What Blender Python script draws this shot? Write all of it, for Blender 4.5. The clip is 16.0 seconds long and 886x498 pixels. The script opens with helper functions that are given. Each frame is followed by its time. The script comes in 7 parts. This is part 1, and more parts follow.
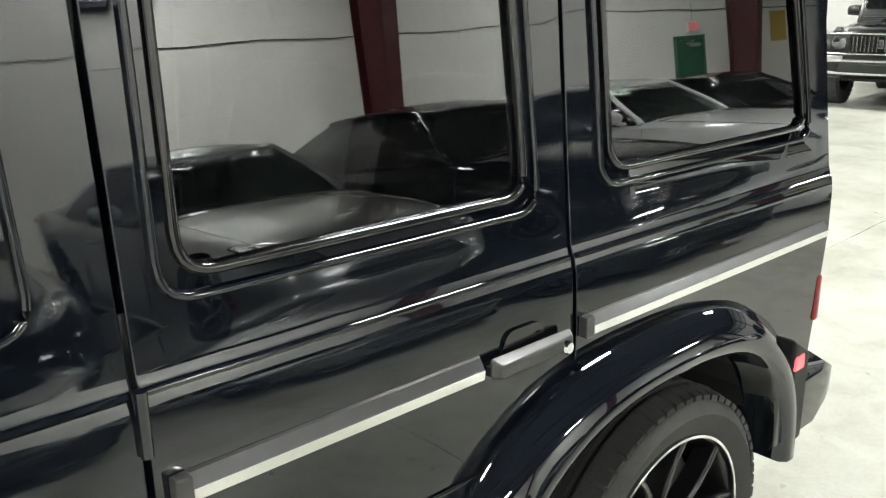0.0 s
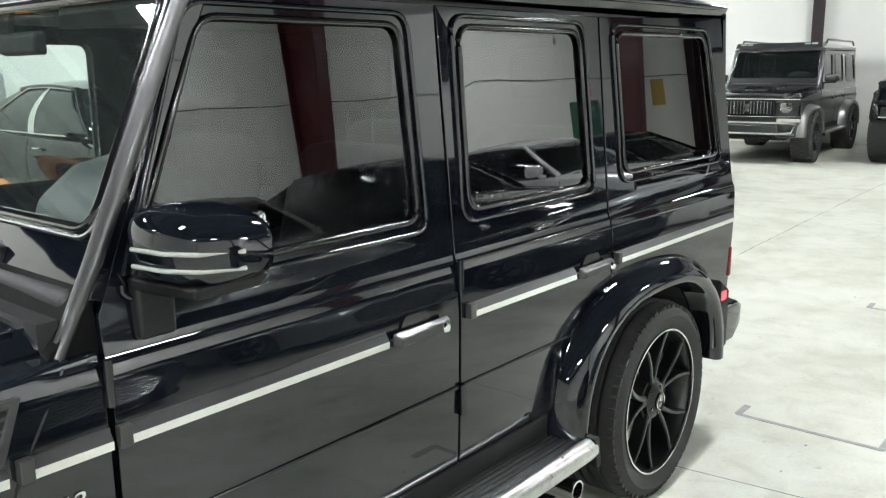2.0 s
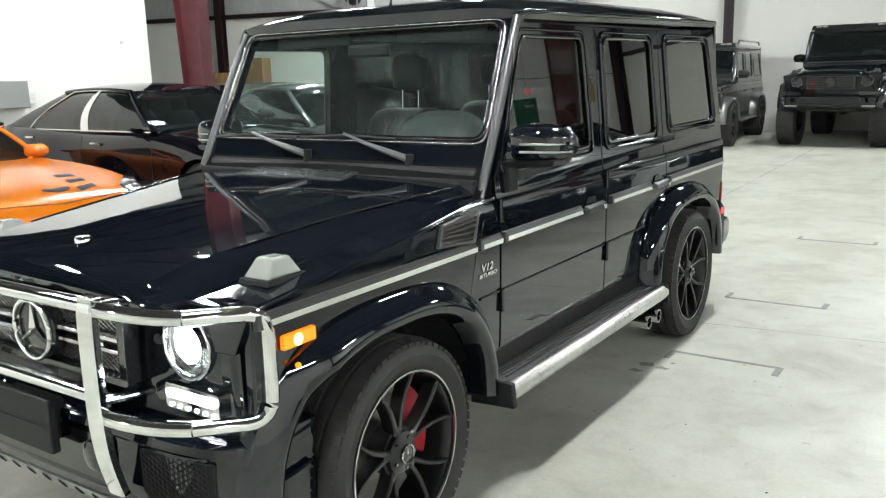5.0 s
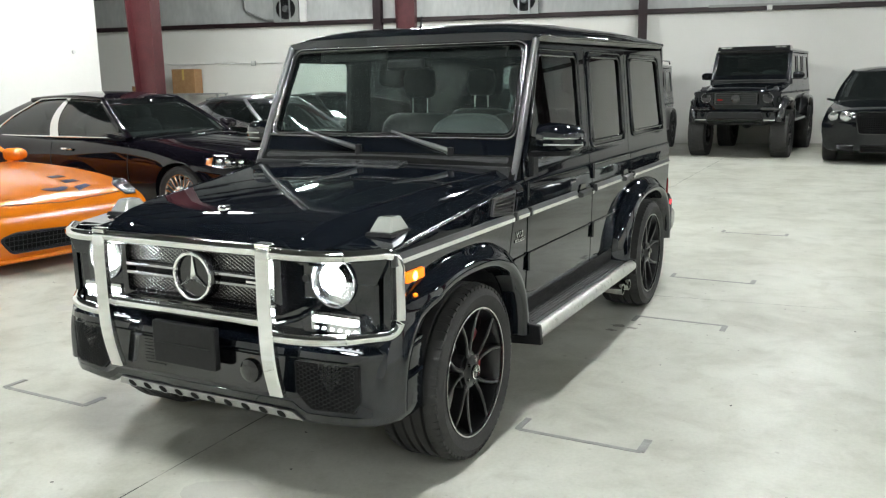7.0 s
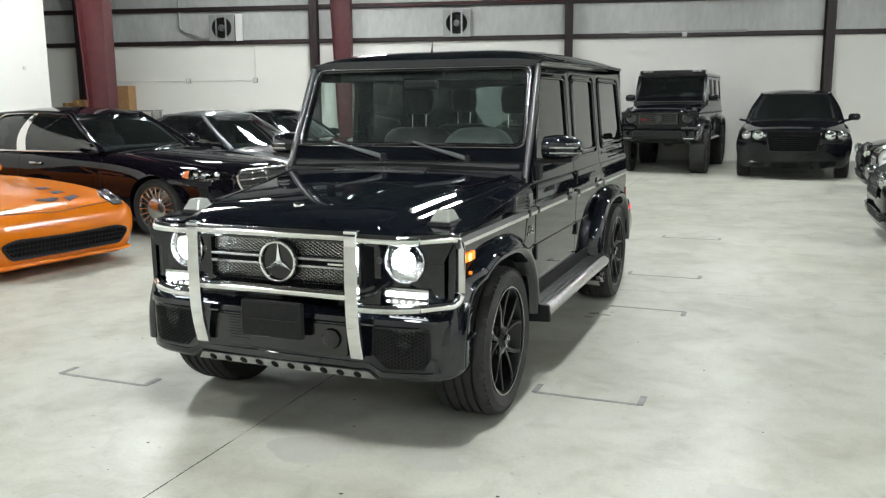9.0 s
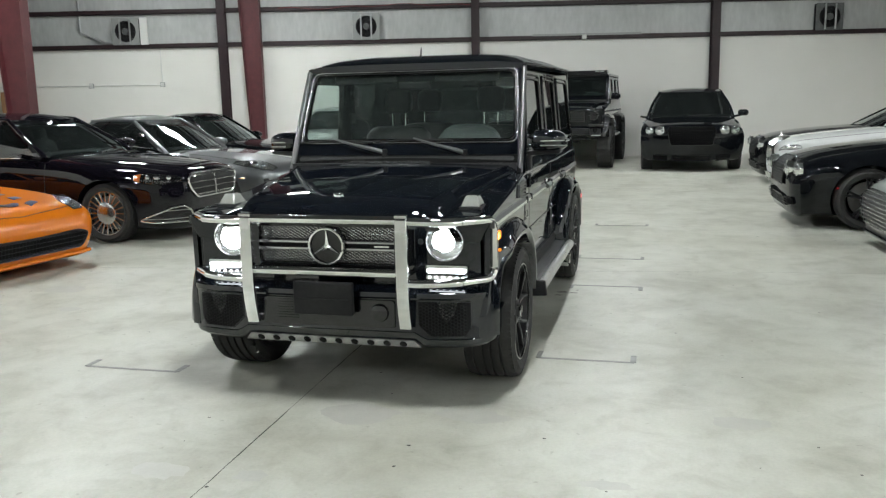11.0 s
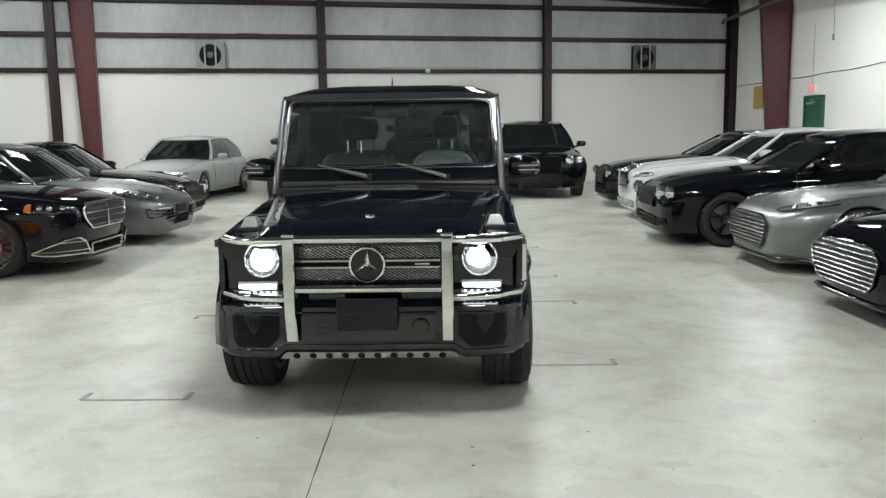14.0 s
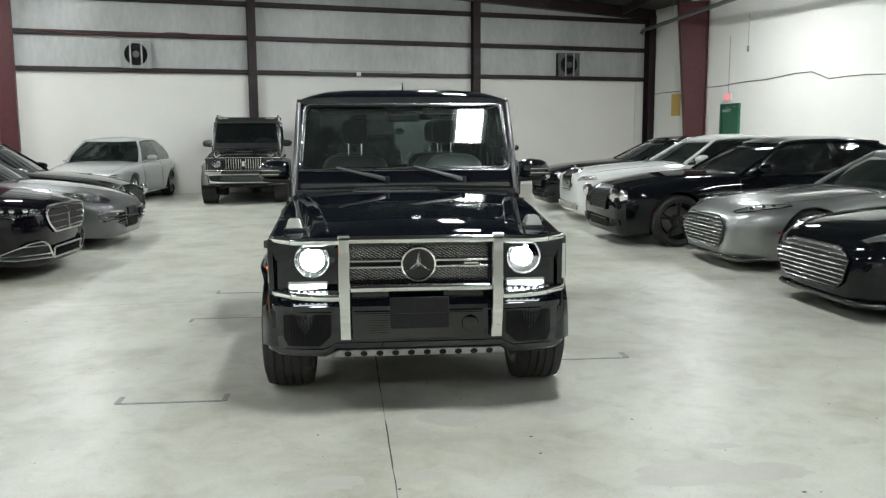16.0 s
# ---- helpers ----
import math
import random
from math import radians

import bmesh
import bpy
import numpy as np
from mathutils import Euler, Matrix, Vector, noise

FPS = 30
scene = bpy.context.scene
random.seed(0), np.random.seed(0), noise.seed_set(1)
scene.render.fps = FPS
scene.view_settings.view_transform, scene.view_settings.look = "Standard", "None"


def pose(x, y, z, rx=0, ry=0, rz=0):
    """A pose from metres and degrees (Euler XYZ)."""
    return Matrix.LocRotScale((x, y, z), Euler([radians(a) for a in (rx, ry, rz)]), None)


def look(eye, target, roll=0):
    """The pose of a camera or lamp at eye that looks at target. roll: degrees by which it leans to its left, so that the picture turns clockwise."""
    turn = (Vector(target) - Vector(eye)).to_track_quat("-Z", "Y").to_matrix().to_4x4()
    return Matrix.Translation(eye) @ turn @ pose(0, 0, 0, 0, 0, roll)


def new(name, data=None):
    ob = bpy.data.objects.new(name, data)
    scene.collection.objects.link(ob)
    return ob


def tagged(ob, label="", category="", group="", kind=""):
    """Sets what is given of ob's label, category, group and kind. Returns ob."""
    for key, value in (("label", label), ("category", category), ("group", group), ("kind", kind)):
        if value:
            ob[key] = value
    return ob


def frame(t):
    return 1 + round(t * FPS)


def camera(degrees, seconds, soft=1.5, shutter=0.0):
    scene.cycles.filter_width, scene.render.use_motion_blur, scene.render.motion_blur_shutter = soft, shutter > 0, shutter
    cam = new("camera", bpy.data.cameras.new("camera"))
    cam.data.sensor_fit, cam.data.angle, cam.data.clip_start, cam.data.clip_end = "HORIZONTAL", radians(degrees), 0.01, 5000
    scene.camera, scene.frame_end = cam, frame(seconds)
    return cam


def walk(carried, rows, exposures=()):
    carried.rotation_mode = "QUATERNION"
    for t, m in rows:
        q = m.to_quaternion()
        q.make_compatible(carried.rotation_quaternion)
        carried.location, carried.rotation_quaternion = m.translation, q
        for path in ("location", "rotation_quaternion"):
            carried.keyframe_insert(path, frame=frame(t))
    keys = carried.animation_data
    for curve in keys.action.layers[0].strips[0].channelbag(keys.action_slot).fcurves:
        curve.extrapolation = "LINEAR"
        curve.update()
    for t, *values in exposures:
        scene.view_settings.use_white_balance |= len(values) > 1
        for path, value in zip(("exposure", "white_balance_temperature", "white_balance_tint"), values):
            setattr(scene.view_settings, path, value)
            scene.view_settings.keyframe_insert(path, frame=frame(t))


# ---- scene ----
cam = camera(55.4, 16.0, soft=1.3)
PATH = [
    (0, (1.802, 1.390, 1.581), (0.380, 2.679, 1.018), -0.59),
    (0.5, (1.921, 1.051, 1.580), (0.562, 2.421, 1.054), 0.01),
    (1, (2.094, 0.704, 1.614), (0.734, 2.086, 1.123), -0.40),
    (1.5, (2.186, 0.348, 1.615), (0.889, 1.803, 1.165), -0.80),
    (2, (2.265, 0.013, 1.635), (0.999, 1.503, 1.218), -0.79),
    (2.5, (2.388, -0.341, 1.619), (1.130, 1.166, 1.236), -1.08),
    (3, (2.453, -0.677, 1.639), (1.218, 0.839, 1.221), -0.53),
    (3.5, (2.439, -1.042, 1.639), (1.221, 0.488, 1.223), -1.04),
    (4, (2.464, -1.361, 1.628), (1.284, 0.193, 1.190), -0.74),
    (4.2, (2.474, -1.501, 1.624), (1.306, 0.056, 1.166), -1.04),
    (6.3, (2.484, -2.789, 1.61), (1.512, -1.074, 1.273), -1.2),
    (6.5, (2.487, -2.878, 1.618), (1.529, -1.16, 1.259), -1.0),
    (7, (2.426, -3.12, 1.606), (1.502, -1.389, 1.221), -0.9),
    (7.5, (2.365, -3.384, 1.608), (1.482, -1.627, 1.239), -0.7),
    (8, (2.348, -3.623, 1.588), (1.509, -1.846, 1.218), -0.7),
    (8.5, (2.314, -3.859, 1.601), (1.518, -2.058, 1.25), -0.9),
    (8.7, (2.268, -3.923, 1.601), (1.492, -2.113, 1.255), -0.7),
    (11, (1.695, -4.751, 1.594), (1.195, -2.845, 1.252), -1.2),
    (11.5, (1.477, -4.856, 1.595), (1.052, -2.928, 1.274), -1.5),
    (12, (1.31, -4.961, 1.57), (0.987, -3.011, 1.265), -1.1),
    (12.5, (1.167, -5.097, 1.607), (0.897, -3.137, 1.319), -1.3),
    (13, (0.988, -5.151, 1.609), (0.769, -3.185, 1.308), -1.1),
    (13.5, (0.732, -5.171, 1.598), (0.567, -3.199, 1.31), -1.4),
    (14, (0.537, -5.235, 1.584), (0.484, -3.255, 1.307), -0.8),
    (14.5, (0.338, -5.339, 1.586), (0.335, -3.357, 1.321), -0.9),
    (15, (0.171, -5.387, 1.606), (0.218, -3.407, 1.329), -0.6),
    (15.5, (-0.087, -5.365, 1.594), (0.012, -3.388, 1.313), -0.6),
    (16, (-0.275, -5.388, 1.594), (-0.101, -3.414, 1.323), -0.3),
]
walk(cam, [(t, look(eye, target, roll)) for t, eye, target, roll in PATH], [(0, 0.92, 6750, 10), (1.0, 0.85, 6600, 10), (2.5, 0.76, 6350, 10), (4.2, 0.63, 6450, 10), (6.3, 0.45, 6500, 10), (8.7, 0.30, 6500, 10), (11, 0.05, 6450, 10), (16, 0.05, 6450, 10)])

# ---- light ----
world = bpy.data.worlds.new("hall_air")
world.use_nodes = True
world.node_tree.nodes["Background"].inputs[0].default_value = (0.8, 0.85, 0.82, 1)
world.node_tree.nodes["Background"].inputs[1].default_value = 0.02
scene.world = world
scene.view_settings.exposure = 0.0
LAMP_POWER = 160.0

# ---- materials ----


def material(name, color, rough=0.5, metal=0.0, coat=0.0, emit=0.0, emit_color=None, spec=0.5):
    m = bpy.data.materials.new(name)
    m.use_nodes = True
    b = m.node_tree.nodes["Principled BSDF"]
    b.inputs["Base Color"].default_value = (*color, 1)
    b.inputs["Roughness"].default_value = rough
    b.inputs["Metallic"].default_value = metal
    b.inputs["Coat Weight"].default_value = coat
    b.inputs["Coat Roughness"].default_value = 0.03
    b.inputs["Specular IOR Level"].default_value = spec
    if emit:
        b.inputs["Emission Color"].default_value = (*(emit_color or color), 1)
        b.inputs["Emission Strength"].default_value = emit
    return m


def link(m, a, ao, b, bi):
    m.node_tree.links.new(a.outputs[ao], b.inputs[bi])


def noisy(m, scale, low, high, detail=6.0, bump=0.0, rough=None, scale2=None, stretch=(1, 1, 1), bump_scale=None):
    """Gives a material a two-scale mottled colour between low and high, and a fine relief."""
    t = m.node_tree
    b = t.nodes["Principled BSDF"]
    co = t.nodes.new("ShaderNodeTexCoord")
    mp = t.nodes.new("ShaderNodeMapping")
    mp.inputs["Scale"].default_value = stretch
    link(m, co, "Object", mp, "Vector")
    n1 = t.nodes.new("ShaderNodeTexNoise")
    n1.inputs["Scale"].default_value = scale
    n1.inputs["Detail"].default_value = detail
    n1.inputs["Roughness"].default_value = 0.6
    n2 = t.nodes.new("ShaderNodeTexNoise")
    n2.inputs["Scale"].default_value = scale2 or scale * 9
    n2.inputs["Detail"].default_value = 4
    link(m, mp, "Vector", n1, "Vector")
    link(m, mp, "Vector", n2, "Vector")
    mix = t.nodes.new("ShaderNodeMix")
    mix.inputs[0].default_value = 0.35
    link(m, n1, "Fac", mix, 2)
    link(m, n2, "Fac", mix, 3)
    r = t.nodes.new("ShaderNodeValToRGB")
    r.color_ramp.elements[0].position, r.color_ramp.elements[1].position = 0.32, 0.68
    r.color_ramp.elements[0].color, r.color_ramp.elements[1].color = (*low, 1), (*high, 1)
    link(m, mix, 0, r, "Fac")
    link(m, r, "Color", b, "Base Color")
    if rough:
        k = t.nodes.new("ShaderNodeMapRange")
        k.inputs[3].default_value, k.inputs[4].default_value = rough
        link(m, mix, 0, k, 0)
        link(m, k, 0, b, "Roughness")
    if bump:
        n3 = n2
        if bump_scale:
            n3 = t.nodes.new("ShaderNodeTexNoise")
            n3.inputs["Scale"].default_value = bump_scale
            n3.inputs["Detail"].default_value = 3
            link(m, mp, "Vector", n3, "Vector")
        bp = t.nodes.new("ShaderNodeBump")
        bp.inputs["Strength"].default_value = bump
        bp.inputs["Distance"].default_value = 0.01
        link(m, n3, "Fac", bp, "Height")
        link(m, bp, "Normal", b, "Normal")
    return m


def paint(name, color, metal=0.0, rough=0.25, ior=1.6):
    """Car paint: pigment under a clear coat with faint waviness."""
    m = material(name, color, rough, metal, coat=1.0, spec=0.5 if metal else 0.0)
    m.node_tree.nodes["Principled BSDF"].inputs["Coat IOR"].default_value = ior
    t = m.node_tree
    b = t.nodes["Principled BSDF"]
    co = t.nodes.new("ShaderNodeTexCoord")
    n = t.nodes.new("ShaderNodeTexNoise")
    n.inputs["Scale"].default_value = 5.0
    n.inputs["Detail"].default_value = 1.5
    link(m, co, "Object", n, "Vector")
    bp = t.nodes.new("ShaderNodeBump")
    bp.inputs["Strength"].default_value = 0.06
    bp.inputs["Distance"].default_value = 0.01
    link(m, n, "Fac", bp, "Height")
    link(m, bp, "Normal", b, "Coat Normal")
    if metal:
        f = t.nodes.new("ShaderNodeTexNoise")
        f.inputs["Scale"].default_value = 900
        link(m, co, "Object", f, "Vector")
        r = t.nodes.new("ShaderNodeValToRGB")
        r.color_ramp.elements[0].color = (*[c * 0.75 for c in color], 1)
        r.color_ramp.elements[1].color = (*[min(1, c * 1.2) for c in color], 1)
        link(m, f, "Fac", r, "Fac")
        link(m, r, "Color", b, "Base Color")
    return m


def glass(name, tint, ior=1.5, haze=0.0):
    """A thin pane: tinted see-through with a clear gloss."""
    m = bpy.data.materials.new(name)
    m.use_nodes = True
    t = m.node_tree
    t.nodes.remove(t.nodes["Principled BSDF"])
    a, g, w, x = (t.nodes.new("ShaderNode" + k) for k in ("BsdfTransparent", "BsdfGlossy", "LayerWeight", "MixShader"))
    a.inputs["Color"].default_value = (*tint, 1)
    g.inputs["Roughness"].default_value = 0.012
    g.inputs["Color"].default_value = (1, 1, 1, 1)
    f0 = ((ior - 1) / (ior + 1)) ** 2
    w.inputs["Blend"].default_value = 0.5
    po, mu = t.nodes.new("ShaderNodeMath"), t.nodes.new("ShaderNodeMath")
    po.operation, mu.operation = "POWER", "MULTIPLY_ADD"
    po.inputs[1].default_value = 5.0
    mu.inputs[1].default_value, mu.inputs[2].default_value = 1 - f0, f0
    link(m, w, "Facing", po, 0)
    link(m, po, 0, mu, 0)
    link(m, mu, 0, x, 0)
    link(m, a, 0, x, 1)
    link(m, g, 0, x, 2)
    out = x
    # pale diffuse share mixed in as haze, to lift the darks behind the glass
    if haze:
        d, k = t.nodes.new("ShaderNodeBsdfDiffuse"), t.nodes.new("ShaderNodeMixShader")
        d.inputs["Color"].default_value = (0.62, 0.74, 0.72, 1)
        k.inputs[0].default_value = haze
        link(m, x, 0, k, 1)
        link(m, d, 0, k, 2)
        out = k
    link(m, out, 0, t.nodes["Material Output"], "Surface")
    return m


M = {}
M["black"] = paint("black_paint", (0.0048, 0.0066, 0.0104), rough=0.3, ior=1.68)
# coat weakened on these two, to darken reflections on the parked cars
M["black2"] = paint("black_paint_weak_coat", (0.0045, 0.0055, 0.0072), rough=0.3, ior=1.42)
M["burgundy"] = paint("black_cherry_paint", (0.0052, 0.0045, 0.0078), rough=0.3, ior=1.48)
M["silver"] = paint("silver_paint", (0.58, 0.60, 0.60), 0.6, 0.35)
M["grey"] = paint("grey_metallic_paint", (0.13, 0.135, 0.14), 0.75, 0.38)
M["astgrey"] = paint("titanium_paint", (0.25, 0.26, 0.255), 0.75, 0.38)
M["gunmetal"] = paint("gunmetal_paint", (0.020, 0.022, 0.022), 0.3, 0.35)
M["bronze"] = paint("warm_grey_paint", (0.19, 0.19, 0.185), 0.7, 0.34)
M["white"] = paint("white_paint", (0.72, 0.73, 0.72), 0.0, 0.4)
M["orange"] = paint("orange_paint", (0.78, 0.20, 0.006), 0.0, 0.4)
M["chrome"] = material("chrome", (0.82, 0.83, 0.82), 0.07, 1.0)
M["bead"] = material("bright_bead", (0.45, 0.45, 0.46), 0.2, 1.0)
M["orange"].node_tree.nodes["Principled BSDF"].inputs["Coat Roughness"].default_value = 0.22
M["satin"] = noisy(material("satin_steel", (0.66, 0.66, 0.64), 0.28, 1.0), 30, (0.55, 0.55, 0.53), (0.72, 0.72, 0.7), rough=(0.22, 0.36))
M["greytrim"] = material("grey_trim", (0.05, 0.05, 0.05), 0.32, 0.3, coat=0.4)
M["pillar"] = material("dark_pillar_trim", (0.10, 0.10, 0.102), 0.34, 0.7, coat=0.4)
M["strip"] = noisy(material("bright_trim_metal", (0.8, 0.8, 0.78), 0.3, 1.0), 40, (0.86, 0.86, 0.84), (0.92, 0.92, 0.9), rough=(0.16, 0.26))
M["greyplate"] = noisy(material("grey_plate_lacquer", (0.11, 0.113, 0.115), 0.2, 0.3, coat=0.5), 30, (0.09, 0.093, 0.095), (0.13, 0.133, 0.135), rough=(0.16, 0.26))
M["headliner"] = noisy(material("dark_headliner", (0.04, 0.041, 0.041), 0.85), 60, (0.032, 0.033, 0.033), (0.05, 0.051, 0.051))
M["darkchrome"] = material("dark_chrome", (0.25, 0.25, 0.26), 0.18, 1.0)
M["plastic"] = noisy(material("black_plastic", (0.012, 0.012, 0.013), 0.5, spec=0.25), 60, (0.009, 0.009, 0.01), (0.018, 0.018, 0.019), bump=0.15)
M["gloss"] = material("gloss_black_plastic", (0.006, 0.006, 0.007), 0.12, coat=0.6)
M["rubber"] = material("rubber_seal", (0.012, 0.012, 0.012), 0.55)
M["tyre"] = noisy(material("tyre_rubber", (0.022, 0.022, 0.022), 0.75), 25, (0.016, 0.016, 0.016), (0.035, 0.034, 0.033), bump=0.25, rough=(0.6, 0.85))
M["rim"] = material("satin_black_alloy", (0.007, 0.007, 0.008), 0.33, 0.2, coat=0.3)
M["rimedge"] = material("machined_alloy", (0.6, 0.6, 0.6), 0.22, 1.0)
M["caliper"] = material("red_caliper", (0.36, 0.008, 0.02), 0.3, coat=0.6)
M["disc"] = material("brake_disc", (0.32, 0.31, 0.30), 0.35, 1.0)
M["leather"] = noisy(material("black_leather", (0.045, 0.047, 0.047), 0.34), 40, (0.036, 0.038, 0.038), (0.06, 0.062, 0.062), bump=0.3)
M["wiper"] = material("wiper_metal", (0.22, 0.225, 0.225), 0.34, 0.5)
M["dashpad"] = noisy(material("grey_green_dash_pad", (0.05, 0.06, 0.058), 0.36), 50, (0.042, 0.052, 0.05), (0.06, 0.072, 0.069), bump=0.2)
M["seam"] = material("grey_seam_thread", (0.07, 0.07, 0.07), 0.6)
M["skid"] = noisy(material("dull_skid_steel", (0.4, 0.4, 0.4), 0.34, 1.0), 25, (0.3, 0.3, 0.3), (0.46, 0.46, 0.45), rough=(0.28, 0.42))
M["meshwire"] = material("grille_wire", (0.88, 0.88, 0.87), 0.24, 1.0)
# near-black that stands in for shade behind grilles and in skid holes
M["void"] = noisy(material("shade_black_backing", (0.004, 0.004, 0.004), 0.8, spec=0.15), 40, (0.003, 0.003, 0.003), (0.007, 0.007, 0.007))
M["cabin"] = noisy(material("cabin_trim", (0.02, 0.02, 0.021), 0.55), 30, (0.016, 0.016, 0.017), (0.03, 0.03, 0.031), bump=0.2)
M["tanseat"] = noisy(material("grey_leather", (0.16, 0.15, 0.14), 0.5), 20, (0.12, 0.115, 0.11), (0.19, 0.18, 0.17))
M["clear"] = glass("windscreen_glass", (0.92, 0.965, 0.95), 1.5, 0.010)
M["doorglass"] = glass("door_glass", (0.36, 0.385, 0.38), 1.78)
M["tint"] = glass("privacy_glass", (0.24, 0.25, 0.25), 2.25)
M["midtint"] = glass("tinted_glass", (0.42, 0.47, 0.465), 1.45, 0.007)
M["dark"] = glass("limousine_glass", (0.33, 0.345, 0.35), 1.75, 0.008)
M["lens"] = glass("lamp_lens", (0.95, 0.96, 0.96))
M["lamp_white"] = material("lit_headlamp", (1, 1, 1), 0.2, emit=40, emit_color=(0.93, 0.97, 1.0))
M["drl"] = material("lit_daytime_lamp", (1, 1, 1), 0.2, emit=6, emit_color=(0.9, 0.96, 1.0))
M["reflector"] = material("lamp_reflector", (0.75, 0.76, 0.76), 0.12, 1.0)
M["frost"] = material("frosted_lens", (0.36, 0.37, 0.34), 0.16, coat=0.8)
M["amber"] = material("amber_lens", (0.6, 0.13, 0.01), 0.2, coat=0.8)
M["amber_lit"] = material("lit_amber_lens", (0.9, 0.3, 0.02), 0.2, emit=0.9, emit_color=(1.0, 0.20, 0.01))
M["amber_core"] = material("lit_amber_bulb", (1, 0.7, 0.2), 0.2, emit=7, emit_color=(1.0, 0.55, 0.08))
M["red"] = material("red_lens", (0.3, 0.01, 0.014), 0.2, coat=0.8)
M["red_lit"] = material("lit_red_lens", (0.7, 0.02, 0.03), 0.2, emit=1.8, emit_color=(1.0, 0.06, 0.07))
M["maroon"] = noisy(material("maroon_steel_primer", (0.11, 0.02, 0.025), 0.5), 6, (0.066, 0.013, 0.016), (0.108, 0.022, 0.026), bump=0.1)
M["maroon_dark"] = noisy(material("dark_maroon_steel", (0.02, 0.008, 0.011), 0.5), 6, (0.014, 0.006, 0.008), (0.028, 0.010, 0.013), bump=0.1)
M["wall"] = noisy(material("white_painted_board", (0.84, 0.83, 0.78), 0.65), 0.7, (0.81, 0.80, 0.755), (0.86, 0.85, 0.81), bump=0.06, scale2=35)
M["wall_side"] = noisy(material("white_side_board", (0.84, 0.83, 0.79), 0.65), 0.5, (0.82, 0.815, 0.775), (0.87, 0.86, 0.825), bump=0.06, scale2=30)
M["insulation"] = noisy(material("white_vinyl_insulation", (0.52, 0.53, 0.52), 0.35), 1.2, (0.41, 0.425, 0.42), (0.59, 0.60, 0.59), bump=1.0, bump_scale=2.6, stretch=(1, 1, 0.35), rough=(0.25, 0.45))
# roof coloured near black so that hood and glass reflect it dark
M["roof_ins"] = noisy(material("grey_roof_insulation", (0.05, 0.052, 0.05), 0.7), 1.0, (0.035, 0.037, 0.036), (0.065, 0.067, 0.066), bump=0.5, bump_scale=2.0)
M["fanmetal"] = noisy(material("dull_fan_metal", (0.13, 0.135, 0.135), 0.5, 0.4), 12, (0.09, 0.095, 0.095), (0.17, 0.175, 0.175))
M["galv"] = noisy(material("galvanised_steel", (0.45, 0.46, 0.46), 0.4, 0.9), 12, (0.33, 0.34, 0.34), (0.55, 0.56, 0.56), rough=(0.3, 0.5))
M["whitemetal"] = material("white_metal", (0.75, 0.75, 0.73), 0.45)
M["greymetal"] = material("grey_metal", (0.33, 0.34, 0.33), 0.45, 0.2)
M["green"] = noisy(material("green_door_paint", (0.012, 0.10, 0.055), 0.4), 8, (0.01, 0.085, 0.045), (0.014, 0.11, 0.06))
M["exit"] = material("lit_exit_sign", (0.9, 0.3, 0.3), 0.4, emit=0.45, emit_color=(1.0, 0.28, 0.28))
M["card"] = noisy(material("cardboard", (0.36, 0.20, 0.09), 0.8), 12, (0.30, 0.165, 0.07), (0.40, 0.23, 0.11))
M["tape"] = noisy(material("grey_floor_tape", (0.27, 0.27, 0.255), 0.5), 18, (0.19, 0.19, 0.18), (0.35, 0.35, 0.33))
M["oil"] = noisy(material("dried_oil", (0.2, 0.19, 0.165), 0.45), 30, (0.12, 0.112, 0.095), (0.36, 0.35, 0.31))
M["worn"] = noisy(material("worn_concrete", (0.45, 0.445, 0.40), 0.42), 7, (0.47, 0.465, 0.42), (0.54, 0.535, 0.485))
M["joint"] = material("floor_joint", (0.07, 0.068, 0.064), 0.9)
M["tube"] = material("lit_lamp_strip", (1, 1, 1), 0.4, emit=LAMP_POWER, emit_color=(0.95, 1.0, 0.99))
M["red_cable"] = material("red_cable", (0.22, 0.03, 0.04), 0.5)
M["pipe"] = noisy(material("dull_grey_pipe", (0.11, 0.11, 0.112), 0.45, 0.3), 9, (0.08, 0.08, 0.082), (0.15, 0.15, 0.152))
M["yellowboard"] = material("yellow_board", (0.55, 0.38, 0.10), 0.6)
M["cable"] = material("dark_cable", (0.03, 0.03, 0.03), 0.6)
M["carbon"] = noisy(material("carbon_weave", (0.012, 0.012, 0.013), 0.25, coat=1.0), 200, (0.004, 0.004, 0.005), (0.016, 0.016, 0.017))


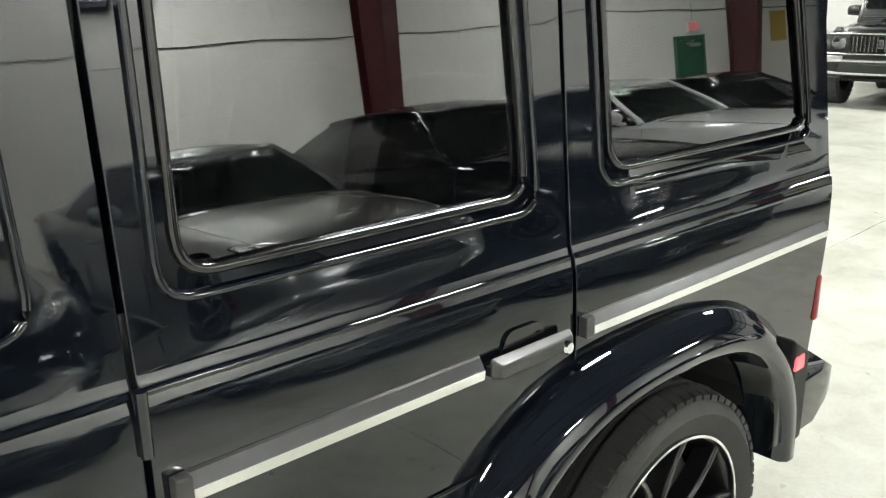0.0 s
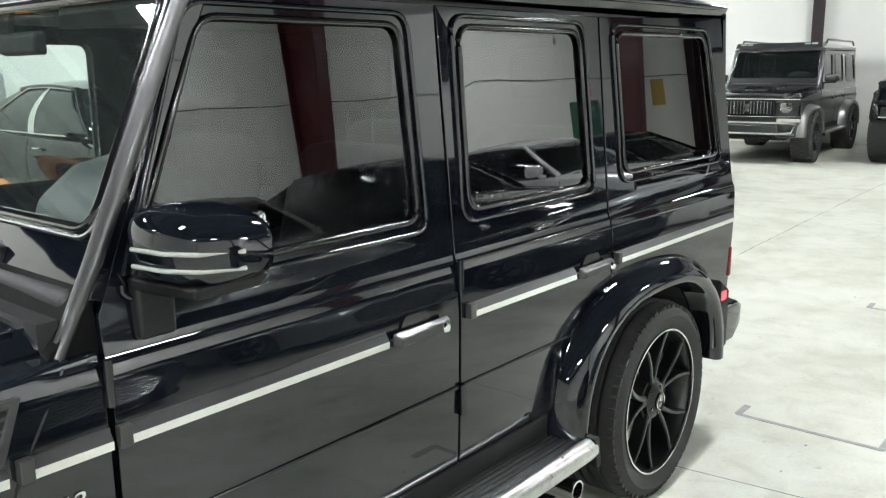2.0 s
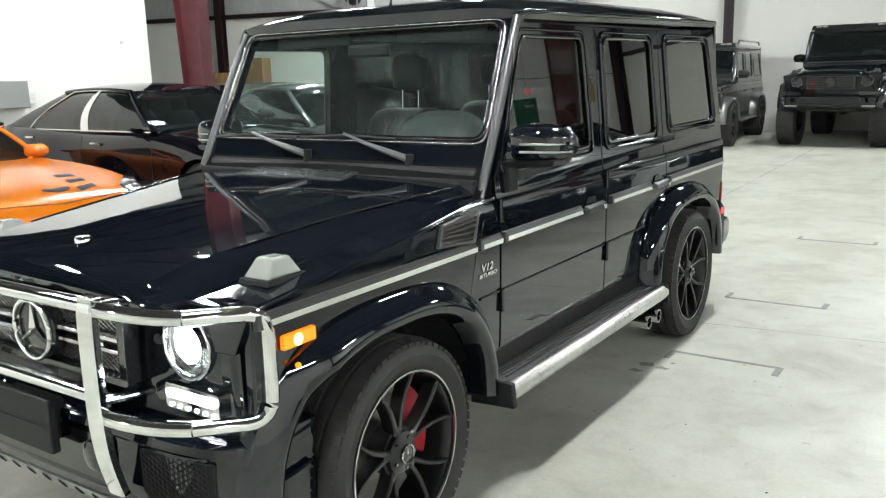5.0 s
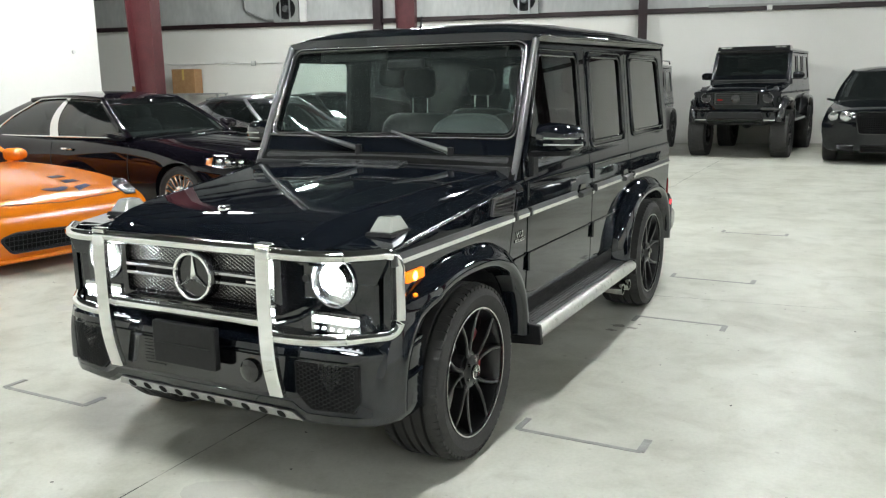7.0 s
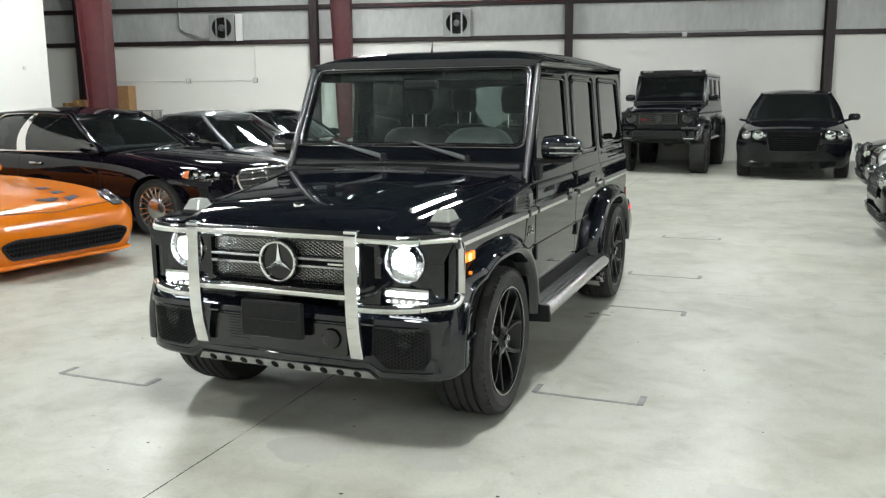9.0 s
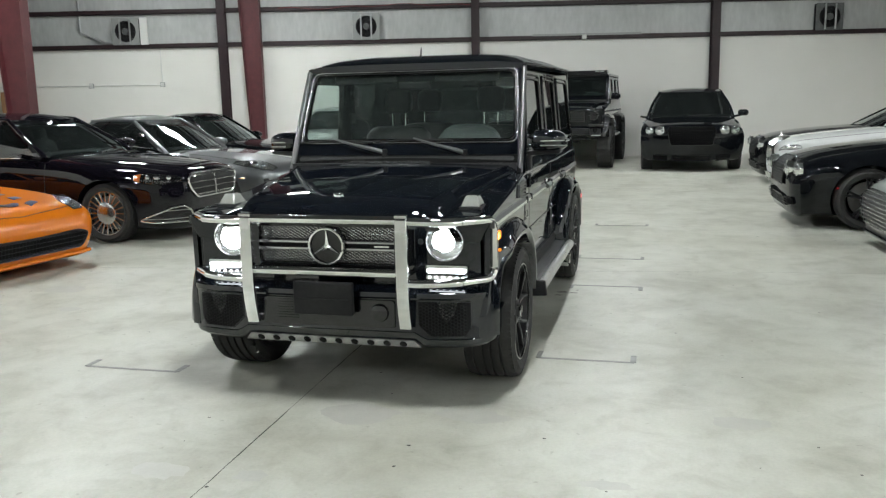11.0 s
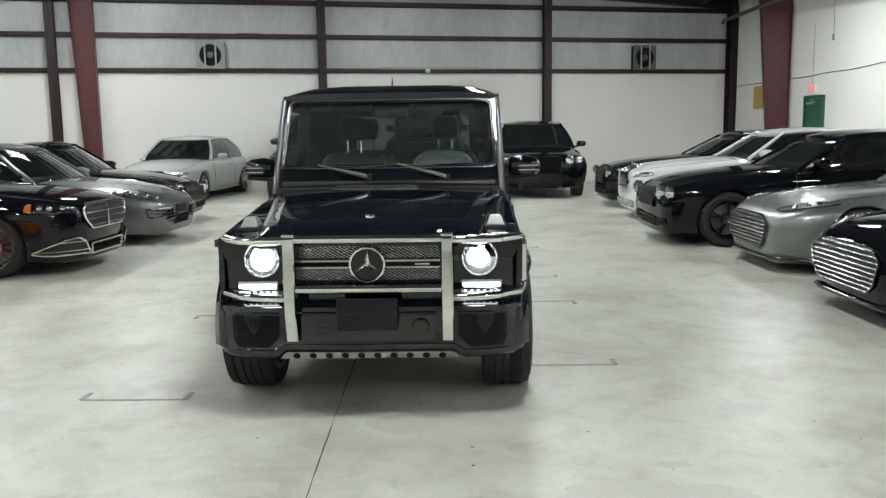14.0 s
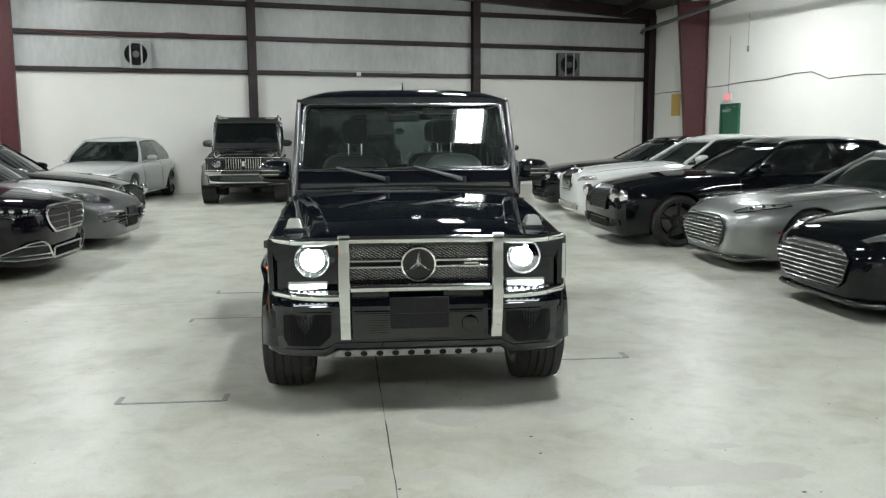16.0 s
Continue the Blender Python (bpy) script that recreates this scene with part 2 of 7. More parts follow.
def concrete():
    m = material("sealed_concrete", (0.5, 0.49, 0.44), 0.4)
    t = m.node_tree
    b = t.nodes["Principled BSDF"]
    co = t.nodes.new("ShaderNodeTexCoord")

    def tex(scale, detail, rough=0.6, dist=0.0):
        n = t.nodes.new("ShaderNodeTexNoise")
        n.inputs["Scale"].default_value, n.inputs["Detail"].default_value = scale, detail
        n.inputs["Roughness"].default_value, n.inputs["Distortion"].default_value = rough, dist
        link(m, co, "Object", n, "Vector")
        return n

    def ramp(src, stops):
        r = t.nodes.new("ShaderNodeValToRGB")
        e = r.color_ramp.elements
        e[0].position, e[0].color = stops[0][0], (*stops[0][1], 1)
        e[1].position, e[1].color = stops[-1][0], (*stops[-1][1], 1)
        for p, c in stops[1:-1]:
            k = e.new(p)
            k.color = (*c, 1)
        link(m, src, "Fac", r, "Fac")
        return r

    def times(a, ao, c, co_, f=1.0):
        x = t.nodes.new("ShaderNodeMix")
        x.data_type, x.blend_type = "RGBA", "MULTIPLY"
        x.inputs[0].default_value = f
        link(m, a, ao, x, 6)
        link(m, c, co_, x, 7)
        return x

    big, mid, fine, wear = tex(0.28, 3, 0.5), tex(1.3, 5, 0.58, 0.3), tex(55, 4), tex(2.6, 2, 0.5)
    base = ramp(big, [(0.2, (0.51, 0.51, 0.455)), (0.5, (0.575, 0.575, 0.52)), (0.8, (0.63, 0.63, 0.575))])
    stain = ramp(mid, [(0.34, (0.70, 0.695, 0.65)), (0.49, (0.94, 0.94, 0.92)), (0.66, (1.06, 1.06, 1.055))])
    grain = ramp(fine, [(0.3, (0.93, 0.93, 0.92)), (0.6, (1.02, 1.02, 1.02))])
    cloud = ramp(tex(4.2, 6, 0.62, 0.6), [(0.33, (0.84, 0.835, 0.81)), (0.5, (0.985, 0.985, 0.98)), (0.68, (1.05, 1.05, 1.045))])
    spill = ramp(tex(0.62, 5, 0.6, 0.9), [(0.44, (1.0, 1.0, 1.0)), (0.62, (0.93, 0.925, 0.90)), (0.80, (0.77, 0.76, 0.715))])
    speck = ramp(tex(16, 2, 0.5), [(0.24, (0.72, 0.71, 0.68)), (0.31, (1.0, 1.0, 1.0)), (0.9, (1.0, 1.0, 1.0))])
    c1 = times(base, "Color", stain, "Color", 0.8)
    c1 = times(c1, 2, cloud, "Color", 0.9)
    c1 = times(c1, 2, spill, "Color", 0.85)
    c1 = times(c1, 2, speck, "Color", 0.85)
    c2 = times(c1, 2, grain, "Color", 0.9)
    link(m, c2, 2, b, "Base Color")
    k = t.nodes.new("ShaderNodeMapRange")
    k.inputs[1].default_value, k.inputs[2].default_value = 0.1, 0.9
    k.inputs[3].default_value, k.inputs[4].default_value = 0.30, 0.48
    link(m, wear, "Fac", k, 0)
    link(m, k, 0, b, "Roughness")
    bp = t.nodes.new("ShaderNodeBump")
    bp.inputs["Strength"].default_value, bp.inputs["Distance"].default_value = 0.12, 0.004
    link(m, fine, "Fac", bp, "Height")
    link(m, bp, "Normal", b, "Normal")
    return m


M["concrete"] = concrete()

# ---- shapes ----


def part(name, geo, mat, parent=None, label="", smooth=None, bevel=0.0, seg=2, recalc=True):
    """Links (verts, faces) as one mesh object, under parent where given."""
    verts, faces = geo
    me = bpy.data.meshes.new(name)
    me.from_pydata([tuple(v) for v in verts], [], [tuple(q) for q in faces])
    if recalc:
        bm = bmesh.new()
        bm.from_mesh(me)
        bmesh.ops.remove_doubles(bm, verts=bm.verts, dist=1e-6)
        bmesh.ops.recalc_face_normals(bm, faces=bm.faces)
        bm.to_mesh(me)
        bm.free()
    me.materials.append(M[mat] if isinstance(mat, str) else mat)
    if smooth:
        me.shade_smooth()
        me.set_sharp_from_angle(angle=radians(smooth))
    ob = new(name, me)
    if bevel:
        mod = ob.modifiers.new("edge", "BEVEL")
        mod.width, mod.segments, mod.limit_method, mod.angle_limit = bevel, seg, "ANGLE", radians(35)
        if not smooth:
            me.shade_smooth()
            me.set_sharp_from_angle(angle=radians(30))
        mod.harden_normals = True
    if parent:
        ob.parent = parent
    if label:
        ob["label"] = label
    if name in ("tread_block", "grille_mesh", "honeycomb", "stitching"):
        ob["kind"] = "stuff"
    return ob


def empty(name, label, category, group="", m=None):
    ob = tagged(new(name), label, category, group)
    if m is not None:
        ob.matrix_basis = m
    return ob


def join(*geos):
    V, F = [], []
    for v, q in geos:
        n = len(V)
        V += [tuple(a) for a in v]
        F += [tuple(i + n for i in k) for k in q]
    return V, F


def moved(geo, m):
    return [tuple(m @ Vector(v)) for v in geo[0]], geo[1]


def box(x0, x1, y0, y1, z0, z1):
    v = [(x, y, z) for x in (x0, x1) for y in (y0, y1) for z in (z0, z1)]
    return v, [(0, 1, 3, 2), (4, 6, 7, 5), (0, 4, 5, 1), (2, 3, 7, 6), (0, 2, 6, 4), (1, 5, 7, 3)]


def wedge(bottom, top):
    """A solid between two quads of four corners each."""
    return list(bottom) + list(top), [(3, 2, 1, 0), (4, 5, 6, 7)] + [(i, (i + 1) % 4, 4 + (i + 1) % 4, 4 + i) for i in range(4)]


def rings(rs, closed=True, cap=True, loop=False):
    """Skins a list of rings of equal length."""
    n = len(rs[0])
    V = [p for r in rs for p in r]
    F = []
    k = len(rs)
    for i in range(k if loop else k - 1):
        j = (i + 1) % k
        for a in range(n if closed else n - 1):
            b = (a + 1) % n
            F.append((i * n + a, i * n + b, j * n + b, j * n + a))
    if cap and not loop and closed:
        F.append(tuple(range(n))[::-1])
        F.append(tuple((k - 1) * n + a for a in range(n)))
    return V, F


def tube(path, r, n=10, loop=False, flat=1.0, up=(0, 0, 1)):
    """A pipe along a path; r a number or one for each point."""
    P = [Vector(p) for p in path]
    k = len(P)
    out = []
    for i, p in enumerate(P):
        a = P[(i - 1) % k] if (loop or i) else p
        b = P[(i + 1) % k] if (loop or i < k - 1) else p
        t = (b - a).normalized()
        u = Vector(up)
        if abs(t.dot(u)) > 0.97:
            u = Vector((0, 1, 0)) if abs(t.y) < 0.9 else Vector((1, 0, 0))
        s = t.cross(u).normalized()
        w = s.cross(t).normalized()
        rr = r[i] if isinstance(r, (list, tuple)) else r
        out.append([tuple(p + rr * (math.cos(2 * math.pi * q / n) * s + flat * math.sin(2 * math.pi * q / n) * w)) for q in range(n)])
    return rings(out, True, not loop, loop)


def cyl(p0, p1, r0, r1=None, n=20):
    return tube([p0, p1], [r0, r0 if r1 is None else r1], n)


def lathe(profile, n=48, axis="x", centre=(0, 0, 0), loop=False):
    """Turns (radius, along) pairs about an axis."""
    out = []
    for r, a in profile:
        ring = []
        for i in range(n):
            c, s = r * math.cos(2 * math.pi * i / n), r * math.sin(2 * math.pi * i / n)
            p = {"x": (a, c, s), "y": (c, a, s), "z": (c, s, a)}[axis]
            ring.append((p[0] + centre[0], p[1] + centre[1], p[2] + centre[2]))
        out.append(ring)
    return rings(out, True, not loop, loop)


def smoothline(pts, n=6, loop=False):
    """Catmull-Rom through points."""
    P = [Vector(p) for p in pts]
    k = len(P)
    out = []
    for i in range(k if loop else k - 1):
        a, b, c, d = (P[(i + j) % k] if loop else P[min(max(i + j, 0), k - 1)] for j in (-1, 0, 1, 2))
        for q in range(n):
            t = q / n
            out.append(0.5 * ((2 * b) + (c - a) * t + (2 * a - 5 * b + 4 * c - d) * t * t + (3 * b - a - 3 * c + d) * t ** 3))
    if not loop:
        out.append(P[-1])
    return out


def rounded(poly, r, n=5):
    """Rounds the corners of a flat polygon given as pairs."""
    out = []
    k = len(poly)
    for i in range(k):
        p, a, b = Vector(poly[i]), Vector(poly[i - 1]), Vector(poly[(i + 1) % k])
        rr = r[i] if isinstance(r, (list, tuple)) else r
        d = min(rr, (a - p).length * 0.45, (b - p).length * 0.45)
        s, e = p + (a - p).normalized() * d, p + (b - p).normalized() * d
        for q in range(n + 1):
            t = q / n
            out.append(tuple((1 - t) ** 2 * s + 2 * t * (1 - t) * p + t * t * e))
    return out


def prism(poly, lo, hi, axis):
    """Extrudes pairs along an axis: for x the pairs are (y, z), for y (x, z), for z (x, y)."""
    put = {"x": lambda p, h: (h, p[0], p[1]), "y": lambda p, h: (p[0], h, p[1]), "z": lambda p, h: (p[0], p[1], h)}[axis]
    return rings([[put(p, lo) for p in poly], [put(p, hi) for p in poly]])


def grid(fn, us, vs):
    V = [fn(u, v) for u in us for v in vs]
    m = len(vs)
    return V, [(i * m + j, (i + 1) * m + j, (i + 1) * m + j + 1, i * m + j + 1) for i in range(len(us) - 1) for j in range(m - 1)]


def steps(a, b, n):
    return [a + (b - a) * i / n for i in range(n + 1)]

# ---- hall ----
WALL_TURN, WALL_AT = 14.3, 19.05


def wall_m(s=0.0, off=0.0, z=0.0):
    """A pose on the back wall: s along it, off in front of it."""
    a = radians(WALL_TURN)
    d = WALL_AT - off
    return pose(s * math.cos(a) - d * math.sin(a), s * math.sin(a) + d * math.cos(a), z, 0, 0, WALL_TURN)


def on_wall(name, geo, mat, s=0, off=0, z=0, **k):
    ob = part(name, geo, mat, **k)
    ob.matrix_basis = wall_m(s, off, z)
    return ob


def setting(ob, label, category="wall"):
    return tagged(ob, label, category, kind="structure")


setting(part("floor", box(-60, 60, -60, 60, -0.2, 0.0), "concrete"), "pale sealed concrete floor with stains", "floor")
CORNER = wall_m(14.1).translation
on = on_wall("wall_north", box(-36, 14.2, 0, 0.2, 0, 3.3), "wall")
setting(on, "white painted lower back wall of the hall")
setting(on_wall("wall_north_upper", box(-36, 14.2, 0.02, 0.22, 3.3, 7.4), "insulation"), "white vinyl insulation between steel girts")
for z0, h in ((3.24, 0.12), (4.16, 0.12), (5.06, 0.13), (6.0, 0.13)):
    g = on_wall("girt", join(box(-36, 14.05, -0.10, 0.02, z0, z0 + 0.025), box(-36, 14.05, -0.10, -0.085, z0, z0 + h)), "maroon_dark")
    tagged(g, "dark maroon steel girt across the back wall", "girt", "wall girts", "structure")


def h_post(s, w, d, z1, mat, name, label):
    web = box(-w * 0.06, w * 0.06, -d, 0, 0, z1)
    f1, f2 = box(-w / 2, w / 2, -d, -d + 0.015, 0, z1), box(-w / 2, w / 2, -0.015, 0, 0, z1)
    ob = on_wall(name, join(web, f1, f2), mat, s, 0.02)
    return tagged(ob, label, "post", "wall posts", "structure")


for s in (-25.0, -18.4, -12.6, -5.66, 1.32, 7.92):
    h_post(s, 0.22, 0.24, 7.3, "maroon_dark", "wall_post", "dark maroon steel wall post")
h_post(14.0, 0.34, 0.3, 5.3, "maroon_dark", "corner_post", "dark maroon steel corner post")


def frame_column(x, y, turn, h=5.6, w0=0.34, w1=0.62, flange=0.3, name="steel_column"):
    """A tapered steel column, wider at its head, its back edge upright."""
    e = empty(name, "maroon tapered steel building column on the floor", "column", "steel columns", pose(x, y, 0, 0, 0, turn))
    e["kind"] = "structure"
    part("web", wedge([(-0.01, 0, 0), (0.01, 0, 0), (0.01, -w0, 0), (-0.01, -w0, 0)], [(-0.01, 0, h), (0.01, 0, h), (0.01, -w1, h), (-0.01, -w1, h)]), "maroon", e)
    part("flange", box(-flange / 2, flange / 2, 0, 0.02, 0, h), "maroon", e)
    part("flange", wedge([(-flange / 2, -w0 - 0.02, 0), (flange / 2, -w0 - 0.02, 0), (flange / 2, -w0, 0), (-flange / 2, -w0, 0)],
                         [(-flange / 2, -w1 - 0.02, h), (flange / 2, -w1 - 0.02, h), (flange / 2, -w1, h), (-flange / 2, -w1, h)]), "maroon", e)
    part("base_plate", box(-0.22, 0.22, -w0 - 0.06, 0.06, 0, 0.025), "maroon", e)
    return e


p = wall_m(-4.58, 0.3).translation
frame_column(p.x, p.y, WALL_TURN - 90, 6.9, flange=0.26)
frame_column(-8.58, 7.45, WALL_TURN - 90, 6.9, 0.27)
SIDE_TURN = -9.0


def side_m(d, off=0.0, z=0.0):
    """A pose on the side wall, d from the far corner towards the camera; local x runs away from the corner."""
    a = radians(SIDE_TURN)
    # direction along the wall, and out of the wall into the hall
    u = Vector((math.sin(-a), -math.cos(a), 0))
    n = Vector((-math.cos(a), -math.sin(-a), 0))
    q = CORNER + u * d + n * off
    return Matrix(((u.x, n.x, 0, q.x), (u.y, n.y, 0, q.y), (0, 0, 1, z), (0, 0, 0, 1)))


def on_side(name, geo, mat, d=0, off=0, z=0, **k):
    ob = part(name, geo, mat, **k)
    ob.matrix_basis = side_m(d, off, z)
    return ob


setting(on_side("wall_east", box(-0.2, 60, -0.2, 0.0, 0, 7.4), "wall_side"), "tall white side wall of the hall")
for d in (3.35, 12.3, 20.0):
    q = side_m(d, 0.0).translation
    c = frame_column(q.x - 0.03, q.y, SIDE_TURN - 90, 5.3, 0.40, 0.80, 0.34)
setting(part("wall_south", box(-40, 40, -14.2, -14, 0, 7.4), "wall_side"), "white wall behind the camera")
setting(part("wall_west", box(-10.1, -9.85, -14, 7.33, 0, 3.6), "wall_side"), "bright white partition wall beside parked cars")
setting(part("wall_far_west", box(-30.2, -30, -14, 30, 0, 7.4), "wall_side"), "white far wall of the hall")


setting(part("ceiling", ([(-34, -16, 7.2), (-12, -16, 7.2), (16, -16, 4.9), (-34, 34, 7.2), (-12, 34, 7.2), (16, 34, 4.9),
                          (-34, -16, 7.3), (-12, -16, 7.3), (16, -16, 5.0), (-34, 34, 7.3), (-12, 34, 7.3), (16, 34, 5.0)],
                         [(0, 1, 4, 3), (1, 2, 5, 4), (6, 9, 10, 7), (7, 10, 11, 8), (0, 3, 9, 6), (2, 8, 11, 5), (0, 6, 7, 1), (1, 7, 8, 2), (3, 4, 10, 9), (4, 5, 11, 10)]), "roof_ins"), "insulated roof of the hall, coloured near black", "ceiling")
for i in range(15):
    x = -26 + i * 2.6
    z = min(7.0, 4.9 + (16 - x) * 2.3 / 28 - 0.14)
    tagged(part("purlin", join(box(x - 0.01, x + 0.01, -14, 24, z - 0.12, z + 0.1), box(x, x + 0.07, -14, 24, z - 0.135, z - 0.12)), "maroon_dark"), "dark maroon roof purlin", "purlin", "roof purlins", "structure")
# sloping edge beam over the back wall
tagged(on_wall("edge_beam", wedge([(-24, -0.25, 7.1), (14.1, -0.25, 5.17), (14.1, 0.0, 5.17), (-24, 0.0, 7.1)], [(-24, -0.25, 7.4), (14.1, -0.25, 5.5), (14.1, 0.0, 5.5), (-24, 0.0, 7.4)]), "maroon_dark"), "dark maroon sloping roof edge beam", "beam", "", "structure")

# lit strip fixtures under the roof
# x = -10.6 and 7.2 are unseen, added to brighten the far walls
for x in (-10.6, -6.9, 1.1, 7.2, 9.3):
    for y in (-9.25, -1.75, 5.75, 13.25):
        if (x < -10 and y < 7) or (x == 1.1 and y < -9) or (x > 9 and y > 9) or (x == 7.2 and y < 9):
            continue
        z = min(5.72, 4.9 + (16 - x) * 2.3 / 28 - 0.42)
        top = min(7.1, 4.9 + (16 - x) * 2.3 / 28) - z
        e = empty("strip_light", "lit strip light hanging under the roof, some added as fill", "ceiling light", "strip lights", pose(x, y, z))
        part("housing", box(-0.24, 0.24, -0.75, 0.75, 0.03, 0.1), "whitemetal", e, bevel=0.01)
        for s in (-0.138, -0.046, 0.046, 0.138) if x > -10 else (-0.046, 0.046):
            part("tube", box(s - 0.031, s + 0.031, -0.7, 0.7, 0.0, 0.032), "tube", e, "lit white lamp strip")
        for s in (-0.55, 0.55):
            part("hanger", cyl((0, s, 0.1), (0, s, top), 0.006, n=6), "galv", e)

# ---- boxy off-roaders ----


def holed(outer, holes, fn, thick, cuts=()):
    """A plate with openings: flat pairs filled, cut at levels of the second number, bent by fn, and given thickness."""
    bm = bmesh.new()
    for lp in [outer] + list(holes):
        vs = [bm.verts.new((a, b, 0)) for a, b in lp]
        for i in range(len(vs)):
            bm.edges.new((vs[i - 1], vs[i]))
    bmesh.ops.triangle_fill(bm, edges=bm.edges[:], use_beauty=True, normal=(0, 0, 1))
    for z in cuts:
        bmesh.ops.bisect_plane(bm, geom=bm.verts[:] + bm.edges[:] + bm.faces[:], plane_co=(0, z, 0), plane_no=(0, 1, 0))
    bm.verts.index_update()
    V = [fn(v.co.x, v.co.y) for v in bm.verts]
    n = len(V)
    t = Vector(thick)
    F = [tuple(v.index for v in f.verts) for f in bm.faces]
    G = [tuple(i + n for i in reversed(f)) for f in F]
    S = [(e.verts[0].index, e.verts[1].index, e.verts[1].index + n, e.verts[0].index + n) for e in bm.edges if len(e.link_faces) == 1]
    bm.free()
    return V + [tuple(Vector(v) + t) for v in V], F + G + S


def pane(loop, fn, thick):
    return holed(loop, [], fn, thick)


def arch(cy, cz, a, b, z0, n=22, power=2.4):
    """Points over a wheel opening, from its rear foot to its front foot, as (y, z)."""
    out = []
    for i in range(n + 1):
        t = math.pi * i / n
        c, s = math.cos(t), math.sin(t)
        y = cy + a * math.copysign(abs(c) ** (2 / power), c)
        z = cz + b * abs(s) ** (2 / power)
        out.append((y, max(z, z0)))
    return out


def three_blade(c, r, d, axis="y"):
    """A plain three-bladed shape in a ring, facing -y or +x."""
    def at(u, v, h):
        return (c[0] + u, c[1] + h, c[2] + v) if axis == "y" else (c[0] - h * axis_sign(axis), c[1] + u, c[2] + v)
    blades = []
    for k in range(3):
        a = math.pi / 2 + k * 2 * math.pi / 3
        tip, l, rr = (a, 0.95), (a + 1.05, 0.16), (a - 1.05, 0.16)
        p = [at(r * q * math.cos(w), r * q * math.sin(w), 0) for w, q in (tip, l, (a + math.pi, 0.02), rr)]
        top = at(r * 0.06 * math.cos(a), r * 0.06 * math.sin(a), -d)
        blades.append((p + [top], [(0, 1, 4), (1, 2, 4), (2, 3, 4), (3, 0, 4), (3, 2, 1, 0)]))
    ring = [at(r * math.cos(2 * math.pi * i / 40), r * math.sin(2 * math.pi * i / 40), -d * 0.4) for i in range(40)]
    return join(*blades, tube(ring, r * 0.075, 8, True))


def axis_sign(axis):
    return 1 if axis == "x" else -1


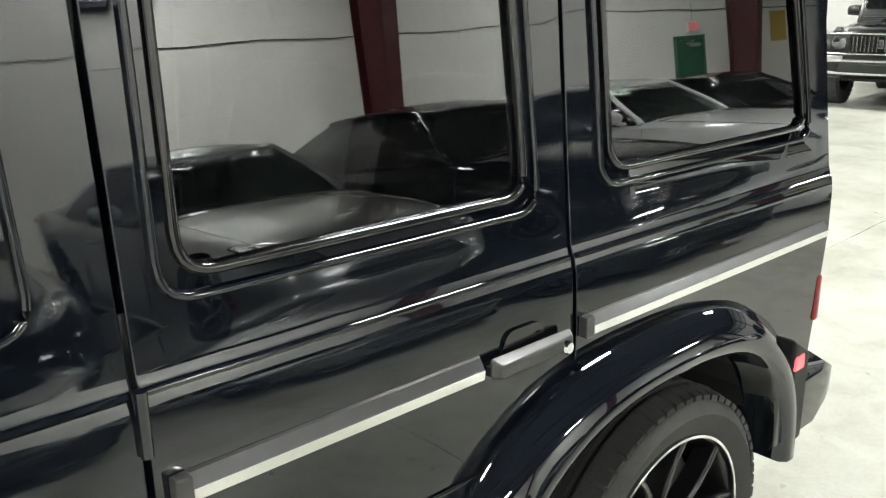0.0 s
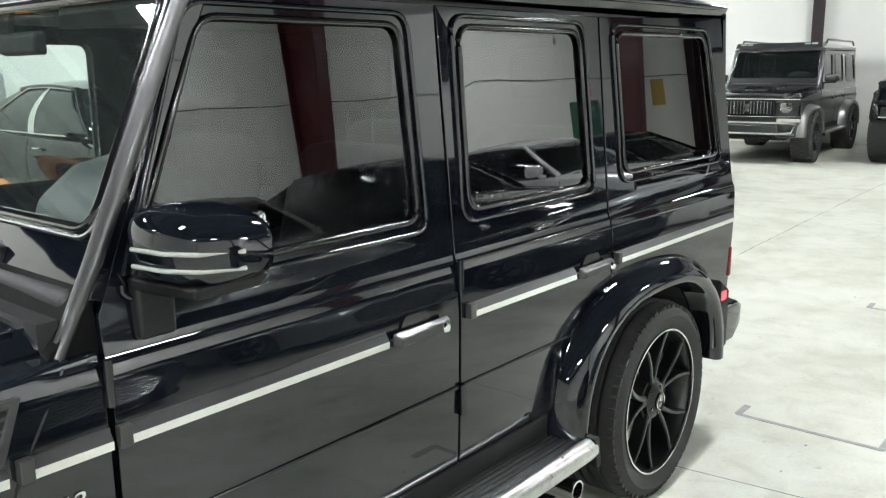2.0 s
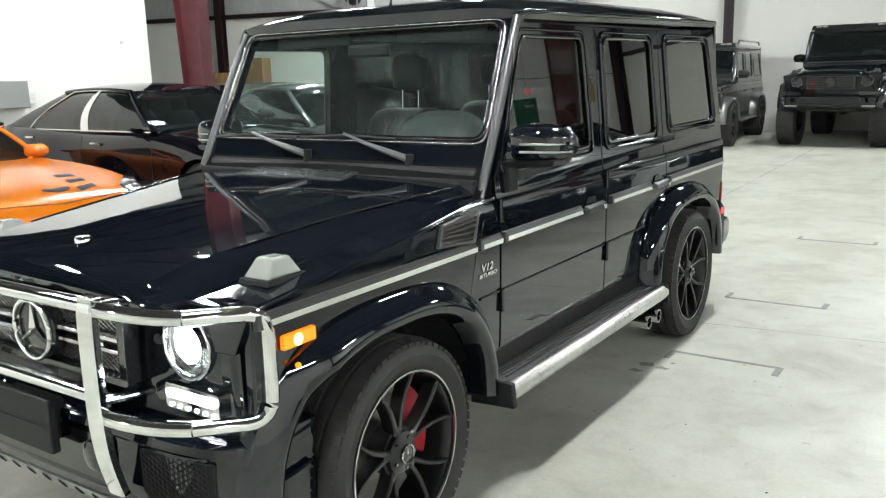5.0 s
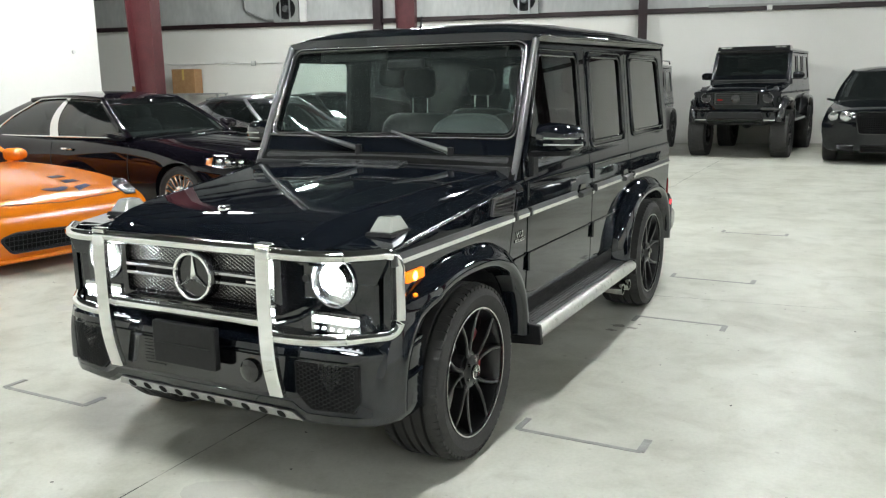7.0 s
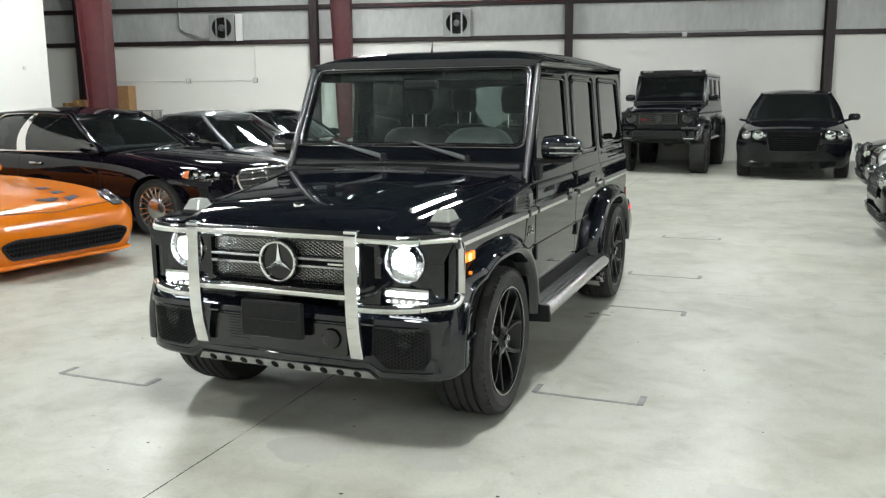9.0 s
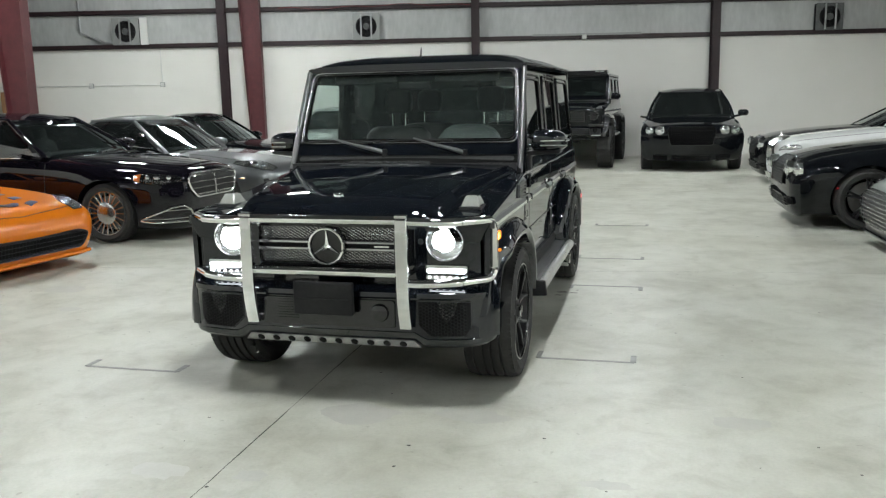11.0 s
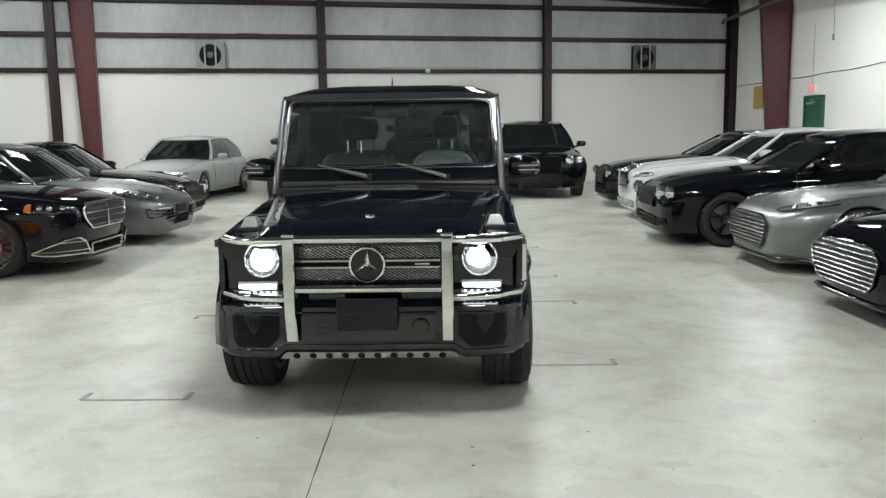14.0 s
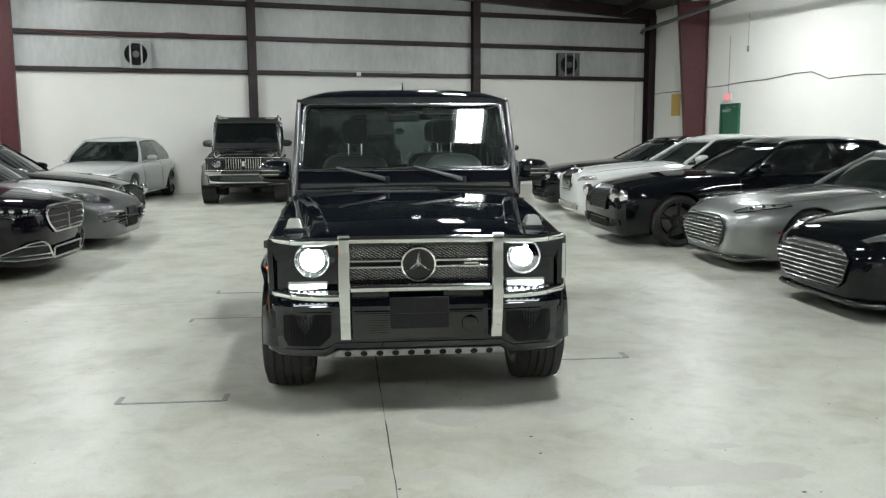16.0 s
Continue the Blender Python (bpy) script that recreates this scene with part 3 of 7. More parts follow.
def wheel(e, x, y, r, w, s, rim_r, style="cross", rim_mat="rim", lip="rimedge", caliper=None, knob=False, dz=0.0, cap="chrome"):
    """A wheel with its outer face at x (s: which side), standing on the floor."""
    c = (0, y, r + dz)
    X = lambda a: s * (x - a)
    ob = part("wheel", lathe([(rim_r - 0.012, X(0.02)), (rim_r - 0.03, X(0.05)), (rim_r - 0.045, X(w - 0.03)), (rim_r - 0.02, X(w - 0.01)), (rim_r + 0.004, X(w - 0.01)), (rim_r + 0.004, X(0.02))], 56, "x", c, True), rim_mat, e, smooth=35)
    prof = []
    if knob:
        sh = [(rim_r, 0.012), (rim_r + 0.03, 0.0), (r - 0.06, -0.012), (r - 0.02, 0.012), (r, 0.03), (r, w - 0.03), (r - 0.02, w - 0.012), (r - 0.06, w), (rim_r, w - 0.012)]
        prof = sh
    else:
        prof = [(rim_r - 0.004, 0.016), (rim_r + 0.02, 0.002), ((rim_r + r) / 2, -0.006), (r - 0.035, 0.004), (r - 0.012, 0.02), (r - 0.004, 0.036)]
        for g in (0.24, 0.42, 0.58, 0.76):
            q = g * w
            prof += [(r - 0.001, q - 0.0085), (r - 0.013, q - 0.006), (r - 0.013, q + 0.006), (r - 0.001, q + 0.0085)]
        prof += [(r - 0.004, w - 0.036), (r - 0.012, w - 0.02), (r - 0.035, w - 0.004), ((rim_r + r) / 2, w), (rim_r, w - 0.016)]
    part("tyre", lathe([(a, X(b)) for a, b in prof], 72, "x", c, True), "tyre", ob, "black rubber tyre", smooth=30)
    if knob:
        geo = []
        nb = 34
        for i in range(nb):
            for row, (a0, a1) in enumerate(((0.01, 0.24), (0.30, 0.48), (0.52, 0.70), (0.76, 0.99))):
                t0 = 2 * math.pi * (i + 0.5 * (row % 2)) / nb
                dt = 2 * math.pi / nb * 0.36
                q = []
                for rr in (r - 0.004, r + 0.012):
                    for aa, tt in ((a0, t0 - dt), (a1, t0 - dt), (a1, t0 + dt), (a0, t0 + dt)):
                        q.append((X(aa * w), y + rr * math.cos(tt), r + dz + rr * math.sin(tt)))
                geo.append(wedge(q[:4], q[4:]))
        part("tread_block", join(*geo), "tyre", ob)
    else:
        # shallow cross cuts on the shoulders
        geo = []
        nb = 64
        for i in range(nb):
            t0 = 2 * math.pi * i / nb
            dt = 0.036
            for a0, a1 in ((0.03, 0.2), (0.8, 0.97)):
                q = []
                for rr in (r - 0.012, r + 0.0006):
                    for aa, tt in ((a0, t0 - dt), (a1, t0 - dt * 0.9), (a1, t0 + dt * 1.1), (a0, t0 + dt)):
                        k = 0.012 if (aa < 0.1 or aa > 0.9) else 0.0
                        q.append((X(aa * w), y + (rr - k) * math.cos(tt), r + dz + (rr - k) * math.sin(tt)))
                geo.append(wedge(q[:4], q[4:]))
        part("tread_block", join(*geo), "tyre", ob)
    if lip:
        part("rim_lip", lathe([(rim_r - 0.001, X(0.006)), (rim_r - 0.0075, X(0.006)), (rim_r - 0.0075, X(0.016)), (rim_r - 0.001, X(0.016))], 64, "x", c, True), lip, ob, "bright machined rim edge", smooth=40)
    P = lambda rad, ang, d: (X(d), y + rad * math.cos(ang), r + dz + rad * math.sin(ang))

    def spoke(a0, a1, w0, w1, r0=0.05, r1=None, d0=0.035, d1=0.02, th=0.03, bend=0.0):
        r1 = r1 or rim_r - 0.012
        rs = []
        for i in range(5):
            t = i / 4
            rad, ang, hw = r0 + (r1 - r0) * t, a0 + (a1 - a0) * t + bend * math.sin(math.pi * t), w0 + (w1 - w0) * t
            d = d0 + (d1 - d0) * t
            o = hw / rad
            rs.append([P(rad, ang - o, d + 0.006), P(rad, ang - o * 0.55, d), P(rad, ang + o * 0.55, d), P(rad, ang + o, d + 0.006), P(rad, ang + o * 0.7, d + th), P(rad, ang - o * 0.7, d + th)])
        return rings(rs)
    if style == "cross":
        # five forked spokes, each stem splitting halfway into two arms
        for k in range(5):
            a = 1.72 + k * 2 * math.pi / 5
            stem = spoke(a, a, 0.024, 0.022, r0=0.03, r1=0.098, d0=0.030, d1=0.038, th=0.045)
            arms = [spoke(a + q * 0.125, a + q * 0.33, 0.0105, 0.008, r0=0.082, d0=0.036, d1=0.014, th=0.055, bend=-q * 0.02) for q in (-1, 1)]
            part("spoke", join(stem, *arms), rim_mat, ob, bevel=0.002, seg=1)
            part("lug", lathe([(0.0, X(0.022)), (0.006, X(0.022)), (0.008, X(0.03)), (0.008, X(0.05))], 10, "x", (0, y + 0.052 * math.cos(a + 0.63), r + dz + 0.052 * math.sin(a + 0.63))), "darkchrome", ob)
    elif style == "multi":
        for k in range(20):
            a = 2 * math.pi * k / 20
            part("spoke", spoke(a, a, 0.012, 0.011, r0=0.12, d0=0.02, d1=0.012), rim_mat, ob)
        part("wheel_disc", lathe([(0.0, X(0.006)), (0.12, X(0.008)), (0.135, X(0.02)), (0.12, X(0.04)), (0.0, X(0.04))], 40, "x", c), "rimedge", ob, "polished round wheel centre", smooth=40)
    else:
        n = {"five": 5, "seven": 7, "ten": 10}[style]
        for k in range(n):
            a = math.pi / 2 + k * 2 * math.pi / n
            g = spoke(a, a, 0.034 if n < 8 else 0.016, 0.022 if n < 8 else 0.013, r0=0.04)
            if n < 8:
                g = join(spoke(a, a + 0.13, 0.022, 0.012, r0=0.04), spoke(a, a - 0.13, 0.022, 0.012, r0=0.04))
            part("spoke", g, rim_mat, ob, bevel=0.002, seg=1)
    part("hub_cap", lathe([(0.0, X(0.018)), (0.03, X(0.018)), (0.036, X(0.022)), (0.07, X(0.034)), (0.075, X(0.06)), (0.0, X(0.06))], 32, "x", c), rim_mat, ob, smooth=35)
    part("badge", lathe([(0.0, X(0.012)), (0.022, X(0.012)), (0.031, X(0.014)), (0.033, X(0.022)), (0.0, X(0.022))], 24, "x", c), "gloss" if style == "cross" else cap, ob, "round centre badge", smooth=40)
    if style == "cross" and s > 0:
        part("badge_star", three_blade((X(0.0125), y, r + dz), 0.031, 0.004, "x"), "chrome", ob, "chrome three-bladed ring", smooth=30)
    part("brake_disc", lathe([(0.06, X(0.12)), (rim_r * 0.74, X(0.12)), (rim_r * 0.74, X(0.145)), (0.06, X(0.145))], 40, "x", c, True), "disc", ob, "steel brake disc", smooth=40)
    part("wheel_hub", lathe([(0.0, X(0.05)), (0.085, X(0.05)), (0.085, X(w)), (0.0, X(w))], 24, "x", c), "plastic", ob, smooth=40)
    if caliper:
        pts = [(rim_r * q * math.cos(a), rim_r * q * math.sin(a)) for q, a in [(0.80, t) for t in steps(-0.45, 0.95, 6)] + [(0.36, t) for t in steps(0.85, -0.35, 6)]]
        g = prism([(y + py, r + dz + pz) for py, pz in pts], X(0.095), X(0.17), "x")
        part("caliper", g, caliper, ob, "red brake caliper" if caliper == "caliper" else "dark brake caliper", bevel=0.008)
    return ob


SIDE_Z = (0.30, 0.47, 0.56, 0.76, 0.765, 0.97, 1.08, 1.112, 1.122, 1.14, 1.19, 1.26, 1.5, 1.78, 1.86)
SIDE_X = (0.815, 0.832, 0.842, 0.849, 0.846, 0.851, 0.846, 0.840, 0.834, 0.829, 0.8245, 0.8185, 0.798, 0.774, 0.767)


def skin_x(z):
    return float(np.interp(z, SIDE_Z, SIDE_X))


def fender_z(y):
    return float(np.interp(y, (-0.62, -0.3, 0.2, 0.62), (1.0, 1.035, 1.085, 1.135)))


def screen_y(z):
    return 0.676 + (z - 1.136) * 0.488


CUTS = (0.56, 0.762, 0.97, 1.08, 1.112, 1.122, 1.14, 1.19, 1.26, 1.5, 1.78)


def boxy_suv(name, label, m, full=True, body="black", hood="black", flare="black", lift=0.0, r=0.385, rim_r=0.282, wide=0.0, tyre_w=0.29, face="main", group="", nose=None):
    """An upright off-roader, nose towards -y, front axle at y = 0."""
    e = empty(name, label, "car", group, m)
    up = Matrix.Translation((0, 0, lift))
    nose = nose or body
    pt = lambda nm, geo, mat, parent=None, lab="", **k: part(nm, moved(geo, up), mat, parent or e, lab, **k)

    # side panels
    A = arch(0.0, 0.385, 0.55, 0.50, 0.50)
    R = arch(2.85, 0.385, 0.55, 0.50, 0.50)
    for s in (1, -1):
        fn = lambda a, b, s=s: (s * skin_x(b), a, b)
        th = (-s * 0.03, 0, 0)
        top = [(y, fender_z(y)) for y in (0.66, 0.4, 0.2, 0.0, -0.15, -0.3, -0.45, -0.58)]
        fender = [(0.722, 0.50), (0.722, 1.138)] + top + [(-0.585, 0.52)] + [p for p in reversed(A)]
        f = pt("fender", holed(fender, [], fn, th, CUTS), body, bevel=0.006)
        # window shapes
        w1 = rounded([(0.80, 1.25), (1.615, 1.25), (1.60, 1.745), (1.02, 1.745)], 0.05)
        w2 = rounded([(1.825, 1.25), (2.475, 1.25), (2.455, 1.748), (1.835, 1.748)], 0.055)
        w3 = rounded([(2.72, 1.262), (3.54, 1.262), (3.44, 1.75), (2.70, 1.75)], 0.06)
        door1 = [(0.732, 0.525), (1.742, 0.525), (1.742, 1.80), (1.005, 1.80), (0.735, 1.20)]
        arc = [p for p in R if p[0] < 2.62 and p[1] > 0.53]
        door2 = [(1.752, 0.525), (2.30, 0.525)] + [(a, b) for a, b in reversed(arc) if a < 2.585] + [(2.588, 0.90), (2.588, 1.80), (1.752, 1.80)]
        quarter = [(2.598, 0.90), (2.598, 1.80), (3.62, 1.83), (3.70, 1.13), (3.665, 0.52)] + [p for p in R if p[0] > 2.605]
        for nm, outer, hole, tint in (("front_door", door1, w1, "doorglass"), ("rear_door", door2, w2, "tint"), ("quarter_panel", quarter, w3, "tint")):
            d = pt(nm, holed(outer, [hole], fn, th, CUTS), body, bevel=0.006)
            fr = [(s * (skin_x(b) + 0.002), a, b) for a, b in hole]
            pt("window_seal", tube(fr, 0.0085, 8, True), "gloss", d, "glossy black raised window seal", smooth=60)
            # main car's left front pane is tinted, right one cleared for a brighter view
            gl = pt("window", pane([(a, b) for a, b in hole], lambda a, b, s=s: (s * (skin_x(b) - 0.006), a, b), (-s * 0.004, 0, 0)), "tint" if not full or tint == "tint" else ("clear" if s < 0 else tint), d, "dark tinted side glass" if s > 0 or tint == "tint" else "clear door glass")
            gl.visible_shadow = False
            if full:
                # thin raised frame line outside the seal
                cy = sum(a for a, b in hole) / len(hole)
                big = [(a + (0.03 if a > cy else -0.03), b + (0.028 if b > 1.5 else -0.03)) for a, b in hole]
                pt("window_frame", tube([(s * (skin_x(b) + 0.003), a, b) for a, b in big], 0.0085, 8, True, 0.8), body, d, smooth=60)
        doors = [o for o in e.children if o.name.split(".")[0] in ("front_door", "rear_door")][-2:]
        # belt edge
        pt("belt_edge", tube([(s * (skin_x(1.117) + 0.002), y, 1.117) for y in (0.70, 1.735)], 0.006, 6), body, smooth=60)
        pt("belt_edge", tube([(s * (skin_x(1.117) + 0.002), y, 1.117) for y in (1.76, 2.58)], 0.006, 6), body, smooth=60)
        pt("belt_edge", tube([(s * (skin_x(1.117) + 0.002), y, 1.117) for y in (2.605, 3.68)], 0.006, 6), body, smooth=60)

        # trim strip with its dark upper half
        def strip(y0, y1, z0=0.957, z1=0.997):
            x = lambda z: s * skin_x(z)
            a, b = x(z0), x(z1)
            lower = wedge([(a, y0, z0), (a, y1, z0), (a, y1, z0 + 0.019), (a, y0, z0 + 0.019)], [(a + s * 0.0165, y0 + 0.008, z0 + 0.001), (a + s * 0.0165, y1 - 0.004, z0 + 0.001), (a + s * 0.0185, y1 - 0.004, z0 + 0.019), (a + s * 0.0185, y0 + 0.008, z0 + 0.019)])
            upper = wedge([(b, y0, z0 + 0.019), (b, y1, z0 + 0.019), (b, y1, z1), (b, y0, z1)], [(b + s * 0.018, y0 + 0.008, z0 + 0.019), (b + s * 0.018, y1 - 0.004, z0 + 0.019), (b + s * 0.006, y1 - 0.004, z1 - 0.002), (b + s * 0.006, y0 + 0.008, z1 - 0.002)])
            o = pt("trim_strip", lower, "strip" if full else "plastic", lab="silver side trim strip")
            pt("trim_top", upper, "greytrim" if full else "plastic", o, "dark grey upper half of the trim")
            if full:
                pt("trim_end", box(min(a, a + s * 0.021), max(a, a + s * 0.021), y0 - 0.012, y0 + 0.014, z0 - 0.002, z1 + 0.001), "greytrim", o, bevel=0.003)
        for y0, y1 in ((-0.56, 0.535), (0.56, 0.722), (0.742, 1.452), (1.782, 2.335), (2.615, 3.655)):
            strip(y0, y1)
        # handles
        for d, y0 in zip(doors, (1.462, 2.345)):
            x = skin_x(0.97)
            pt("handle_recess", prism(rounded([(y0 + 0.035, 0.972), (y0 + 0.16, 0.972), (y0 + 0.145, 1.022), (y0 + 0.055, 1.022)], 0.02), s * (x - 0.002), s * (x + 0.0045), "x"), "gloss", d, "black handle hollow")
            h = pt("handle", wedge([(s * (x + 0.012), y0, 0.952), (s * (x + 0.012), y0 + 0.215, 0.952), (s * (x + 0.012), y0 + 0.215, 0.992), (s * (x + 0.012), y0, 0.992)],
                                   [(s * (x + 0.036), y0 + 0.012, 0.955), (s * (x + 0.036), y0 + 0.20, 0.957), (s * (x + 0.036), y0 + 0.20, 0.986), (s * (x + 0.036), y0 + 0.012, 0.978)]), "greytrim" if full else "plastic", d, "grey metal door handle", bevel=0.006)
            pt("handle_mount", box(min(s * (x - 0.005), s * (x + 0.014)), max(s * (x - 0.005), s * (x + 0.014)), y0 + 0.005, y0 + 0.21, 0.955, 0.972), "plastic", d)
            if full:
                pt("lock_button", lathe([(0.0, s * (x + 0.046)), (0.010, s * (x + 0.046)), (0.0135, s * (x + 0.042)), (0.0135, s * (x + 0.03))], 20, "x", (0, y0 + 0.178, 0.969)), "chrome", h, "round chrome lock button", smooth=40)
        if full:
            for d, y in zip(doors, (0.727, 1.747)):
                for z in (0.724, 1.082):
                    pt("hinge", tube([(s * (skin_x(z) + 0.008), y, z - 0.045), (s * (skin_x(z) + 0.008), y, z + 0.045)], [0.009, 0.009], 8), body, d, smooth=60)

        if full:
            pt("panel_seam", tube([(s * (skin_x(z) + 0.0006), y, z) for y, z in ((0.655, 1.125), (0.60, 1.04), (0.552, 0.955), (0.535, 0.90), (0.508, 0.80))], 0.0028, 6), "rubber")
        # lower door ridge
        for y0, y1 in ((0.57, 0.72), (0.735, 1.74), (1.755, 2.40)):
            pt("door_ridge", tube([(s * (skin_x(0.762) + 0.001), y0, 0.763), (s * (skin_x(0.762) + 0.001), y1, 0.763)], 0.006, 6), body, smooth=60)

        # wheel arch flares
        for cy in (0.0, 2.85):
            n = 48
            rs = []
            for i in range(n + 1):
                t = math.pi * i / n
                c, q = math.cos(t), math.sin(t)
                sup = lambda a, b, p: (cy + a * math.copysign(abs(c) ** (2 / p), c), 0.385 + b * abs(q) ** (2 / p))
                lo = 0.055 if q < 0.15 else 0.0
                o1, o2, o3, o4 = sup(0.645, 0.54, 2.6), sup(0.605, 0.50, 2.6), sup(0.545, 0.447, 2.5), sup(0.528, 0.435, 2.5)
                zz = lambda p: max(p[1], 0.40)
                x0 = skin_x(min(zz(o1), 0.97)) - 0.004
                W = 0.942 + wide - (0.018 + min(0.032, 0.3 * max(0.0, -o2[0] - 0.36)) if cy == 0.0 else 0.0)
                rs.append([(s * x0, o1[0], zz(o1)), (s * (x0 + min(0.045, 0.6 * (W - 0.03 - x0))), o2[0] + (o1[0] - o2[0]) * 0.75, zz(o2) + (o1[1] - o2[1]) * 0.7), (s * (W - 0.03), o2[0], zz(o2)), (s * W, (o2[0] + o3[0]) / 2, (zz(o2) + zz(o3)) / 2), (s * (W - 0.002), o3[0], zz(o3)), (s * (W - 0.02), o4[0], zz(o4)), (s * 0.80, o4[0], zz(o4)), (s * 0.80, o1[0], zz(o1))])
            pt("wheel_flare", rings(rs), flare, smooth=55)
            ln = [[(s * x, cy + 0.54 * math.cos(t), 0.385 + 0.485 * max(math.sin(t), 0)) for x in (0.56, 0.82)] for t in steps(-0.1, math.pi + 0.1, 18)]
            pt("wheel_liner", rings(ln, False, False), "plastic", recalc=False)
        # running board
        b = pt("running_board", prism([(0.78, 0.40), (0.935, 0.375), (0.935, 0.425), (0.90, 0.44), (0.78, 0.452)], 0.60, 2.31, "y") if s > 0 else prism([(-0.78, 0.40), (-0.935, 0.375), (-0.935, 0.425), (-0.90, 0.44), (-0.78, 0.452)], 0.60, 2.31, "y"), "plastic", lab="black ribbed running board", bevel=0.004)
        pt("board_edge", tube([(s * 0.945, 0.615, 0.395), (s * 0.948, 1.5, 0.40), (s * 0.95, 2.30, 0.402)], 0.033, 14, flat=1.15), "satin" if full else flare, b, "brushed silver board edge", smooth=50)
        for k in range(7):
            xx = 0.80 + k * 0.017
            pt("tread_rib", box(min(s * xx, s * (xx + 0.007)), max(s * xx, s * (xx + 0.007)), 0.66, 2.26, 0.445 - (k * 0.0025), 0.456 - k * 0.0025), "rubber", b)
        for y in (0.60, 2.305):
            pt("board_cap", wedge([(s * 0.79, y - 0.02, 0.335), (s * 0.985, y - 0.02, 0.345), (s * 0.985, y + 0.012, 0.345), (s * 0.79, y + 0.012, 0.335)], [(s * 0.79, y - 0.02, 0.455), (s * 0.975, y - 0.02, 0.442), (s * 0.975, y + 0.012, 0.442), (s * 0.79, y + 0.012, 0.455)]), "plastic", b, bevel=0.006)
        pt("sill", box(min(s * 0.76, s * 0.838), max(s * 0.76, s * 0.838), 0.60, 2.30, 0.42, 0.522), "plastic", bevel=0.006)
        if full:
            for y in (2.06, 2.20):
                g = lathe([(0.028, s * 0.80), (0.036, s * 0.955), (0.036, s * 0.965), (0.029, s * 0.965), (0.025, s * 0.82)], 20, "x", (0, y, 0.292), True)
                pt("tailpipe", g, "chrome", lab="polished side exhaust tip", smooth=40)

    # underbody and cabin tub
    pt("chassis", join(box(-0.56, 0.56, -0.5, 3.55, 0.33, 0.74), box(-0.79, 0.79, 0.62, 2.22, 0.42, 0.56)), "plastic", lab="dark underbody")
    # unseen axles, and a plate below them, added to block light under the car
    for ay in (0.0, 2.85):
        ax = pt("axle", tube([(-0.62, ay, 0.385), (0.62, ay, 0.385)], 0.055, 10), "plastic", smooth=60)
        pt("differential", rings([[(0.12 + w * math.cos(t) * 0.9, ay + o, 0.385 + w * math.sin(t)) for t in [2 * math.pi * i / 14 for i in range(14)]] for o, w in ((-0.15, 0.04), (-0.11, 0.11), (0.0, 0.145), (0.11, 0.11), (0.15, 0.04))]), "plastic", ax, smooth=60)
    pt("under_light_block", wedge([(-0.42, -0.58, 0.35), (0.42, -0.58, 0.35), (0.42, 0.45, 0.28), (-0.42, 0.45, 0.28)], [(-0.42, -0.58, 0.40), (0.42, -0.58, 0.40), (0.42, 0.45, 0.36), (-0.42, 0.45, 0.36)]), "plastic", bevel=0.02)
    pt("cabin_floor", join(box(-0.79, 0.79, 0.66, 3.6, 0.74, 0.80), box(-0.78, 0.78, 0.64, 0.68, 0.74, 1.2)), "cabin")
    # fender tops and hood
    ys = steps(-0.60, 0.66, 14)
    ow = lambda y: float(np.interp(y, (-0.62, 0.66), (0.615, 0.785)))
    zc = lambda y: float(np.interp(y, (-0.665, -0.65, -0.62, -0.55, -0.47, 0.0, 0.66), (1.02, 1.055, 1.075, 1.098, 1.115, 1.158, 1.205)))
    bw = lambda y: float(np.interp(y, (-0.65, 0.1, 0.66), (0.50, 0.60, 0.735)))
    for s in (1, -1):
        rs = []
        for y in ys:
            z0, z1 = fender_z(y), fender_z(y) + 0.012
            rs.append([(s * 0.80, y, z0 - 0.12), (s * (skin_x(z0) + 0.001), y, z0 - 0.02), (s * (skin_x(z0) - 0.012), y, z0 + 0.004), (s * (ow(y) - 0.03), y, z1 + 0.004), (s * (ow(y) - 0.03), y, z0 - 0.12)])
        pt("fender_top", rings(rs), nose, bevel=0.006)
    us = [-1, -0.985, -0.93, -0.85, -0.84, -0.6, -0.3, 0, 0.3, 0.6, 0.84, 0.85, 0.93, 0.985, 1]

    def hood_point(y, u):
        a, sg = abs(u), (1 if u >= 0 else -1)
        ez = min(fender_z(max(y, -0.60)) + 0.022, zc(y) - 0.02)
        crown = 0.018
        if a <= 0.84:
            return (sg * bw(y) * a / 0.84, y, zc(y) - crown * (a / 0.84) ** 2)
        k = (a - 0.84) / 0.16
        zb_ = zc(y) - crown
        return (sg * (bw(y) + (ow(y) - bw(y)) * k), y, zb_ + (ez - zb_) * (0.35 * k + 0.65 * k * k) - 0.006 * (k > 0))
    hy = [-0.665, -0.655, -0.64, -0.62, -0.59, -0.55, -0.5, -0.4, -0.2, 0.0, 0.2, 0.4, 0.55, 0.64]
    V, F = grid(lambda y, u: hood_point(y, u), hy, us)
    n = len(V)
    V2 = [(x * 0.985, y + 0.012, z - 0.045) for x, y, z in V]
    m_ = len(us)
    edge = [i for i in range(m_)] + [i * m_ + m_ - 1 for i in range(1, len(hy))] + [(len(hy) - 1) * m_ + j for j in range(m_ - 2, -1, -1)] + [i * m_ for i in range(len(hy) - 2, 0, -1)]
    hd = pt("hood", (V + V2, F + [tuple(i + n for i in reversed(f)) for f in F] + [(edge[i], edge[(i + 1) % len(edge)], edge[(i + 1) % len(edge)] + n, edge[i] + n) for i in range(len(edge))]), hood, lab="glossy hood with a raised middle", smooth=28)
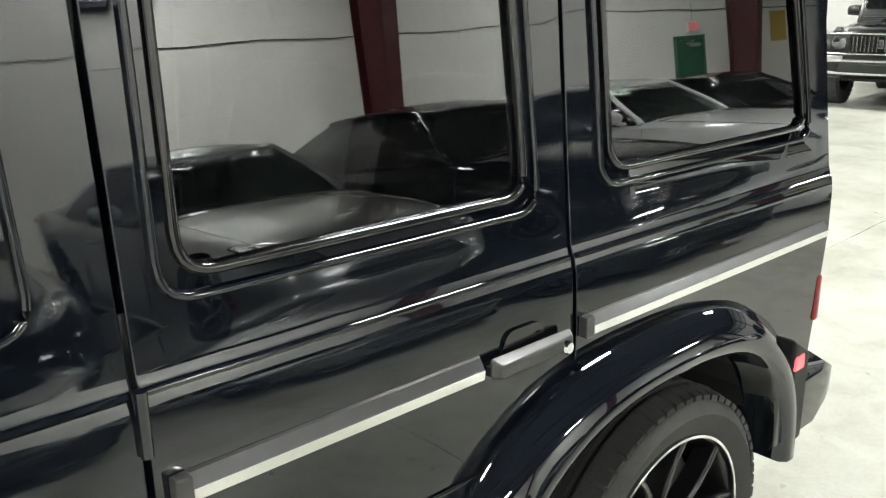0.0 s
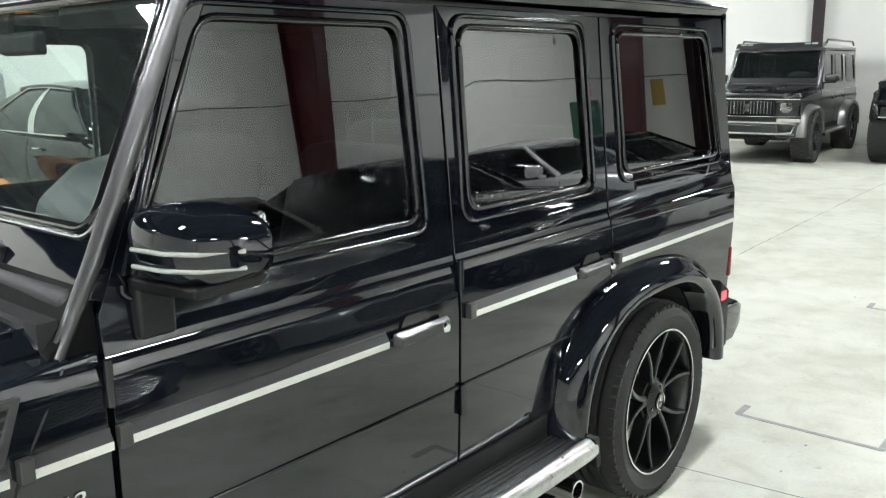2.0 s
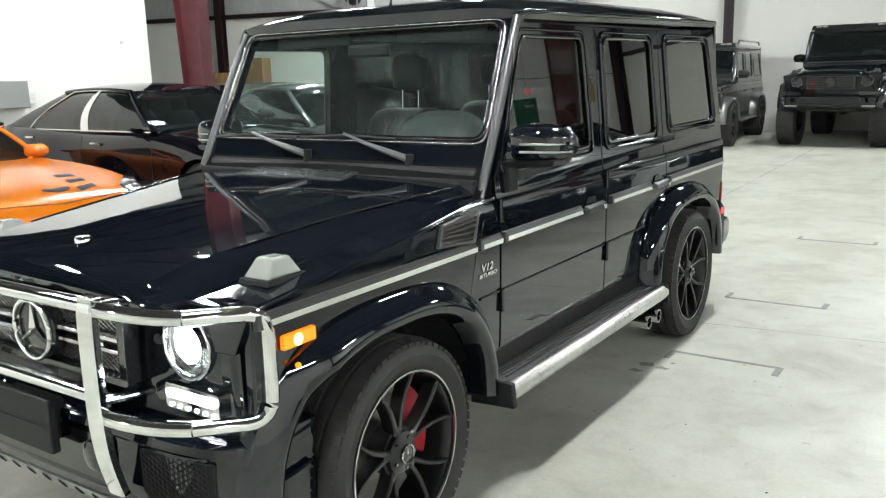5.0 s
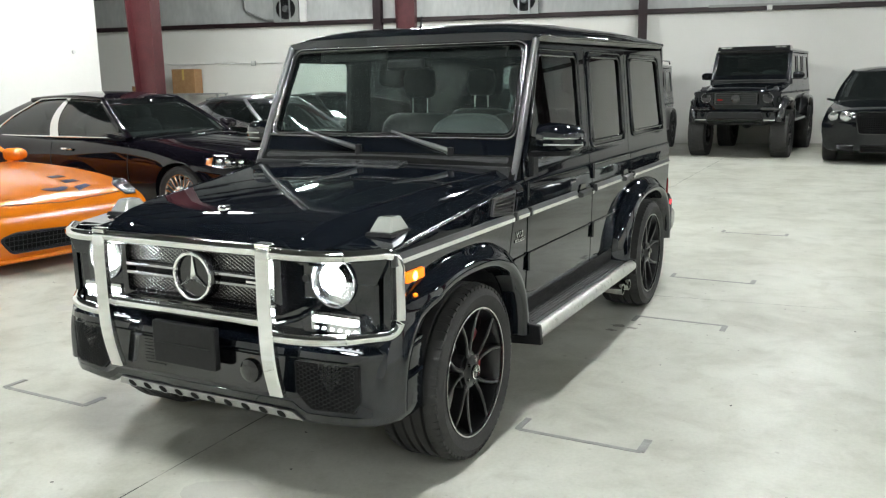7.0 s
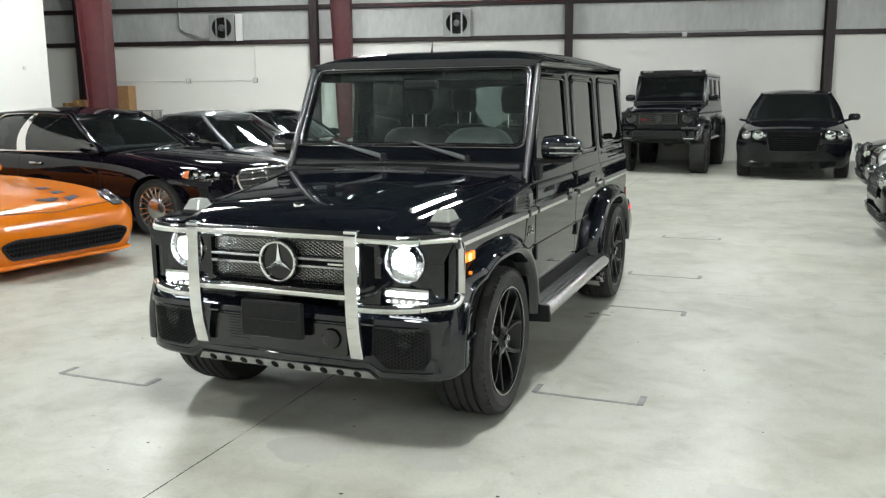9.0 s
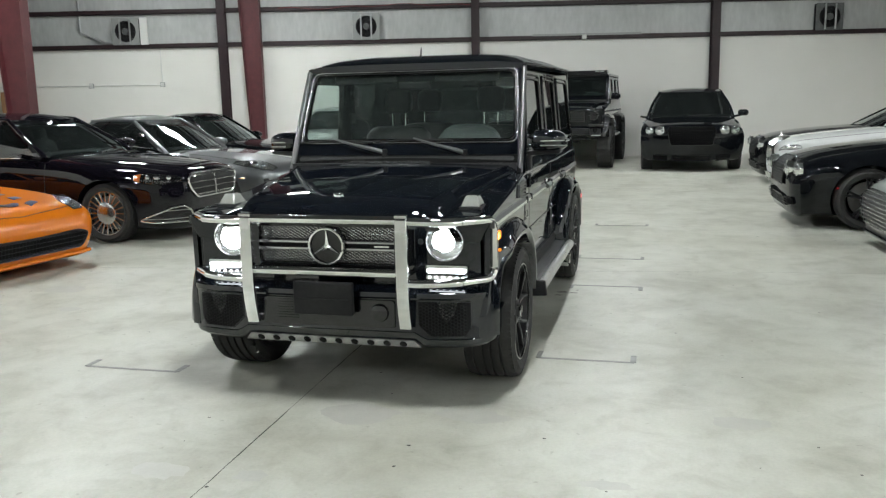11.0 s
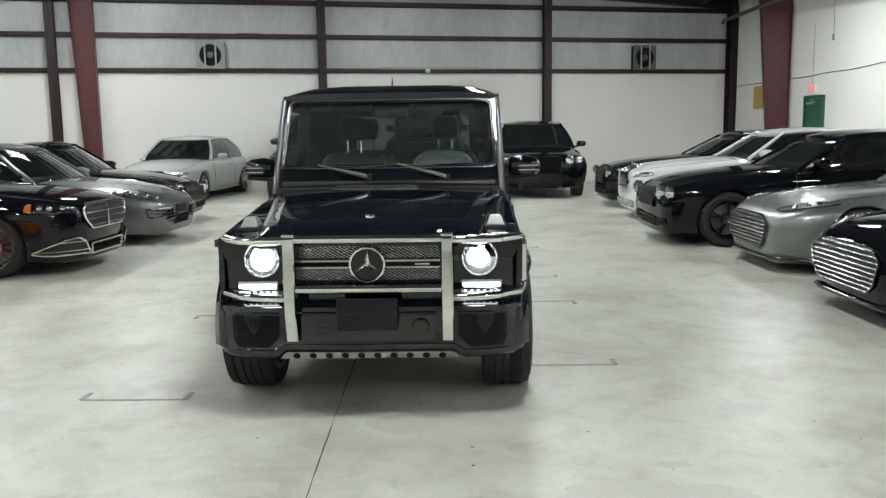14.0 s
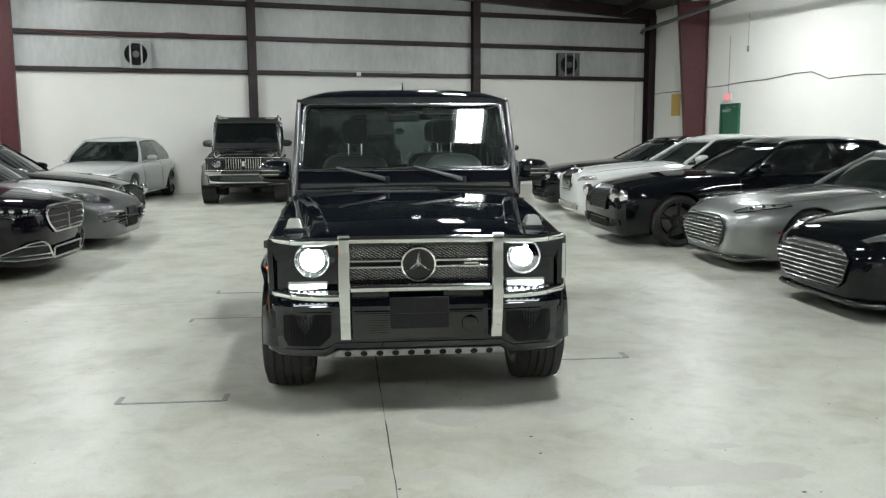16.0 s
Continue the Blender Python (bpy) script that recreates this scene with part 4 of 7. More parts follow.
    for s in (1, -1):
        pt("hood_crease", tube([(s * (bw(y) + 0.004), y, hood_point(y, 0.84)[2] + 0.001) for y in (0.62, 0.5, 0.3, 0.1, -0.1, -0.35)], [0.004, 0.005, 0.005, 0.004, 0.003, 0.002], 8), hood, hd, smooth=60)
    # cowl in front of the windscreen, coloured matt black to drop its pale reflections
    pt("cowl", rings([[(x, 0.63, zc(0.64) - 0.025 - 0.05 * (abs(x) / 0.8) ** 2), (x, 0.69, zc(0.64) - 0.025 - 0.05 * (abs(x) / 0.8) ** 2 + (1.275 - zc(0.64) + 0.05 * (abs(x) / 0.8) ** 2) * 0.56), (x, screen_y(1.25), 1.25), (x, 0.74, 1.05), (x, 0.63, 1.05)] for x in steps(-0.81, 0.81, 12)]), "void", lab="cowl kept matt black against reflections", smooth=40)
    if full:
        g = pt("air_intake", wedge([(-0.385, 0.515, 1.193), (0.235, 0.515, 1.193), (0.215, 0.66, 1.207), (-0.365, 0.66, 1.207)], [(-0.375, 0.525, 1.203), (0.225, 0.525, 1.203), (0.205, 0.655, 1.216), (-0.355, 0.655, 1.216)]), "greyplate", hd, "smooth grey air intake cover on the hood", bevel=0.003)
        for k in range(7):
            x = 0.05 + k * 0.02
            pt("slot", box(x, x + 0.008, 0.625, 0.65, 1.212, 1.2175), "plastic", g)
        for x in (-0.26, -0.02):
            pt("rivet", lathe([(0.0, 1.2125), (0.008, 1.212), (0.012, 1.208)], 14, "z", (x, 0.565, 0)), "greyplate", g, smooth=60)
        pt("hood_badge", lathe([(0.0, 1.125), (0.022, 1.124), (0.027, 1.118), (0.027, 1.105)], 24, "z", (0.0, -0.49, 0)), "chrome", hd, "small round chrome hood badge", smooth=40)
        # side vents
        for s in (1, -1):
            x = skin_x(1.05) + 0.002
            v = pt("side_vent", holed([(0.286, 1.014), (0.528, 0.992), (0.572, 1.104), (0.320, 1.092)], [[(0.306, 1.025), (0.511, 1.006), (0.547, 1.090), (0.334, 1.080)]], lambda a, b, s=s: (s * (skin_x(b) + 0.014), a, b), (-s * 0.016, 0, 0)), "greytrim", lab="grey slatted fender vent", bevel=0.004)
            pt("vent_back", holed([(0.306, 1.025), (0.511, 1.006), (0.547, 1.090), (0.334, 1.080)], [], lambda a, b, s=s: (s * (skin_x(b) + 0.002), a, b), (-s * 0.002, 0, 0)), "plastic", v)
            for k in range(4):
                t = (k + 0.5) / 4
                y0, z0, y1, z1 = 0.306 + 0.028 * t, 1.025 + 0.055 * t, 0.511 + 0.036 * t, 1.006 + 0.084 * t
                pt("vent_slat", wedge([(s * (x + 0.001), y0, z0 - 0.004), (s * (x + 0.001), y1, z1 - 0.004), (s * (x + 0.001), y1, z1 + 0.006), (s * (x + 0.001), y0, z0 + 0.006)], [(s * (x + 0.011), y0, z0 - 0.005), (s * (x + 0.011), y1, z1 - 0.005), (s * (x + 0.011), y1, z1 + 0.001), (s * (x + 0.011), y0, z0 + 0.001)]), "greytrim", v)
    # windscreen, its frame and pillars
    sc = lambda a, b: (a, screen_y(b), b)
    hole = rounded([(-0.752, 1.345), (0.752, 1.345), (0.722, 1.80), (-0.722, 1.80)], 0.06, 6)
    outer = [(-0.812, 1.23), (0.812, 1.23), (0.779, 1.845), (-0.779, 1.845)]
    wf = pt("windscreen_frame", holed(outer, [hole], sc, (0, 0.05, -0.01), (1.3, 1.5, 1.7)), body, bevel=0.006)
    pt("windscreen_seal", tube([(a, screen_y(b) - 0.003, b) for a, b in hole], 0.012, 10, True), "gloss", wf, "glossy black windscreen seal", smooth=60)
    if full:
        big = [(a * 1.02, b + (0.014 if b > 1.55 else -0.014)) for a, b in hole]
        pt("seal_bead", tube([(a, screen_y(b) - 0.004, b) for a, b in big], 0.0068, 8, True), "bead", wf, "shiny grey bead round the windscreen", smooth=60)
    ws = pt("windscreen", pane(hole, lambda a, b: (a, screen_y(b) + 0.012, b), (0, 0.004, 0)), "clear" if full else "midtint", wf, "clear windscreen glass")
    ws.visible_shadow = False
    for s in (1, -1):
        pt("front_pillar", tube([(s * 0.80, 0.652, 1.12), (s * 0.796, screen_y(1.3) - 0.006, 1.3), (s * 0.785, screen_y(1.6) - 0.006, 1.6), (s * 0.776, screen_y(1.822) - 0.002, 1.822)], [0.016, 0.021, 0.021, 0.017], 10, flat=0.8), "pillar" if full else body, lab="dark grey windscreen pillar cover", smooth=50)
        pt("pillar", box(min(s * 0.735, s * 0.768), max(s * 0.735, s * 0.768), 1.70, 1.79, 1.2, 1.8), body)
    # roof
    rs = []
    for y in (screen_y(1.84) - 0.012, screen_y(1.84) + 0.01, 1.08, 1.2, 1.4, 1.8, 2.4, 3.0, 3.4, 3.54, 3.615, 3.655):
        k = float(np.interp(y, (0.99, 1.02, 1.1, 1.25, 1.6, 3.1, 3.55, 3.672), (0.006, 0.036, 0.064, 0.085, 0.10, 0.095, 0.068, 0.025)))
        gz = 1.842 + 0.030 * (y - 1.0) / 2.7
        top = [(0.786 * u, y, gz + k * (1 - abs(u) ** 6.5)) for u in (-1, -0.985, -0.95, -0.88, -0.75, -0.5, -0.2, 0.2, 0.5, 0.75, 0.88, 0.95, 0.985, 1)]
        rs.append(top + [(0.77, y, gz - 0.03), (-0.77, y, gz - 0.03)])
    rf = pt("roof", rings(rs), body, smooth=40)
    for s in (1, -1):
        pt("rain_gutter", tube([(s * 0.776, 1.0, 1.822), (s * 0.784, 1.06, 1.842), (s * 0.791, 1.8, 1.852), (s * 0.791, 3.0, 1.866), (s * 0.785, 3.60, 1.87)], 0.011, 8), body, rf, smooth=60)
    if full:
        pt("aerial", tube([(0.0, 1.19, 1.905), (0.0, 1.20, 1.93), (0.0, 1.215, 1.985)], [0.012, 0.006, 0.003], 8), "plastic", rf)
    # tail
    tl = holed([(-0.80, 0.52), (0.80, 0.52), (0.80, 1.13), (0.775, 1.85), (-0.775, 1.85), (-0.80, 1.13)], [rounded([(-0.60, 1.27), (0.60, 1.27), (0.58, 1.74), (-0.58, 1.74)], 0.06)], lambda a, b: (a, 3.66 - 0.04 * max(0, b - 1.2), b), (0, 0.03, 0))
    bk = pt("tail_door", tl, body)
    g = pt("rear_window", pane(rounded([(-0.60, 1.27), (0.60, 1.27), (0.58, 1.74), (-0.58, 1.74)], 0.06), lambda a, b: (a, 3.675 - 0.04 * max(0, b - 1.2), b), (0, 0.004, 0)), "midtint", bk, "tinted rear glass")
    g.visible_shadow = False
    for s in (1, -1):
        pt("tail_lamp", box(min(s * 0.72, s * 0.855), max(s * 0.72, s * 0.855), 3.66, 3.69, 0.70, 0.84), "red", lab="red tail lamp", bevel=0.012)
        pt("side_reflector", box(min(s * 0.88, s * 0.943), max(s * 0.88, s * 0.943), 3.375, 3.425, 0.665, 0.705), "red_lit" if full else "red", lab="red rear side marker", bevel=0.006)
        pt("mud_guard", prism([(3.40, 0.45), (3.46, 0.45), (3.46, 0.70), (3.36, 0.76)], min(s * 0.80, s * 0.94), max(s * 0.80, s * 0.94), "x"), "plastic", bevel=0.01)
    pt("rear_bumper", rings([[(x, y - d, z0 + q) for y, z0, q in ((3.46, 0.46, 0), (3.68, 0.455, 0.0), (3.745, 0.50, 0.0), (3.745, 0.575, 0.0), (3.70, 0.60, 0), (3.46, 0.60, 0))] for x, d in ((-0.925, 0.12), (-0.905, 0.05), (-0.84, 0.01), (0.0, -0.02), (0.84, 0.01), (0.905, 0.05), (0.925, 0.12))]), body, smooth=40)

    # seats and dash
    def seat(x, y, back=True, w=0.27):
        parts_ = [box(x - w, x + w, y, y + 0.50, 0.82, 0.98)]
        c = pt("seat", parts_[0], "leather", lab="black quilted leather seat", bevel=0.05, seg=3)
        rs = []
        for z, hw, yy, d in ((0.92, 0.25, 0.42, 0.08), (1.1, 0.275, 0.46, 0.075), (1.25, 0.28, 0.50, 0.07), (1.35, 0.265, 0.525, 0.06), (1.40, 0.22, 0.535, 0.045), (1.415, 0.16, 0.54, 0.03)):
            rs.append([(x + hw * math.copysign(abs(math.cos(t)) ** 0.5, math.cos(t)), y + yy + d * math.copysign(abs(math.sin(t)) ** 0.7, math.sin(t)), z) for t in [2 * math.pi * i / 24 for i in range(24)]])
        pt("backrest", rings(rs), "leather", c, smooth=50)
        if full:
            q = []
            for i in range(-3, 4):
                for d in (-1, 1):
                    p0, p1 = (x + i * 0.055 - d * 0.05, 1.20), (x + i * 0.055 + d * 0.05, 1.38)
                    if abs(p0[0] - x) < 0.21 and abs(p1[0] - x) < 0.21:
                        q.append(tube([(p0[0], y + 0.419, p0[1]), ((p0[0] + p1[0]) / 2, y + 0.445, 1.29), (p1[0], y + 0.474, p1[1])], 0.0028, 5))
            if q:
                pt("stitching", join(*q), "seam", c, "diamond quilting seams")
        hr = pt("headrest", rings([[(x + hw * math.copysign(abs(math.cos(t)) ** 0.5, math.cos(t)), y + 0.55 + d * math.copysign(abs(math.sin(t)) ** 0.6, math.sin(t)), z) for t in [2 * math.pi * i / 20 for i in range(20)]] for z, hw, d in ((1.515, 0.075, 0.03), (1.535, 0.10, 0.05), (1.62, 0.112, 0.055), (1.69, 0.10, 0.05), (1.71, 0.065, 0.03))]), "cabin", c, smooth=50)
        for s in (-0.055, 0.055):
            pt("headrest_post", cyl((x + s, y + 0.545, 1.39), (x + s, y + 0.55, 1.52), 0.006, n=8), "chrome", c)
    for x in (-0.38, 0.38):
        seat(x, 1.30)
        if full:
            seat(x, 2.25)
    pt("dashboard", prism([(0.70, 1.02), (0.70, 1.235), (0.80, 1.262), (0.98, 1.262), (1.06, 1.23), (1.08, 1.12), (1.02, 1.02)], -0.76, 0.76, "x"), "cabin", lab="black dashboard", bevel=0.02, seg=3)
    hump = [[(0.38 + w * math.copysign(abs(math.cos(t)) ** 0.6, math.cos(t)), y + 0.02, 1.24 + h * abs(math.sin(t)) ** 0.8) for t in [math.pi * i / 16 for i in range(17)]] for y, w, h in ((0.86, 0.12, 0.06), (0.90, 0.20, 0.13), (0.98, 0.23, 0.19), (1.05, 0.235, 0.205), (1.09, 0.22, 0.18))]
    pt("instrument_hood", rings(hump), "dashpad", smooth=50)
    c0, tl_ = Vector((0.38, 1.17, 1.21)), radians(25)
    pt("steering_wheel", tube([(c0.x + 0.19 * math.cos(t), c0.y + 0.19 * math.sin(t) * math.sin(tl_), c0.z + 0.19 * math.sin(t) * math.cos(tl_)) for t in [2 * math.pi * i / 32 for i in range(32)]], 0.017, 10, True), "leather", lab="black leather steering wheel", smooth=60)
    pt("wheel_boss", rings([[(0.38 + w * math.cos(t), 1.16 + y + h * math.sin(t) * 0.42, 1.21 + h * math.sin(t)) for t in [2 * math.pi * i / 20 for i in range(20)]] for y, w, h in ((-0.02, 0.07, 0.06), (0.0, 0.15, 0.055), (0.03, 0.10, 0.06), (0.05, 0.04, 0.03))]), "cabin", smooth=50)
    pt("headliner", rings([[(0.74 * u, y, 1.80 + 0.03 * (1 - u * u)) for u in (-1, -0.5, 0, 0.5, 1)] + [(0.74 * u, y, 1.815 + 0.03 * (1 - u * u)) for u in (1, 0.5, 0, -0.5, -1)] for y in (1.06, 2.2, 3.5)]), "headliner", lab="dark cloth headliner")
    for s in (1, -1):
        pt("sun_visor", wedge([(s * 0.14, 1.045, 1.745), (s * 0.60, 1.045, 1.735), (s * 0.60, 1.06, 1.80), (s * 0.14, 1.06, 1.81)], [(s * 0.14, 1.065, 1.745), (s * 0.60, 1.065, 1.735), (s * 0.60, 1.08, 1.80), (s * 0.14, 1.08, 1.81)]), "headliner", lab="dark cloth sun visor", bevel=0.006)
    pt("inner_mirror", wedge([(-0.12, 1.03, 1.68), (0.12, 1.03, 1.68), (0.12, 1.03, 1.745), (-0.12, 1.03, 1.745)], [(-0.11, 1.0, 1.69), (0.11, 1.0, 1.69), (0.11, 1.0, 1.735), (-0.11, 1.0, 1.735)]), "plastic", bevel=0.01)

    # wipers
    for base, tip in (((0.42, 0.735, 1.262), (0.06, 0.79, 1.362)), ((-0.14, 0.73, 1.268), (-0.50, 0.79, 1.357))):
        if full:
            b = Vector(base)
            t = Vector((tip[0], screen_y(tip[2]) - 0.035, tip[2]))
            wp = pt("wiper", tube([b, b + (t - b) * 0.25 + Vector((0, -0.02, 0.004)), b + (t - b) * 0.6 + Vector((0, -0.015, 0)), t], [0.016, 0.014, 0.009, 0.006], 8), "wiper", lab="grey windscreen wiper")
            pt("wiper_pivot", lathe([(0.0, base[2] + 0.025), (0.018, base[2] + 0.02), (0.022, base[2] - 0.05)], 14, "z", (base[0], base[1], 0)), "plastic", wp, smooth=40)
            z0 = tip[2] - 0.01
            pt("wiper_blade", tube([(tip[0] - 0.27, screen_y(z0 - 0.012) - 0.012, z0 - 0.014), (tip[0], screen_y(z0) - 0.018, z0), (tip[0] + 0.27, screen_y(z0 - 0.012) - 0.012, z0 - 0.01)], 0.008, 6), "rubber", wp, "black wiper blade")

    # mirrors
    for s in (1, -1):
        mi = []
        for x, yc, zc_, hy_, hz in ((0.85, 0.87, 1.325, 0.04, 0.045), (0.87, 0.865, 1.332, 0.085, 0.066), (0.93, 0.862, 1.337, 0.10, 0.071), (1.01, 0.870, 1.333, 0.095, 0.066), (1.052, 0.886, 1.327, 0.078, 0.055), (1.076, 0.905, 1.323, 0.04, 0.032)):
            yc += 0.0 if s > 0 else 0.08
            mi.append([(s * x, yc + hy_ * math.copysign(abs(math.cos(t)) ** 0.6, math.cos(t)), zc_ + hz * math.copysign(abs(math.sin(t)) ** 0.6, math.sin(t))) for t in [2 * math.pi * i / 24 for i in range(24)]])
        back = 0.0 if s > 0 else 0.08
        mm = pt("door_mirror", rings(mi), body, lab="black door mirror with lamp strip", smooth=45)
        if full:
            pt("mirror_glass", box(min(s * 0.88, s * 1.04), max(s * 0.88, s * 1.04), 0.945 + back, 0.964 + back, 1.282, 1.388), "chrome", mm, bevel=0.01)
        pt("mirror_foot", wedge([(s * 0.80, 0.80, 1.235), (s * 1.04, 0.80 + back, 1.25), (s * 1.04, 0.94 + back, 1.25), (s * 0.80, 0.92, 1.235)], [(s * 0.80, 0.80, 1.262), (s * 1.05, 0.79 + back, 1.275), (s * 1.05, 0.96 + back, 1.275), (s * 0.80, 0.93, 1.262)]), "plastic", mm, bevel=0.008)
        pt("mirror_stay", box(min(s * 0.80, s * 0.85), max(s * 0.80, s * 0.85), 0.80, 0.88, 1.14, 1.25), "plastic", mm, bevel=0.01)
        if full:
            for z in (1.305, 1.335):
                pt("mirror_lamp", tube([(s * 0.92, 0.758 + back, z), (s * 1.0, 0.769 + back, z), (s * 1.047, 0.803 + back, z - 0.002), (s * 1.077, 0.882 + back, z - 0.004)], 0.0045, 8), "frost", mm, "clear turn lamp strip", smooth=60)

    # nose: radiator panel, headlamps
    pt("nose_panel", box(-0.80, 0.80, -0.59, -0.50, 0.62, 1.02), nose, bevel=0.03, seg=3)
    if face == "main":
        gr = pt("grille", holed(rounded([(-0.425, 0.745), (0.425, 0.745), (0.425, 0.99), (-0.425, 0.99)], 0.02), [rounded([(-0.395, 0.768), (0.395, 0.768), (0.395, 0.966), (-0.395, 0.966)], 0.015)], lambda a, b: (a, -0.672, b), (0, 0.10, 0)), "gloss", lab="black grille with bright mesh", bevel=0.005)
        pt("grille_back", box(-0.40, 0.40, -0.625, -0.61, 0.76, 0.975), "plastic", gr)
        wires = []
        nx, pitch, hgt = 30, 0.0265, 0.0155
        for z0, z1 in ((0.772, 0.838), (0.896, 0.964)):
            span = z1 - z0
            for k in range(-6, nx + 6):
                for d in (-1, 1):
                    xa = -0.395 + k * pitch
                    xb = xa + d * span * pitch / hgt
                    a, b = Vector((xa, -0.642, z0)), Vector((xb, -0.642, z1))
                    lo, hi = -0.395, 0.395
                    if max(a.x, b.x) < lo or min(a.x, b.x) > hi:
                        continue
                    for lim in (lo, hi):
                        for p, q in ((a, b), (b, a)):
                            if (p.x - lim) * (1 if lim == hi else -1) > 0 and abs(q.x - p.x) > 1e-6:
                                t = (lim - p.x) / (q.x - p.x)
                                p.x, p.z = lim, p.z + (q.z - p.z) * t
                    if (a - b).length > 0.004:
                        wires.append(tube([a, b], 0.0017, 5))
        pt("grille_mesh", join(*wires), "meshwire", gr, "silver diamond wire mesh")
        for z in (0.848, 0.884):
            pt("grille_bar", prism([(-0.662, z - 0.010), (-0.675, z - 0.006), (-0.675, z + 0.006), (-0.662, z + 0.010), (-0.64, z + 0.006), (-0.64, z - 0.006)], -0.396, 0.396, "x"), "bead", gr, "grey metal crossbar", bevel=0.002)
        pt("badge_disc", lathe([(0.0, -0.688), (0.09, -0.688), (0.098, -0.68), (0.098, -0.64), (0.0, -0.64)], 40, "y", (0.0, 0, 0.866)), "gloss", gr, "round black badge plate", smooth=40)
        pt("badge", three_blade((0.0, -0.694, 0.866), 0.094, 0.014), "strip", gr, "round chrome three-bladed badge", smooth=30)
        pt("grille_badge", box(0.26, 0.34, -0.681, -0.674, 0.862, 0.871), "chrome", gr)
    elif face == "bars":
        gr = pt("grille", holed(rounded([(-0.44, 0.74), (0.44, 0.74), (0.45, 1.0), (-0.45, 1.0)], 0.03), [rounded([(-0.41, 0.765), (0.41, 0.765), (0.42, 0.975), (-0.42, 0.975)], 0.02)], lambda a, b: (a, -0.672, b), (0, 0.10, 0)), "gloss", lab="black grille with upright bars", bevel=0.005)
        pt("grille_back", box(-0.42, 0.42, -0.62, -0.60, 0.75, 0.99), "plastic", gr)
        for k in range(15):
            x = -0.385 + k * 0.055
            if abs(x) > 0.05:
                pt("grille_bar", box(x - 0.010, x + 0.010, -0.685, -0.65, 0.765, 0.98), "chrome", gr, "upright chrome bar", bevel=0.004)
        pt("badge", join(box(-0.035, 0.035, -0.70, -0.66, 0.815, 0.94)), "chrome", gr, "plain bright badge block", bevel=0.006)
    else:
        gr = pt("grille", holed(rounded([(-0.42, 0.745), (0.42, 0.745), (0.42, 0.99), (-0.42, 0.99)], 0.02), [rounded([(-0.39, 0.768), (0.39, 0.768), (0.39, 0.966), (-0.39, 0.966)], 0.015)], lambda a, b: (a, -0.672, b), (0, 0.10, 0)), "gloss", lab="dark grille with a blank badge", bevel=0.005)
        pt("grille_back", box(-0.40, 0.40, -0.62, -0.60, 0.76, 0.975), "plastic", gr)
        for z in (0.80, 0.845, 0.89, 0.935):
            pt("grille_bar", box(-0.395, 0.395, -0.665, -0.64, z - 0.008, z + 0.008), "gunmetal", gr)
        pt("badge_disc", lathe([(0.0, -0.70), (0.09, -0.695), (0.095, -0.66), (0.0, -0.66)], 32, "y", (0.0, 0, 0.866)), "gloss", gr, "round dark badge", smooth=40)
        pt("badge", box(-0.36, -0.26, -0.68, -0.66, 0.83, 0.86), "red", gr, "small red badge")
    for s in (1, -1):
        hx, hz, hr_ = s * 0.607 + (0.008 if face == "main" else 0.0), 0.886, 0.095
        hs = pt("headlamp", holed(rounded([(s * 0.455, 0.665), (s * 0.80, 0.665), (s * 0.80, 1.0), (s * 0.455, 1.0)], 0.05), [[(hx + hr_ * math.cos(2 * math.pi * i / 36), hz + hr_ * math.sin(2 * math.pi * i / 36)) for i in range(36)]], lambda a, b, s=s: (a, -0.60 + 0.10 * max(0, abs(a) - 0.66) ** 1.2 * 2.2, b), (0, 0.03, 0)), nose, lab="round headlamp in a painted surround", bevel=0.004)
        pt("lamp_bowl", lathe([(0.095, -0.60), (0.09, -0.585), (0.06, -0.555), (0.03, -0.545), (0.0, -0.545)], 36, "y", (hx, 0, hz)), "reflector" if face != "plain" else "gloss", hs, "lamp bowl", smooth=60)
        pt("lamp_ring", tube([(hx + 0.097 * math.cos(2 * math.pi * i / 40), -0.606, hz + 0.097 * math.sin(2 * math.pi * i / 40)) for i in range(40)], 0.005, 8, True), "bead", hs, "grey lamp ring", smooth=60)
        if face == "main":
            pt("bulb", lathe([(0.0, -0.608), (0.045, -0.604), (0.068, -0.592), (0.073, -0.574), (0.0, -0.55)], 32, "y", (hx, 0, hz)), "lamp_white", hs, "lit white headlamp bulb", smooth=60)
            L = pt("lens", lathe([(0.0, -0.635), (0.05, -0.628), (0.08, -0.612), (0.094, -0.60)], 36, "y", (hx, 0, hz)), "lens", hs, "clear lamp glass", smooth=60)
            L.visible_shadow = False
            dl = pt("daytime_lamp", prism(rounded([(s * 0.512, 0.69), (s * 0.735, 0.69), (s * 0.738, 0.764), (s * 0.512, 0.764)], 0.012), -0.612, -0.585, "y"), "reflector", hs, "daytime lamp strip")
            pt("light_bar", prism(rounded([(s * 0.522, 0.724), (s * 0.728, 0.724), (s * 0.730, 0.748), (s * 0.522, 0.748)], 0.012), -0.618, -0.611, "y"), "drl", dl, "lit white daytime light bar")
            for k in range(6):
                x = s * (0.535 + k * 0.036)
                pt("diode", box(x - 0.006, x + 0.006, -0.616, -0.611, 0.697, 0.705), "drl", dl, "small lit white diode")
            pt("sensor", lathe([(0.0, -0.606), (0.014, -0.606), (0.016, -0.598), (0.0, -0.598)], 16, "y", (s * 0.487, 0, 0.885)), "greytrim", hs, smooth=40)
        else:
